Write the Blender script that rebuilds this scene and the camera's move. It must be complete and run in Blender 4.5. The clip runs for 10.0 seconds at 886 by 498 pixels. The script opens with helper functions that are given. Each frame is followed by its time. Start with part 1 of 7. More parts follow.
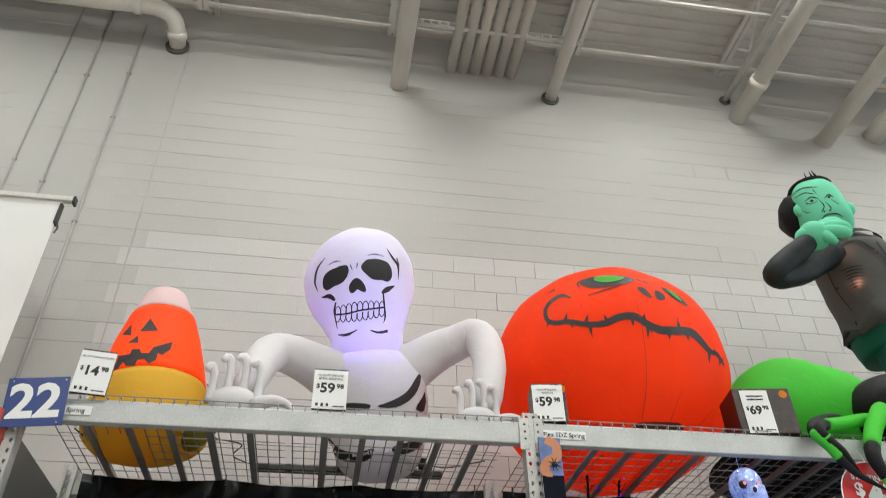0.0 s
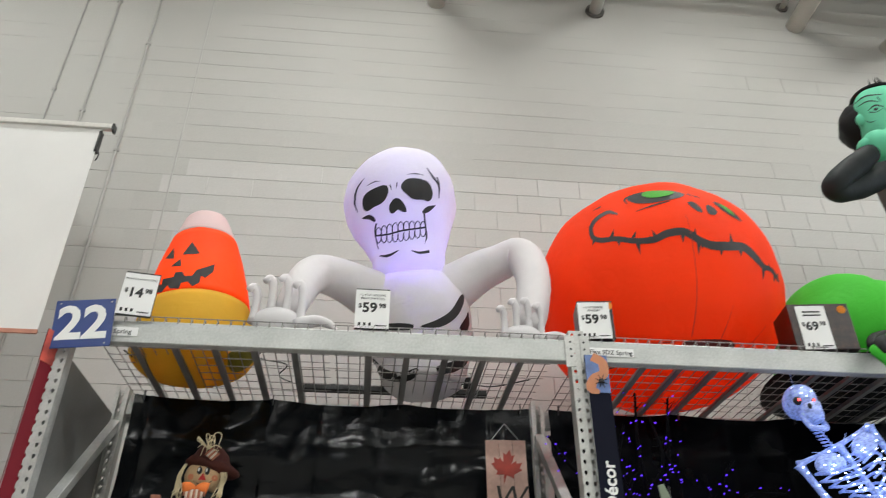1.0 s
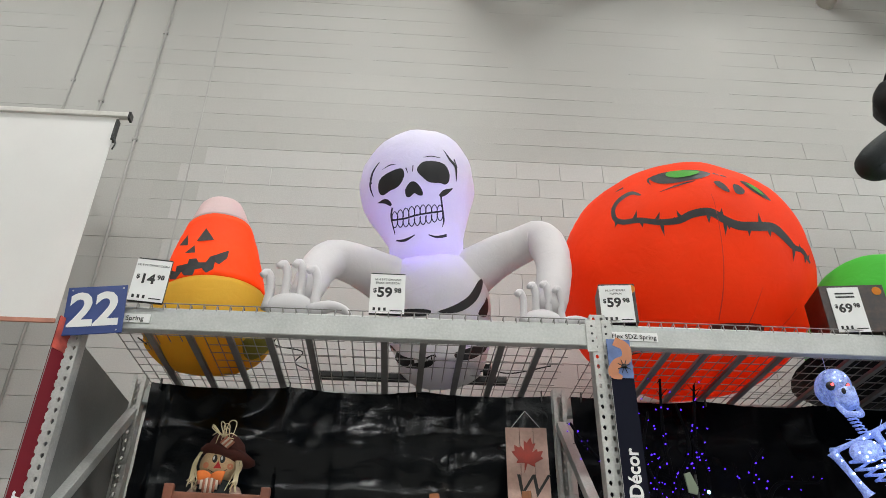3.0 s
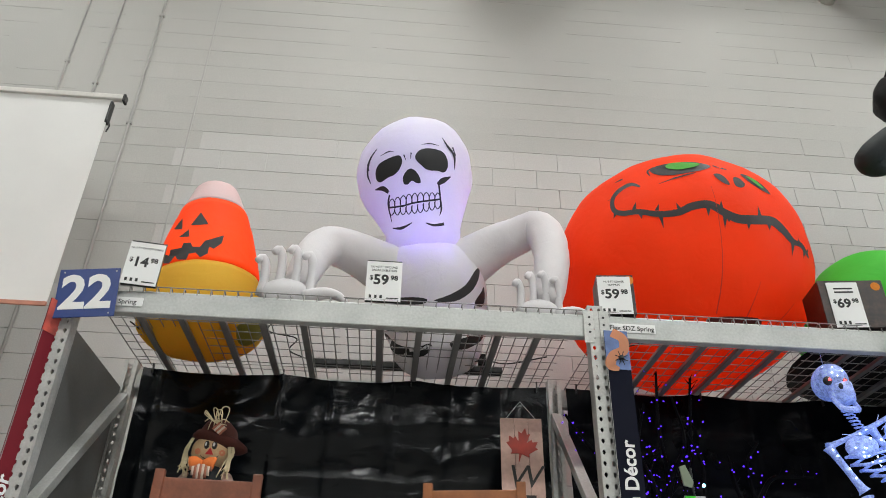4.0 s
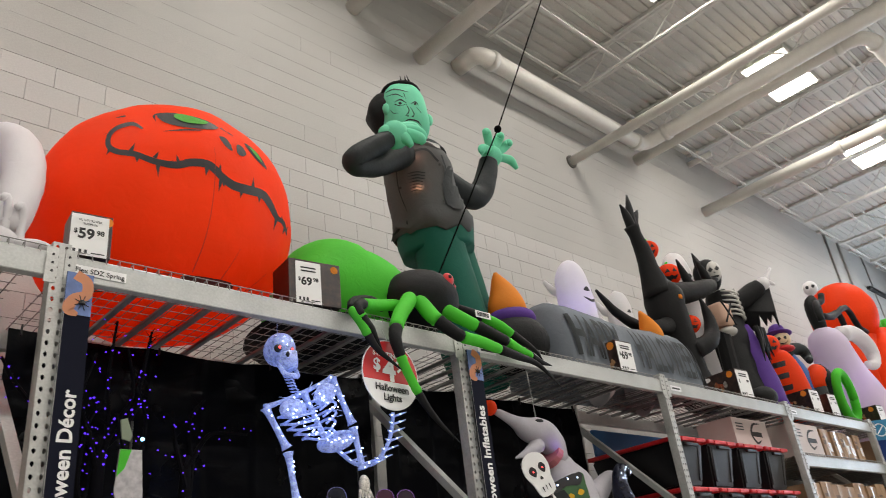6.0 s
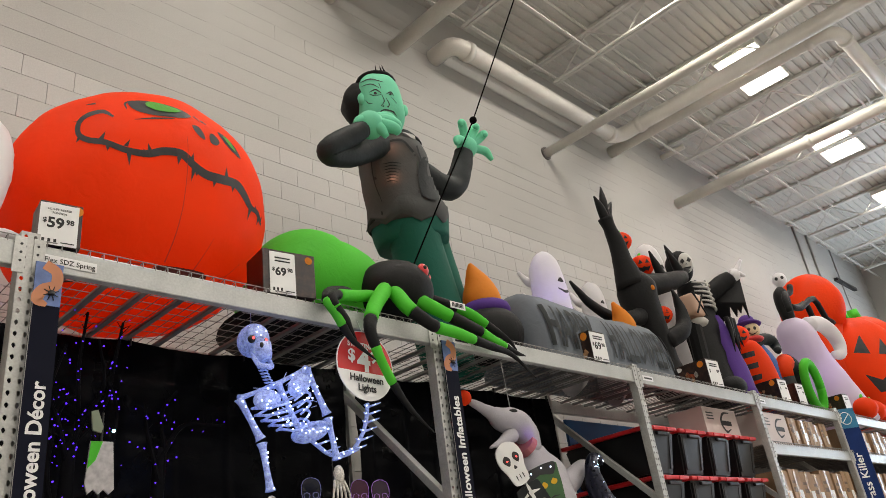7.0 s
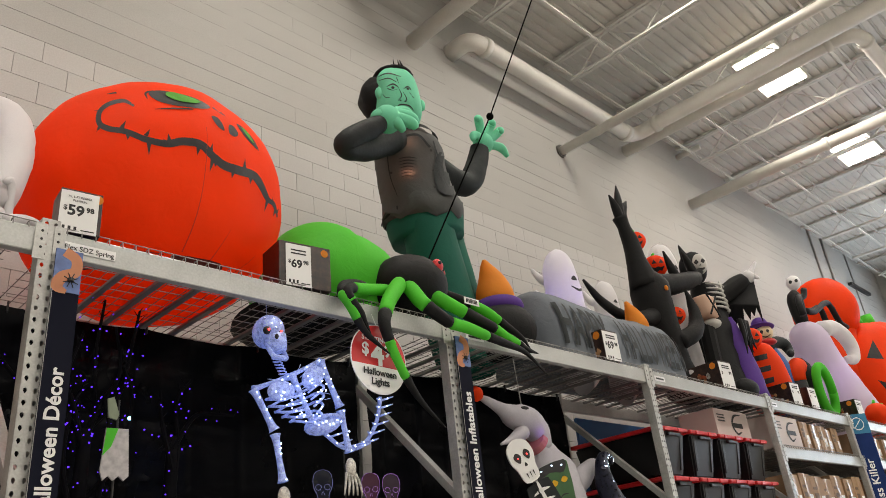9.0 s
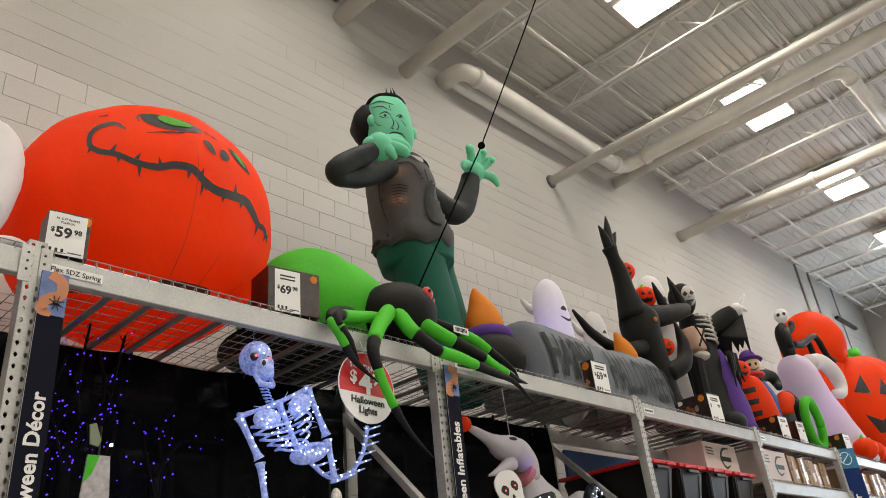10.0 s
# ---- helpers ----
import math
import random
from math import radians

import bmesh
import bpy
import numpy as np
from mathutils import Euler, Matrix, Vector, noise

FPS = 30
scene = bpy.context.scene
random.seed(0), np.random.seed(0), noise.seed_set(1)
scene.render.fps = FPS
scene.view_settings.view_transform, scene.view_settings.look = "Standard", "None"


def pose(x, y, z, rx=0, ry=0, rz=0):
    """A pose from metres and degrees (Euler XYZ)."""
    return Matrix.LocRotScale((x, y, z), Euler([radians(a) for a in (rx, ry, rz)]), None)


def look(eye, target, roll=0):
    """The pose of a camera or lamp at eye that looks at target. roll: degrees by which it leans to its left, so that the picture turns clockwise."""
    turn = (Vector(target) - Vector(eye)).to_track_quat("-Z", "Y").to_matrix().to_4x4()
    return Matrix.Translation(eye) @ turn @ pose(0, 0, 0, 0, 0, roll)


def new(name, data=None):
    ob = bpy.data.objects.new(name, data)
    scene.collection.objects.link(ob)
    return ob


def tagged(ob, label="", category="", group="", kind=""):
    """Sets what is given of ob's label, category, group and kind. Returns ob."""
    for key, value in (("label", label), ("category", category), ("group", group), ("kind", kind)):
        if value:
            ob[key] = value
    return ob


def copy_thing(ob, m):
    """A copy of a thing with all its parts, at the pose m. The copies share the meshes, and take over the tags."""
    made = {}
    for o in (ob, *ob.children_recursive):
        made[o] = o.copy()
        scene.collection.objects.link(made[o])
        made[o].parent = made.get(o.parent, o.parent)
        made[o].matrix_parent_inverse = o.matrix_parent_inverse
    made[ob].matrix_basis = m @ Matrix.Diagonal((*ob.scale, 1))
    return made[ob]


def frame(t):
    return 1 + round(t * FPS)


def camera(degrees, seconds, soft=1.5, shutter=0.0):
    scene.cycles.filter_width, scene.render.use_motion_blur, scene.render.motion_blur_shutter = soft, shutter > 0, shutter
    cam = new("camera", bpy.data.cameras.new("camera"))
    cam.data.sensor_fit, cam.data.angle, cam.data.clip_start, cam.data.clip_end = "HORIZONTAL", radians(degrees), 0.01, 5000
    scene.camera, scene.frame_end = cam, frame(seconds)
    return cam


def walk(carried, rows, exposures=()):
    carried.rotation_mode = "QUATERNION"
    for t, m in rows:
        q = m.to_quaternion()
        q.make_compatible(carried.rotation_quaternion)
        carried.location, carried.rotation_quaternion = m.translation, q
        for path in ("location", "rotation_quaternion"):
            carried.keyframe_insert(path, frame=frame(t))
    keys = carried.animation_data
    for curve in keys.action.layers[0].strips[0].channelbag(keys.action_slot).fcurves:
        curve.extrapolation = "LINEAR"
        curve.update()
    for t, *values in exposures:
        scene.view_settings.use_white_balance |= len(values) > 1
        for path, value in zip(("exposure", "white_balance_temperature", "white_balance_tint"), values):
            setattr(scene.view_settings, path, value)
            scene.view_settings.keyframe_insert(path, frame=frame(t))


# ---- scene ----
import itertools

from mathutils.bvhtree import BVHTree

cam = camera(60.6, 10.0, soft=0.55, shutter=0.5)
PATH = [
    (0, (1.458, -3.587, 1.361), (1.725, -2.036, 2.595), -1.3),
    (0.5, (1.464, -3.542, 1.359), (1.74, -1.937, 2.52), -1.8),
    (1, (1.484, -3.46, 1.372), (1.651, -1.788, 2.456), -0.0),
    (1.5, (1.525, -3.388, 1.382), (1.632, -1.7, 2.449), 0.8),
    (2, (1.54, -3.375, 1.392), (1.651, -1.679, 2.447), 0.4),
    (2.5, (1.55, -3.37, 1.393), (1.65, -1.68, 2.458), 0.6),
    (4, (1.526, -3.309, 1.397), (1.644, -1.609, 2.443), 1.3),
    (4.5, (1.553, -3.297, 1.415), (1.992, -1.629, 2.426), -0.2),
    (5, (1.554, -3.296, 1.425), (2.425, -1.77, 2.38), -3.6),
    (5.5, (1.558, -3.291, 1.421), (2.708, -1.933, 2.335), -6.5),
    (6, (1.548, -3.309, 1.411), (2.844, -2.065, 2.289), -7.4),
    (7.5, (1.544, -3.307, 1.408), (2.895, -2.1, 2.255), -8.1),
    (8, (1.537, -3.303, 1.414), (2.877, -2.085, 2.261), -7.8),
    (8.5, (1.529, -3.292, 1.416), (2.862, -2.06, 2.256), -7.2),
    (9, (1.526, -3.286, 1.41), (2.858, -2.054, 2.253), -6.5),
    (9.5, (1.528, -3.285, 1.406), (2.859, -2.073, 2.278), -6.2),
    (10, (1.53, -3.268, 1.415), (2.864, -2.085, 2.322), -6.2),
]
walk(cam, [(t, look(eye, target, roll)) for t, eye, target, roll in PATH],
     [(0.0, -0.15, 6400, 5), (2.5, -0.30, 6300, 6), (4.0, -0.30, 6300, 6), (5.5, -0.35, 6600, 10), (7.5, -0.48, 7150, 11), (10.0, -0.46, 7200, 11)])

# ---- world and lights ----
world = bpy.data.worlds.new("world")
scene.world = world
world.use_nodes = True
wbg = world.node_tree.nodes["Background"]
wbg.inputs[0].default_value = (0.75, 0.82, 1.0, 1)
wbg.inputs[1].default_value = 0.05

BAY = [2.52 * k for k in range(9)]   # rack frames along the wall
DECK = 3.10      # top of the rack's upper deck
DEPTH = 1.05     # depth of the rack
WALL = 2.17      # face of the block wall
ROOF = 9.27      # underside of the roof deck
FIXTURES = [(x, y) for x in (-3.0, 1.1, 5.2, 9.3, 13.39, 17.48, 21.6) for y in (-0.33, -6.4, -12.5)]


def lamp(name, kind, m, energy, colour=(1, 1, 1), size=0.1, size_y=0.0):
    data = bpy.data.lights.new(name, kind)
    data.energy, data.color = energy, colour
    if kind == "AREA":
        data.shape, data.size, data.size_y = "RECTANGLE", size, size_y or size
    else:
        data.shadow_soft_size = size
    ob = new(name, data)
    ob.matrix_world = m
    return ob


# cool fill lamp at the added window, to blue and brighten the far wall
lamp("far_wall_cool_fill", "AREA", pose(26.7, -2.2, 4.6, 0, 90, 0), 750, (0.62, 0.78, 1.0), 4.0, 5.0)
for fx, fy in FIXTURES:
    lamp("ceiling_lamp", "AREA", pose(fx, fy, 8.96), 112 if fy > -1 else 195, (1.0, 0.98, 0.955), 1.4, 0.7)


# ---- materials ----
def material(name, colour, rough=0.5, metal=0.0, vary=0.12, scale=6.0, fine=0.0, fine_scale=120.0, bump=0.0, through_light=0.0, second=None, per_object=0.0, coat=0.0, shine=0.5):
    """A surface with a broad stain layer, a fine grain, optional relief and optional see-through cloth."""
    m = bpy.data.materials.new(name)
    m.use_nodes = True
    nt = m.node_tree
    n, l = nt.nodes, nt.links
    b = n["Principled BSDF"]
    out = n["Material Output"]
    b.inputs["Roughness"].default_value = rough
    b.inputs["Metallic"].default_value = metal
    b.inputs["Coat Weight"].default_value = coat
    b.inputs["Specular IOR Level"].default_value = shine
    co = n.new("ShaderNodeTexCoord")
    big = n.new("ShaderNodeTexNoise")
    big.inputs["Scale"].default_value = scale
    big.inputs["Detail"].default_value = 5
    l.new(co.outputs["Object"], big.inputs["Vector"])
    ramp = n.new("ShaderNodeMapRange")
    ramp.inputs["From Min"].default_value, ramp.inputs["From Max"].default_value = 0.3, 0.7
    ramp.inputs["To Min"].default_value, ramp.inputs["To Max"].default_value = 1 - vary, 1 + vary
    l.new(big.outputs["Fac"], ramp.inputs["Value"])
    value = ramp.outputs["Result"]
    if fine:
        small = n.new("ShaderNodeTexNoise")
        small.inputs["Scale"].default_value = fine_scale
        small.inputs["Detail"].default_value = 3
        l.new(co.outputs["Object"], small.inputs["Vector"])
        r2 = n.new("ShaderNodeMapRange")
        r2.inputs["From Min"].default_value, r2.inputs["From Max"].default_value = 0.3, 0.7
        r2.inputs["To Min"].default_value, r2.inputs["To Max"].default_value = 1 - fine, 1 + fine
        l.new(small.outputs["Fac"], r2.inputs["Value"])
        mul = n.new("ShaderNodeMath")
        mul.operation = "MULTIPLY"
        l.new(value, mul.inputs[0])
        l.new(r2.outputs["Result"], mul.inputs[1])
        value = mul.outputs[0]
    if per_object:
        info = n.new("ShaderNodeObjectInfo")
        r3 = n.new("ShaderNodeMapRange")
        r3.inputs["To Min"].default_value, r3.inputs["To Max"].default_value = 1 - per_object, 1 + per_object
        l.new(info.outputs["Random"], r3.inputs["Value"])
        mul = n.new("ShaderNodeMath")
        mul.operation = "MULTIPLY"
        l.new(value, mul.inputs[0])
        l.new(r3.outputs["Result"], mul.inputs[1])
        value = mul.outputs[0]
    tint = n.new("ShaderNodeVectorMath")
    tint.operation = "SCALE"
    if second:
        mix = n.new("ShaderNodeMix")
        mix.data_type = "RGBA"
        mix.inputs["A"].default_value, mix.inputs["B"].default_value = (*colour, 1), (*second, 1)
        l.new(big.outputs["Fac"], mix.inputs["Factor"])
        l.new(mix.outputs["Result"], tint.inputs[0])
    else:
        tint.inputs[0].default_value = colour
    l.new(value, tint.inputs["Scale"])
    l.new(tint.outputs["Vector"], b.inputs["Base Color"])
    rr = n.new("ShaderNodeMapRange")
    rr.inputs["To Min"].default_value, rr.inputs["To Max"].default_value = max(0, rough - 0.12), min(1, rough + 0.12)
    l.new(big.outputs["Fac"], rr.inputs["Value"])
    l.new(rr.outputs["Result"], b.inputs["Roughness"])
    if bump:
        bp = n.new("ShaderNodeBump")
        bp.inputs["Strength"].default_value = 0.6
        bp.inputs["Distance"].default_value = bump
        bn = n.new("ShaderNodeTexNoise")
        bn.inputs["Scale"].default_value = fine_scale if fine else scale * 4
        bn.inputs["Detail"].default_value = 4
        l.new(co.outputs["Object"], bn.inputs["Vector"])
        l.new(bn.outputs["Fac"], bp.inputs["Height"])
        l.new(bp.outputs["Normal"], b.inputs["Normal"])
    if through_light:
        tr = n.new("ShaderNodeBsdfTranslucent")
        l.new(tint.outputs["Vector"], tr.inputs["Color"])
        ms = n.new("ShaderNodeMixShader")
        ms.inputs[0].default_value = through_light
        l.new(b.outputs[0], ms.inputs[1])
        l.new(tr.outputs[0], ms.inputs[2])
        l.new(ms.outputs[0], out.inputs["Surface"])
    return m


def glow(name, colour, strength):
    m = bpy.data.materials.new(name)
    m.use_nodes = True
    b = m.node_tree.nodes["Principled BSDF"]
    b.inputs["Base Color"].default_value = (*colour, 1)
    b.inputs["Emission Color"].default_value = (*colour, 1)
    b.inputs["Emission Strength"].default_value = strength
    return m


def cloth(name, colour, through_light=0.25, vary=0.05):
    """Thin blown-up nylon: a fine weave over soft puckers."""
    m = material(name, colour, 0.62, 0, vary, 2.5, 0.03, 260, 0.0012, through_light, shine=0.2)
    n, l = m.node_tree.nodes, m.node_tree.links
    fine = [q for q in n if q.bl_idname == "ShaderNodeBump"][0]
    co = [q for q in n if q.bl_idname == "ShaderNodeTexCoord"][0]
    big = n.new("ShaderNodeTexNoise")
    big.inputs["Scale"].default_value, big.inputs["Detail"].default_value, big.inputs["Distortion"].default_value = 11.0, 3.0, 1.2
    l.new(co.outputs["Object"], big.inputs["Vector"])
    folds = n.new("ShaderNodeBump")
    folds.inputs["Strength"].default_value, folds.inputs["Distance"].default_value = 0.35, 0.012
    l.new(big.outputs["Fac"], folds.inputs["Height"])
    l.new(folds.outputs["Normal"], fine.inputs["Normal"])
    return m


WALL_GREY = material("painted_block", (0.41, 0.40, 0.375), 0.6, 0, 0.05, 0.8, 0.05, 90, 0.002, per_object=0.008)
WALL_PALE = material("repainted_block", (0.47, 0.46, 0.44), 0.55, 0, 0.05, 0.8, 0.05, 90, 0.002, per_object=0.012)
MORTAR = material("painted_joint", (0.37, 0.36, 0.335), 0.8, 0, 0.1, 5, 0.1, 80, 0.001)
CONCRETE = material("polished_concrete", (0.42, 0.41, 0.39), 0.35, 0, 0.2, 1.2, 0.08, 60)
ROOF_PAINT = material("white_roof_paint", (0.52, 0.505, 0.47), 0.5, 0, 0.08, 1.5, 0.05, 40)
STEEL_PAINT = material("white_joist_paint", (0.60, 0.585, 0.545), 0.5, 0, 0.1, 3.0, 0.06, 60)
PIPE_PAINT = material("white_pipe_paint", (0.66, 0.635, 0.58), 0.42, 0, 0.08, 2.0, 0.04, 50)
DARK_RING = material("dark_flange", (0.12, 0.11, 0.10), 0.5, 0.3, 0.2, 8)
GALV = material("galvanised_grey_steel", (0.45, 0.46, 0.445), 0.42, 0.25, 0.12, 5.0, 0.08, 80, 0.0008)
POST_GREY = material("scuffed_grey_post", (0.46, 0.46, 0.44), 0.45, 0.25, 0.18, 9.0, 0.1, 90, 0.0008)
PANEL_GREY = material("dark_side_panel", (0.16, 0.16, 0.155), 0.5, 0.2, 0.15, 4, 0.05, 80)
WIRE = material("zinc_wire", (0.27, 0.26, 0.25), 0.4, 0.5, 0.15, 20)
CHANNEL = material("zinc_channel", (0.28, 0.275, 0.265), 0.45, 0.4, 0.15, 8)
PLASTIC = material("black_plastic_sheet", (0.0015, 0.0026, 0.0042), 0.18, 0, 0.2, 3, shine=0.28)
PLASTIC_DULL = material("black_dull_sheet", (0.0008, 0.001, 0.0020), 0.30, 0, 0.2, 3, shine=0.07)
WHITE_CLOTH = cloth("white_inflatable_cloth", (0.80, 0.78, 0.79), 0.3)
ORANGE_CLOTH = cloth("orange_inflatable_cloth", (0.88, 0.062, 0.006), 0.35)
CORN_ORANGE = cloth("bright_orange_cloth", (0.90, 0.085, 0.008), 0.3)
YELLOW_CLOTH = cloth("yellow_cloth", (0.80, 0.47, 0.04), 0.3)
PINK_CLOTH = cloth("pale_pink_cloth", (0.82, 0.66, 0.66), 0.3)
BLACK_CLOTH = cloth("black_cloth", (0.009, 0.009, 0.0095), 0.04, 0.15)
BLACK_INK = material("black_print", (0.012, 0.012, 0.013), 0.6, 0, 0.1, 8)
LIME_CLOTH = cloth("lime_green_cloth", (0.09, 0.62, 0.05), 0.3)
GREEN_EYE = cloth("printed_green", (0.09, 0.36, 0.05), 0.1)
MINT_CLOTH = cloth("mint_green_cloth", (0.19, 0.70, 0.45), 0.25)
SMOKE_CLOTH = cloth("smoke_grey_cloth", (0.085, 0.088, 0.088), 0.22, 0.1)
BOTTLE_CLOTH = cloth("bottle_green_cloth", (0.010, 0.115, 0.082), 0.15, 0.08)
CHARCOAL_CLOTH = cloth("charcoal_cloth", (0.022, 0.026, 0.027), 0.08, 0.1)
PURPLE_CLOTH = cloth("purple_cloth", (0.10, 0.04, 0.25), 0.15)
GREY_STONE = cloth("grey_printed_cloth", (0.155, 0.175, 0.20), 0.15, 0.1)
AMBER_CLOTH = cloth("amber_cloth", (0.85, 0.30, 0.04), 0.35)
CARD_WHITE = material("white_card", (0.78, 0.78, 0.77), 0.5, 0, 0.03, 6)
BROWN_CARD = material("corrugated_cardboard", (0.33, 0.20, 0.11), 0.7, 0, 0.12, 4, 0.05, 60, per_object=0.12)
PRINT_DARK = material("dark_printed_box", (0.006, 0.005, 0.005), 0.35, 0, 0.6, 22, 0.4, 60, second=(0.04, 0.018, 0.013))
# crinkles of the sheeting: long across, fine up and down
for sheet in (PLASTIC, PLASTIC_DULL):
    n, l = sheet.node_tree.nodes, sheet.node_tree.links
    place = n.new("ShaderNodeMapping")
    place.inputs["Scale"].default_value = (5.0, 5.0, 8.0)
    crinkle = n.new("ShaderNodeTexNoise")
    crinkle.inputs["Scale"].default_value, crinkle.inputs["Detail"].default_value, crinkle.inputs["Distortion"].default_value = 1.0, 4.0, 0.8
    relief = n.new("ShaderNodeBump")
    relief.inputs["Strength"].default_value, relief.inputs["Distance"].default_value = 0.5, 0.012
    l.new([q for q in n if q.bl_idname == "ShaderNodeTexCoord"][0].outputs["Object"], place.inputs["Vector"])
    l.new(place.outputs["Vector"], crinkle.inputs["Vector"])
    l.new(crinkle.outputs["Fac"], relief.inputs["Height"])
    l.new(relief.outputs["Normal"], n["Principled BSDF"].inputs["Normal"])
SIGN_BLUE = material("blue_sign_face", (0.018, 0.045, 0.20), 0.35, 0, 0.05, 4)
NAVY = material("navy_banner", (0.008, 0.009, 0.018), 0.8, 0, 0.1, 3, shine=0.1)
SIGN_RED = material("red_sign_face", (0.52, 0.018, 0.02), 0.35, 0, 0.05, 4)
MAROON = material("maroon_banner", (0.16, 0.012, 0.02), 0.7, 0, 0.1, 3, shine=0.15)
SCREEN_WHITE = material("white_screen_cloth", (0.74, 0.73, 0.71), 0.7, 0, 0.03, 2, 0.02, 200)
DARK_METAL = material("dark_metal", (0.03, 0.03, 0.03), 0.4, 0.5, 0.2, 8)
FIXTURE_GLOW = glow("lit_diffuser", (1.0, 0.97, 0.92), 9.0)


# ---- building blocks ----
def link(name, bm, materials, parent=None, label="", smooth=False):
    me = bpy.data.meshes.new(name)
    if smooth:
        for f in bm.faces:
            f.smooth = True
    bm.to_mesh(me)
    bm.free()
    for m in materials if isinstance(materials, (list, tuple)) else [materials]:
        me.materials.append(m)
    ob = new(name, me)
    if parent is not None:
        ob.parent = parent
    if label:
        ob["label"] = label
    return ob


def part(name, bm, mat, parent, label="", smooth=False):
    return link(name, bm, mat, parent, label, smooth)


def thing(name, label, category, m=None, group="", kind=""):
    ob = new(name)
    ob.empty_display_size = 0.1
    if m is not None:
        ob.matrix_world = m
    return tagged(ob, label, category, group, kind)


def box(bm, cx, cy, cz, sx, sy, sz, bevel=0.0, m=None):
    got = bmesh.ops.create_cube(bm, size=1.0)["verts"]
    for v in got:
        v.co = Vector((cx + v.co.x * sx, cy + v.co.y * sy, cz + v.co.z * sz))
    if m is not None:
        bmesh.ops.transform(bm, matrix=m, verts=got)
    if bevel:
        edges = list({e for v in got for e in v.link_edges})
        bmesh.ops.bevel(bm, geom=edges, offset=bevel, segments=2, affect="EDGES", profile=0.6)
    return bm


def boxed(*a, **k):
    return box(bmesh.new(), *a, **k)


def smooth_path(pts, steps):
    """Catmull-Rom through points of any dimension."""
    p = [np.array(q, float) for q in pts]
    p = [2 * p[0] - p[1]] + p + [2 * p[-1] - p[-2]]
    out = []
    for i in range(1, len(p) - 2):
        for s in range(steps):
            t = s / steps
            a, b, c, d = p[i - 1], p[i], p[i + 1], p[i + 2]
            out.append(0.5 * (2 * b + (c - a) * t + (2 * a - 5 * b + 4 * c - d) * t * t + (3 * b - a - 3 * c + d) * t ** 3))
    out.append(p[-2])
    return out


def tube(bm, rows, seg=12, steps=1, flat=1.0, side=None, caps=True):
    """A skin over circles: rows of (x, y, z, radius). flat squeezes it along side."""
    rows = smooth_path(rows, steps) if steps > 1 else [np.array(r, float) for r in rows]
    rings, ref = [], Vector(side) if side else None
    for i, r in enumerate(rows):
        a, b = Vector(rows[max(0, i - 1)][:3]), Vector(rows[min(len(rows) - 1, i + 1)][:3])
        d = (b - a)
        d = d.normalized() if d.length > 1e-9 else Vector((0, 0, 1))
        if ref is None:
            ref = Vector((1, 0, 0)) if abs(d.x) < 0.9 else Vector((0, 1, 0))
        u = ref - d * ref.dot(d)
        u.normalize()
        w = d.cross(u)
        if not side:
            ref = u
        c, rad = Vector(r[:3]), max(1e-4, r[3])
        rings.append([bm.verts.new(c + u * (math.cos(2 * math.pi * k / seg) * rad * flat) + w * (math.sin(2 * math.pi * k / seg) * rad)) for k in range(seg)])
    for p, q in zip(rings, rings[1:]):
        for k in range(seg):
            bm.faces.new((p[k], p[(k + 1) % seg], q[(k + 1) % seg], q[k]))
    if caps:
        bm.faces.new(rings[0][::-1])
        bm.faces.new(rings[-1])
    return bm


def rod(bm, a, b, r, seg=6):
    return tube(bm, [(*a, r), (*b, r)], seg)


def ball(bm, c, r, seg=16, rings=10, wobble=0.0, m=None):
    got = bmesh.ops.create_uvsphere(bm, u_segments=seg, v_segments=rings, radius=1.0)["verts"]
    r = r if isinstance(r, (tuple, list)) else (r, r, r)
    for v in got:
        k = 1 + (wobble * noise.noise(v.co * 2.3 + Vector(c)) if wobble else 0)
        v.co = Vector((v.co.x * r[0] * k, v.co.y * r[1] * k, v.co.z * r[2] * k))
    bmesh.ops.transform(bm, matrix=Matrix.Translation(c) @ (m if m is not None else Matrix()), verts=got)
    return bm


def fill(points, deep=0.0):
    """A flat piece in the x-y plane, outline given, with depth along -z."""
    bm = bmesh.new()
    f = bm.faces.new([bm.verts.new((p[0], p[1], 0)) for p in points])
    if deep:
        got = bmesh.ops.extrude_face_region(bm, geom=[f])["geom"]
        bmesh.ops.translate(bm, vec=(0, 0, deep), verts=[g for g in got if isinstance(g, bmesh.types.BMVert)])
        bmesh.ops.translate(bm, vec=(0, 0, -deep), verts=bm.verts)
    bmesh.ops.recalc_face_normals(bm, faces=bm.faces)
    return bm


def placed(bm, m):
    bmesh.ops.transform(bm, matrix=m, verts=bm.verts)
    return bm


def joined(pieces):
    """One bmesh and its material list, out of (bmesh, material) pieces."""
    out, mats = bmesh.new(), []
    for bm, mt in pieces:
        if mt not in mats:
            mats.append(mt)
        i = mats.index(mt)
        for f in bm.faces:
            f.material_index = i
            f.smooth = True
        me = bpy.data.meshes.new("piece")
        bm.to_mesh(me)
        bm.free()
        out.from_mesh(me)
        bpy.data.meshes.remove(me)
    return out, mats


def facing(at, normal, up=(0, 0, 1)):
    """A frame whose z looks along normal and whose y is as near up as can be."""
    z = Vector(normal).normalized()
    x = Vector(up).cross(z).normalized()
    y = z.cross(x)
    return Matrix.Translation(at) @ Matrix((x, y, z)).transposed().to_4x4()


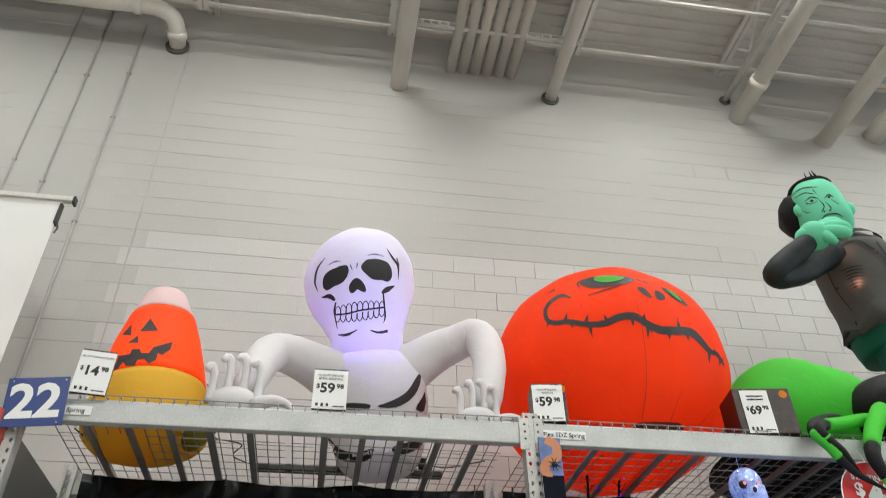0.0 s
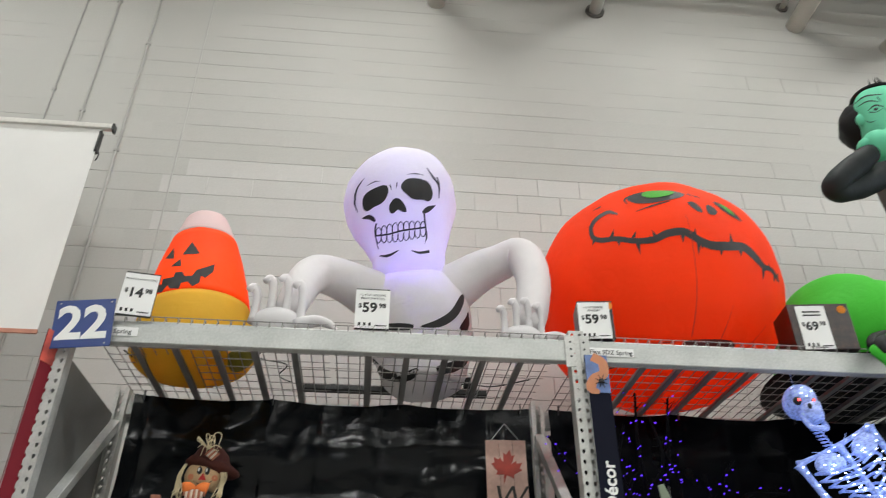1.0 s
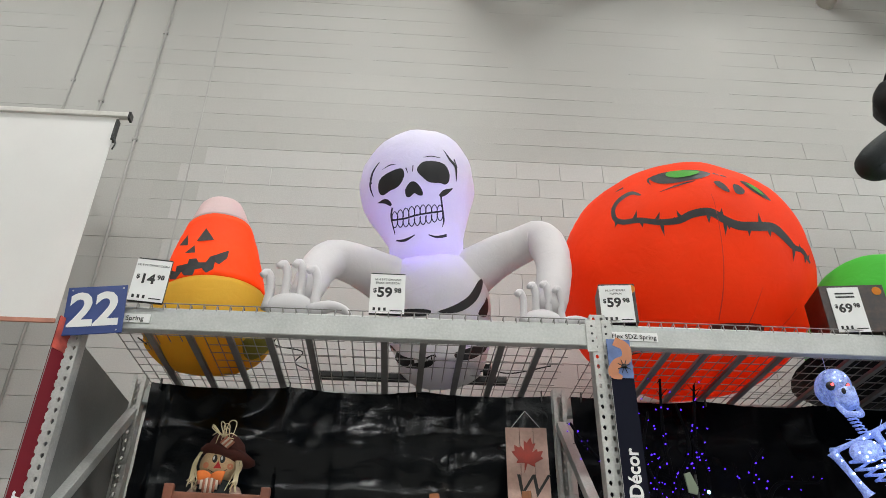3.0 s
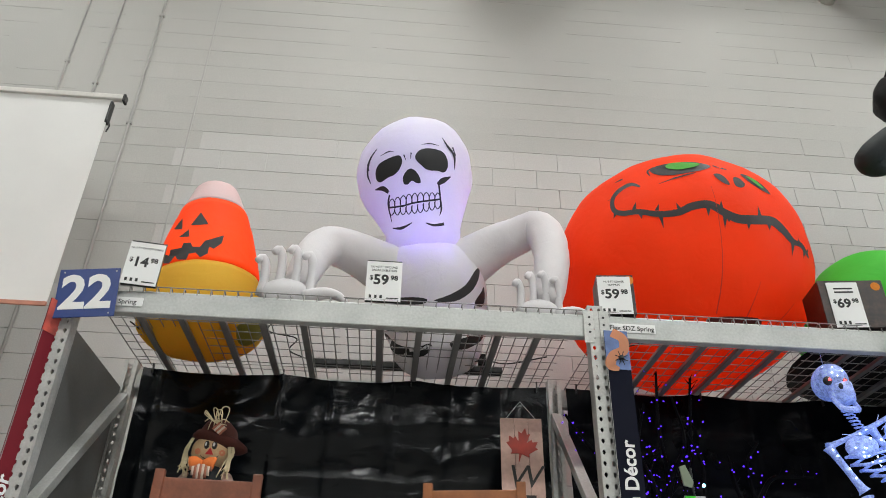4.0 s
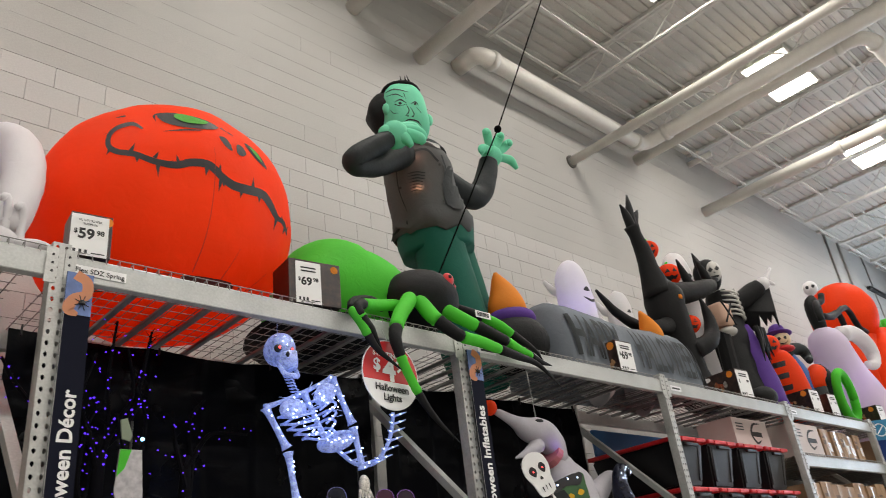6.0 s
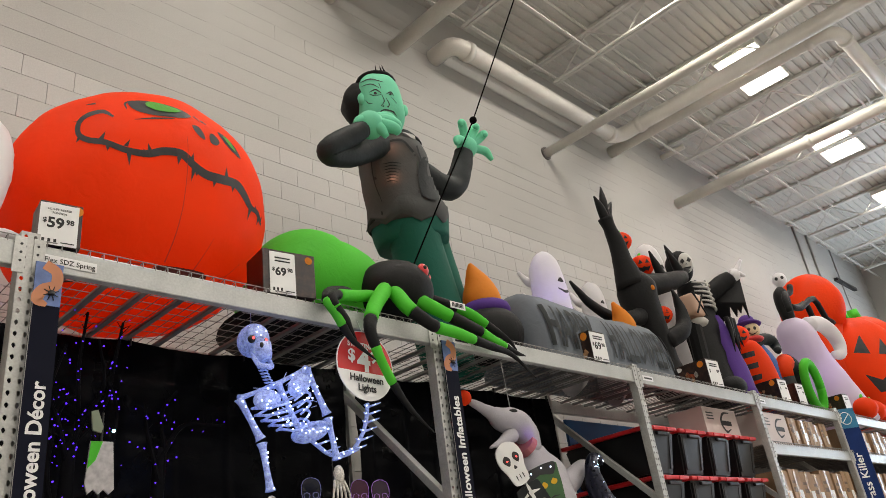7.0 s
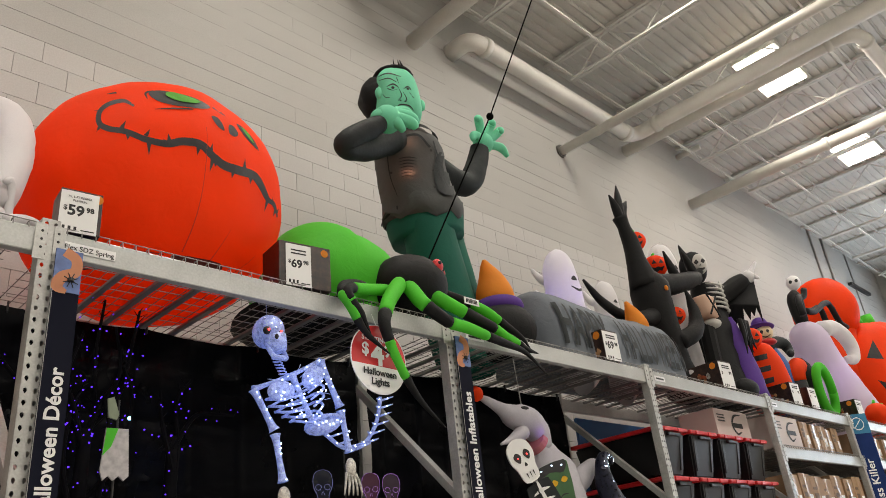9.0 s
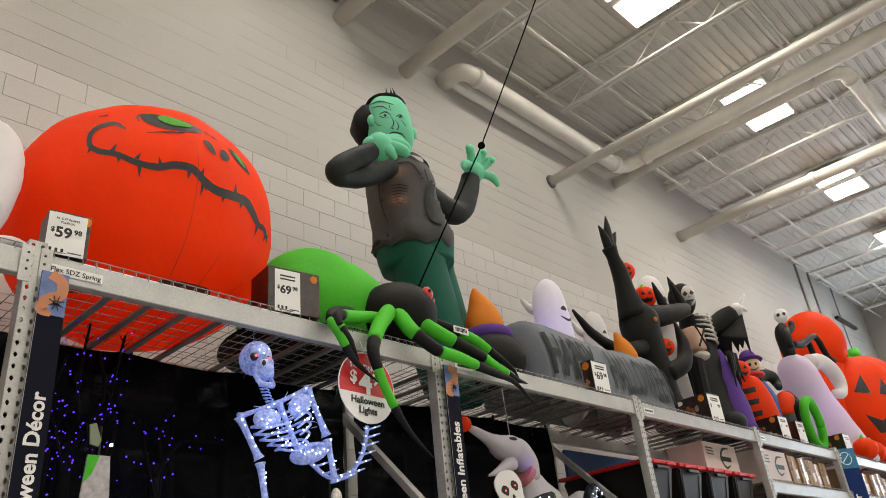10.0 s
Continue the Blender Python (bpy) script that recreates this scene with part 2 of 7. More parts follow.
def stroke(points, width, steps=6):
    """The outline of a tapered brush line. points: (x, y) or (x, y, weight)."""
    p = smooth_path([(q[0], q[1], q[2] if len(q) > 2 else 1.0) for q in points], steps)
    left, right = [], []
    for i, q in enumerate(p):
        a, b = p[max(0, i - 1)], p[min(len(p) - 1, i + 1)]
        d = np.array([b[0] - a[0], b[1] - a[1]])
        d = d / (np.hypot(*d) + 1e-9)
        w = width * max(0.05, q[2]) / 2
        left.append((q[0] - d[1] * w, q[1] + d[0] * w))
        right.append((q[0] + d[1] * w, q[1] - d[0] * w))
    bm = bmesh.new()
    lv, rv = [bm.verts.new((*v, 0)) for v in left], [bm.verts.new((*v, 0)) for v in right]
    for i in range(len(p) - 1):
        bm.faces.new((rv[i], rv[i + 1], lv[i + 1], lv[i]))
    return bm


def shape(points, rounds=0):
    """A filled outline; rounds > 1 smooths it."""
    if rounds > 1:
        pts = [(q[0], q[1]) for q in points]
        ring = smooth_path(pts[-1:] + pts + pts[:2], rounds)
        points = ring[rounds:-rounds - 1]
    return fill([(q[0], q[1]) for q in points])


def drape(bm, tree, m, lift=0.004, size=0.04):
    """Lay a flat print onto a skin: m is the frame from which it is pressed on."""
    bmesh.ops.triangulate(bm, faces=bm.faces)
    for _ in range(4):
        long = [e for e in bm.edges if e.calc_length() > size]
        if not long:
            break
        bmesh.ops.subdivide_edges(bm, edges=long, cuts=1)
        bmesh.ops.triangulate(bm, faces=[f for f in bm.faces if len(f.verts) > 3])
    way = -(m.to_3x3() @ Vector((0, 0, 1)))
    dead = []
    for v in bm.verts:
        start = m @ Vector((v.co.x, v.co.y, 3.0))
        hit, normal, _, _ = tree.ray_cast(start, way)
        if hit is None:
            dead.append(v)
        else:
            if normal.dot(way) > 0:
                normal = -normal
            v.co = hit + normal * lift
    bmesh.ops.delete(bm, geom=dead, context="VERTS")
    return bm


def skin(*bms):
    from_all = bmesh.new()
    for b in bms:
        me = bpy.data.meshes.new("skin")
        b.to_mesh(me)
        from_all.from_mesh(me)
        bpy.data.meshes.remove(me)
    tree = BVHTree.FromBMesh(from_all)
    from_all.free()
    return tree


def lettering(name, body, size, mat, m, parent, align="CENTER", bold=0.0, label="", slant=0.0, squash=1.0):
    """Raised print with the built-in font, kept as a mesh."""
    cu = bpy.data.curves.new(name, "FONT")
    cu.body, cu.size, cu.align_x, cu.align_y, cu.offset, cu.shear = body, size, align, "CENTER", bold, slant
    cu.extrude, cu.resolution_u = 0.0006, 3
    tmp = bpy.data.objects.new(name, cu)
    me = bpy.data.meshes.new_from_object(tmp)
    bpy.data.objects.remove(tmp)
    bpy.data.curves.remove(cu)
    me.materials.clear()
    me.materials.append(mat)
    me.transform(m @ Matrix.Diagonal((squash, 1, 1, 1)))
    ob = new(name, me)
    ob.parent = parent
    if label:
        ob["label"] = label
    return ob


# ---- building ----
X0, X1, Y0 = -9.0, 27.0, -16.0
floor = tagged(link("floor", boxed((X0 + X1) / 2, (Y0 + WALL) / 2, -0.1, X1 - X0, WALL - Y0 + 0.4, 0.2), CONCRETE), "grey polished concrete shop floor", "floor", kind="structure")
wall_north = tagged(link("wall_north", boxed((X0 + X1) / 2, WALL + 0.16, ROOF / 2 + 0.2, X1 - X0, 0.3, ROOF + 0.4), MORTAR), "painted grey concrete block wall", "wall", kind="structure")
for nm, c, s in (("wall_south", ((X0 + X1) / 2, Y0 - 0.1, ROOF / 2 + 0.2), (X1 - X0, 0.2, ROOF + 0.4)),
                 ("wall_west", (X0 - 0.1, (Y0 + WALL) / 2, ROOF / 2 + 0.2), (0.2, WALL - Y0 + 0.6, ROOF + 0.4)),
                 ("wall_east", (X1 + 0.1, (Y0 + WALL) / 2, ROOF / 2 + 0.2), (0.2, WALL - Y0 + 0.6, ROOF + 0.4))):
    tagged(link(nm, boxed(*c, *s), WALL_GREY), "plain painted wall of the shop", "wall", kind="structure")


# the roof deck: flutes along the wall's direction
bm = bmesh.new()
pitch, y, row = 0.152, Y0, []
while y < WALL:
    row += [(y, 0.0), (y + 0.098, 0.0), (y + 0.112, 0.028), (y + 0.138, 0.028)]
    y += pitch
row.append((WALL, 0.028))
lo = [bm.verts.new((X0, p, ROOF + h)) for p, h in row]
hi = [bm.verts.new((X1, p, ROOF + h)) for p, h in row]
for i in range(len(row) - 1):
    bm.faces.new((lo[i], lo[i + 1], hi[i + 1], hi[i]))
box(bm, (X0 + X1) / 2, (Y0 + WALL) / 2, ROOF + 0.2, X1 - X0, WALL - Y0 + 0.6, 0.2)
tagged(link("ceiling", bm, ROOF_PAINT), "white painted fluted steel roof deck", "ceiling", kind="structure")


def joist(x):
    """An open-web roof joist square to the wall."""
    j = thing("roof_joist", "white painted open-web steel roof joist", "joist", pose(x, 0, 0), "roof joists", "structure")
    top = bmesh.new()
    for s in (-0.035, 0.035):
        box(top, s, (Y0 + WALL) / 2, ROOF - 0.03, 0.055, WALL - Y0, 0.055)
    part("top_chord", top, STEEL_PAINT, j)
    low = bmesh.new()
    for s in (-0.033, 0.033):
        box(low, s, (Y0 + 1.75) / 2, 8.72, 0.05, 1.75 - Y0, 0.012)
        box(low, s * 0.35, (Y0 + 1.75) / 2, 8.75, 0.008, 1.75 - Y0, 0.06)
    part("bottom_chord", low, STEEL_PAINT, j)
    yy, k = 1.6, 0
    while yy > -12:
        a, b = (8.74, ROOF - 0.04) if k % 2 == 0 else (ROOF - 0.04, 8.74)
        part("web_bar", rod(bmesh.new(), (0, yy, a), (0, yy - 0.6, b), 0.014, 5), STEEL_PAINT, j)
        yy, k = yy - 0.6, k + 1
    part("end_bar", rod(bmesh.new(), (0, 1.65, 8.74), (0, 2.1, ROOF - 0.05), 0.016, 5), STEEL_PAINT, j)
    return j


for k in range(-3, 12):
    joist(1.87 + 2.14 * k)

for y, z in ((1.72, 8.80), (0.95, 8.78), (-1.3, 8.78), (-3.6, 8.78), (0.95, 9.22), (-1.3, 9.22)):
    b = thing("bridging_strut", "long white steel bridging strut under the roof", "strut", group="bridging struts", kind="structure")
    part("angle", boxed((X0 + X1) / 2, y, z, X1 - X0, 0.035, 0.035), STEEL_PAINT, b)
# slotted channel near the wall
b = thing("slotted_channel", "white slotted steel channel under the roof", "strut", kind="structure")
bm = bmesh.new()
x = 2.05
while x < 4.05:
    for zz in (8.665, 8.735):
        box(bm, x + 0.05, 1.55, zz, 0.1, 0.04, 0.022)
    box(bm, x + 0.012, 1.55, 8.70, 0.03, 0.038, 0.05)
    x += 0.1
part("channel", bm, STEEL_PAINT, b)


def flange(bm, x, z, r):
    tube(bm, [(x, WALL - 0.03, z, r), (x, WALL + 0.01, z, r)], 20)


def wall_pipe(x, z, r, reach, collar=(), ring=False):
    """A painted pipe that comes out of the wall."""
    p = thing("roof_pipe", "white painted pipe running out of the block wall", "pipe", group="roof pipes", kind="structure")
    part("pipe_run", tube(bmesh.new(), [(x, WALL + 0.1, z, r), (x, WALL - reach, z, r)], 20), PIPE_PAINT, p, smooth=True)
    for c in collar:
        part("coupling", tube(bmesh.new(), [(x, WALL - c, z, r + 0.018), (x, WALL - c - 0.09, z, r + 0.018)], 20), PIPE_PAINT, p, smooth=True)
    if ring:
        bm = bmesh.new()
        flange(bm, x, z, r + 0.038)
        part("flange", bm, DARK_RING, p, "dark grey wall flange")
    return p


wall_pipe(1.97, 8.30, 0.100, 14)
wall_pipe(3.79, 8.36, 0.070, 14, ring=True)
wall_pipe(6.11, 8.70, 0.033, 14, ring=True)
wall_pipe(6.185, 8.38, 0.100, 14, collar=(0.55,))
wall_pipe(7.27, 8.12, 0.105, 14)
wall_pipe(10.36, 7.58, 0.072, 14, collar=(6.0,), ring=True)
wall_pipe(14.69, 7.96, 0.105, 14, collar=(2.6,))
wall_pipe(14.64, 9.03, 0.06, 0.5)
for i in range(6):
    wall_pipe(2.59 + i * 0.148, 8.69 + 0.004 * i, 0.06, 14)


def bent_pipe(rows, r, label="white painted pipe with an elbow into the block wall", bands=()):
    p = thing("bent_pipe", label, "pipe", group="roof pipes", kind="structure")
    part("pipe_run", tube(bmesh.new(), [(*q, r) for q in rows], 20), PIPE_PAINT, p, smooth=True)
    for a, b in bands:
        part("coupling", tube(bmesh.new(), [(*a, r + 0.02), (*b, r + 0.02)], 20), PIPE_PAINT, p, smooth=True)
    return p


def elbow(a, b, c, steps=6):
    """Points of a quarter bend from a by corner b to c."""
    a, b, c = np.array(a), np.array(b), np.array(c)
    return [tuple((1 - t) ** 2 * a + 2 * t * (1 - t) * b + t * t * c) for t in (i / steps for i in range(steps + 1))]


XP, ZP = 1.78, 8.32
bent_pipe([(8.02, WALL + 0.1, ZP)] + elbow((8.02, XP + 0.16, ZP), (8.02, XP, ZP), (8.26, XP, ZP)) + [(11.95, XP, ZP)]
          + elbow((11.95, XP, ZP), (12.22, XP, ZP + 0.06), (12.22, XP - 0.3, ZP + 0.09))[1:] + [(12.22, -12, ZP + 0.09)], 0.125,
          bands=(((8.26, XP, ZP), (8.36, XP, ZP)), ((11.82, XP, ZP), (11.92, XP, ZP)), ((12.22, 1.4, ZP + 0.09), (12.22, 1.3, ZP + 0.09))))
bent_pipe([(12.49, WALL + 0.1, 8.37)] + [(12.49, -1.5, 8.37)] + elbow((12.49, -1.5, 8.37), (12.49, -1.84, 8.37), (12.85, -1.84, 8.37))[1:] + [(24, -1.84, 8.37)], 0.105,
          bands=(((12.49, -1.4, 8.37), (12.49, -1.5, 8.37)), ((12.85, -1.84, 8.37), (12.95, -1.84, 8.37))))
bent_pipe([(-8.9, 1.75, 8.67)] + [(-0.89, 1.75, 8.67)] + elbow((-0.89, 1.75, 8.67), (-0.56, 1.75, 8.67), (-0.56, 1.95, 8.61))[1:] + [(-0.56, WALL + 0.1, 8.53)], 0.092,
          bands=(((-0.99, 1.75, 8.67), (-0.92, 1.75, 8.67)), ((-0.56, 1.99, 8.595), (-0.56, 2.06, 8.57))))
bm = bmesh.new()
flange(bm, -0.56, 8.54, 0.13)
tagged(link("wall_flange", bm, DARK_RING), "dark ring where a white pipe meets the wall", "flange", kind="structure")


CONDUIT_PAINT = material("grey_conduit_paint", (0.36, 0.35, 0.33), 0.5, 0, 0.1, 4)


def conduit(x, bottom, top, r, boxes=()):
    c = thing("wall_conduit", "thin painted conduit clipped up the block wall", "conduit", group="wall conduits", kind="structure")
    part("conduit_run", rod(bmesh.new(), (x, WALL - r, bottom), (x, WALL - r, top), r, 8), CONDUIT_PAINT, c, smooth=True)
    for z in boxes:
        part("clip", boxed(x, WALL - r, z, r * 3.6, r * 2.3, 0.026, 0.004), CONDUIT_PAINT, c)
    return c


conduit(-1.70, 0.3, ROOF, 0.011, (7.9, 6.6))
conduit(-1.375, 0.3, ROOF, 0.013, (7.9, 6.35, 4.3))
conduit(-0.965, 0.3, 8.86, 0.013, (8.0, 7.3, 5.9, 4.2))
conduit(21.5, 0.3, ROOF, 0.03, (6.0,))
conduit(22.4, 0.3, ROOF, 0.03, (6.0,))
conduit(24.2, 0.3, ROOF, 0.02)


tagged(link("wall_joint", boxed(-0.425, WALL - 0.005, 6.2, 0.014, 0.006, 4.6), CONDUIT_PAINT), "thin caulked joint running up the block wall", "joint", kind="structure")


def fixture(x, y):
    f = thing("ceiling_light", "lit white ceiling light hung under the roof deck", "ceiling light", pose(x, y, 9.0), "ceiling lights")
    for s in (-0.385, 0.385):
        part("housing", boxed(s, 0, 0.06, 0.66, 0.76, 0.1, 0.01), STEEL_PAINT, f)
        part("diffuser", boxed(s, 0, 0.0, 0.61, 0.71, 0.03, 0.01), FIXTURE_GLOW, f, "glowing white diffuser")
        part("hanger", rod(bmesh.new(), (s, 0, 0.1), (s, 0, ROOF - 9.0 + 0.05), 0.006), STEEL_PAINT, f)
    return f


for fx, fy in FIXTURES:
    fixture(fx, fy)

# glowing window out of view, added to account for the far wall's blue light
win = thing("window_1", "unseen window added in the far end wall for its cool light", "window", kind="structure")
part("window_pane", boxed(26.93, -2.2, 4.6, 0.02, 5.0, 4.0), glow("glowing_blue_pane", (0.62, 0.78, 1.0), 2.0), win, "glowing pale blue pane of the added window")
for yy in (-4.75, -2.2, 0.35):
    part("window_frame", boxed(26.9, yy, 4.6, 0.08, 0.08, 4.1), STEEL_PAINT, win)
for zz in (2.58, 6.62):
    part("window_sill", boxed(26.9, -2.2, zz, 0.08, 5.2, 0.08), STEEL_PAINT, win)

# far end: cool daylight side wall and a header above the far aisle
tagged(link("trim", boxed(24.4, WALL - 0.06, 8.2, 1.6, 0.1, 0.08), DARK_METAL), "dark strip along the far wall", "trim", kind="structure")


# ---- racks ----
def column_mesh():
    """A rolled post with two rows of keyholes down its face."""
    bm = bmesh.new()
    w, d, step = 0.078, 0.07, 0.0508
    n = 62
    for col in (-1, 1):
        xc = col * w / 4
        for i in range(n):
            z = i * step
            zc = z + step / 2 + (0.0 if col < 0 else 0.0)
            outer = [(xc + a * w / 4, zc + b * step / 2) for a, b in ((1, 0), (1, 1), (0, 1), (-1, 1), (-1, 0), (-1, -1), (0, -1), (1, -1))]
            hole = [(xc + 0.0085 * math.cos(k * math.pi / 4) * (1.0 if k < 5 else 0.62), zc + 0.0125 * math.sin(k * math.pi / 4)) for k in range(8)]
            ov = [bm.verts.new((p[0], 0, p[1])) for p in outer]
            hv = [bm.verts.new((p[0], 0, p[1])) for p in hole]
            bv = [bm.verts.new((p[0], 0.006, p[1])) for p in hole]
            for k in range(8):
                bm.faces.new((ov[k], ov[(k + 1) % 8], hv[(k + 1) % 8], hv[k]))
                bm.faces.new((hv[k], hv[(k + 1) % 8], bv[(k + 1) % 8], bv[k]))
    h = n * step
    for s in (-1, 1):
        box(bm, s * (w / 2 - 0.0015), d / 2, h / 2, 0.003, d, h)
        box(bm, s * (w / 2 - 0.012), d, h / 2, 0.024, 0.003, h)
    bmesh.ops.remove_doubles(bm, verts=bm.verts, dist=0.00005)
    me = bpy.data.meshes.new("post")
    bm.to_mesh(me)
    bm.free()
    me.materials.append(POST_GREY)
    return me


COLUMN = column_mesh()
COLUMN_H = 62 * 0.0508


def rack_frame(x, panel=False):
    f = thing("rack_frame", "perforated grey steel rack frame with diagonal braces", "rack frame", pose(x, 0, 0), "rack frames")
    for y, turn in ((-0.005, 0), (DEPTH + 0.005, 180)):
        p = new("post", COLUMN)
        p.parent = f
        p.matrix_local = pose(0, y, 0, 0, 0, turn)
        part("footplate", boxed(0, y + (0.035 if turn == 0 else -0.035), 0.004, 0.13, 0.12, 0.008), POST_GREY, f)
    for z0, z1 in ((2.92, 1.98), (1.1, 1.95), (1.1, 0.25)):
        a, b = Vector((0, DEPTH - 0.05, z0)), Vector((0, 0.05, z1))
        mid, d = (a + b) / 2, b - a
        bm = boxed(0, 0, 0, 0.05, 0.055, d.length, 0.004)
        part("brace", placed(bm, Matrix.Translation(mid) @ d.to_track_quat("Z", "X").to_matrix().to_4x4()), GALV, f)
    if panel:
        part("side_panel", boxed(-0.030, DEPTH / 2, 1.6, 0.004, DEPTH - 0.13, 2.75), PANEL_GREY, f, "dark grey sheet filling the frame's side")
    return f


for i, x in enumerate(BAY):
    rack_frame(x, panel=(i == 0))


def beam_bm(length, h):
    """A stepped box beam: rounded front with a shelf step at the back."""
    prof = [(0, 0), (0.0, h - 0.008), (0.004, h), (0.026, h), (0.026, h - 0.035), (0.05, h - 0.035), (0.05, 0.0), (0.046, -0.004), (0.004, -0.004)]
    bm = bmesh.new()
    a = [bm.verts.new((-length / 2, y, z)) for y, z in prof]
    b = [bm.verts.new((length / 2, y, z)) for y, z in prof]
    for k in range(len(prof)):
        q = (k + 1) % len(prof)
        bm.faces.new((a[k], b[k], b[q], a[q]))
    bm.faces.new(a[::-1])
    bm.faces.new(b)
    bmesh.ops.recalc_face_normals(bm, faces=bm.faces)
    return bm


def rack_beam(x0, x1, z, back, h=0.115):
    b = thing("rack_beam", "grey painted steel rack beam between two posts", "rack beam", group="rack beams")
    m = pose((x0 + x1) / 2, DEPTH - 0.0, z - h, 0, 0, 180) if back else pose((x0 + x1) / 2, 0.0, z - h)
    part("rail", placed(beam_bm(x1 - x0 - 0.082, h), m), GALV, b)
    for x, s in ((x0 + 0.045, 1), (x1 - 0.045, -1)):
        y = DEPTH + 0.008 if back else -0.008
        bm = boxed(x - s * 0.005, y, z - h / 2 - 0.01, 0.05, 0.004, h + 0.06, 0.0015)
        p = part("end_plate", bm, POST_GREY, b)
        for dz in (-0.04, 0.0, 0.04):
            part("rivet", tube(bmesh.new(), [(x - s * 0.01, y - 0.004, z - h / 2 + dz, 0.006), (x - s * 0.01, y + 0.002, z - h / 2 + dz, 0.007)], 8), DARK_METAL, b)
    return b


def wire_deck(x0, x1, z):
    """A welded wire deck on cross channels; its wires bend down over the front beam."""
    d = thing("wire_deck", "welded zinc wire mesh deck on steel channels", "wire deck", group="wire decks")
    bm = bmesh.new()
    r = 0.003
    x = x0 + 0.02
    while x < x1 - 0.01:
        tube(bm, [(x, DEPTH - 0.02, z, r), (x, 0.03, z, r), (x, 0.014, z + 0.014, r), (x, -0.006, z + 0.012, r), (x, -0.010, z - 0.018, r)], 4, caps=False)
        x += 0.0635
    y = 0.03
    while y < DEPTH - 0.02:
        tube(bm, [(x0 + 0.01, y, z + 2 * r, r), (x1 - 0.01, y, z + 2 * r, r)], 4, caps=False)
        y += 0.101
    for y, zz in ((-0.004, z + 0.017), (0.03, z + 2 * r)):
        tube(bm, [(x0 + 0.01, y, zz, r), (x1 - 0.01, y, zz, r)], 4, caps=False)
    part("wire_mesh", bm, WIRE, d)
    n = 5
    for k in range(n):
        x = x0 + 0.19 + (x1 - x0 - 0.38) * k / (n - 1)
        c = bmesh.new()
        box(c, x, DEPTH / 2, z - 0.022, 0.034, DEPTH - 0.06, 0.002)
        for s in (-1, 1):
            box(c, x + s * 0.016, DEPTH / 2, z - 0.014, 0.002, DEPTH - 0.06, 0.018)
        part("channel", c, CHANNEL, d)
    return d


for i in range(len(BAY) - 1):
    a, b = BAY[i], BAY[i + 1]
    for back in (False, True):
        rack_beam(a, b, DECK, back)
        rack_beam(a, b, 1.25 if i < 3 else 1.335, back)
    mid = (a + b) / 2
    for s0, s1 in ((a + 0.05, mid - 0.005), (mid + 0.005, b - 0.05)):
        wire_deck(s0, s1, DECK + 0.004)
        wire_deck(s0, s1, (1.25 if i < 3 else 1.335) + 0.004)



# ---- things on the top deck ----
def art(points, ox, oy, s):
    """From drawing units (y down) to metres about an origin."""
    return [((p[0] - ox) * s, (oy - p[1]) * s, *p[2:]) for p in points]


def press(parent, name, bm, tree, m, mat, lift=0.004, size=0.04):
    drape(bm, tree, m, lift, size)
    return part(name, bm, mat, parent)


def figure(name, pieces, label, category, group=""):
    """A standing figure as one plain mesh."""
    bm, mats = joined(pieces)
    return tagged(link(name, bm, mats), label, category, group)


def parted(name, pieces, label, category, group=""):
    """A figure whose limbs are parts: (name, bmesh, material) pieces; alike names in a row share a mesh."""
    t = thing(name, label, category, group=group)
    for key, run in itertools.groupby(pieces, key=lambda q: q[0]):
        bm, mats = joined([(q[1], q[2]) for q in run])
        link(key, bm, mats, t)
    return t


def wrinkled(bm, amount, scale, seed=0.0):
    """Soft puckers in blown-up cloth."""
    bm.normal_update()
    for v in bm.verts:
        v.co += v.normal * amount * noise.fractal(v.co * scale + Vector((seed, 0, 0)), 0.8, 2.0, 3)
    return bm


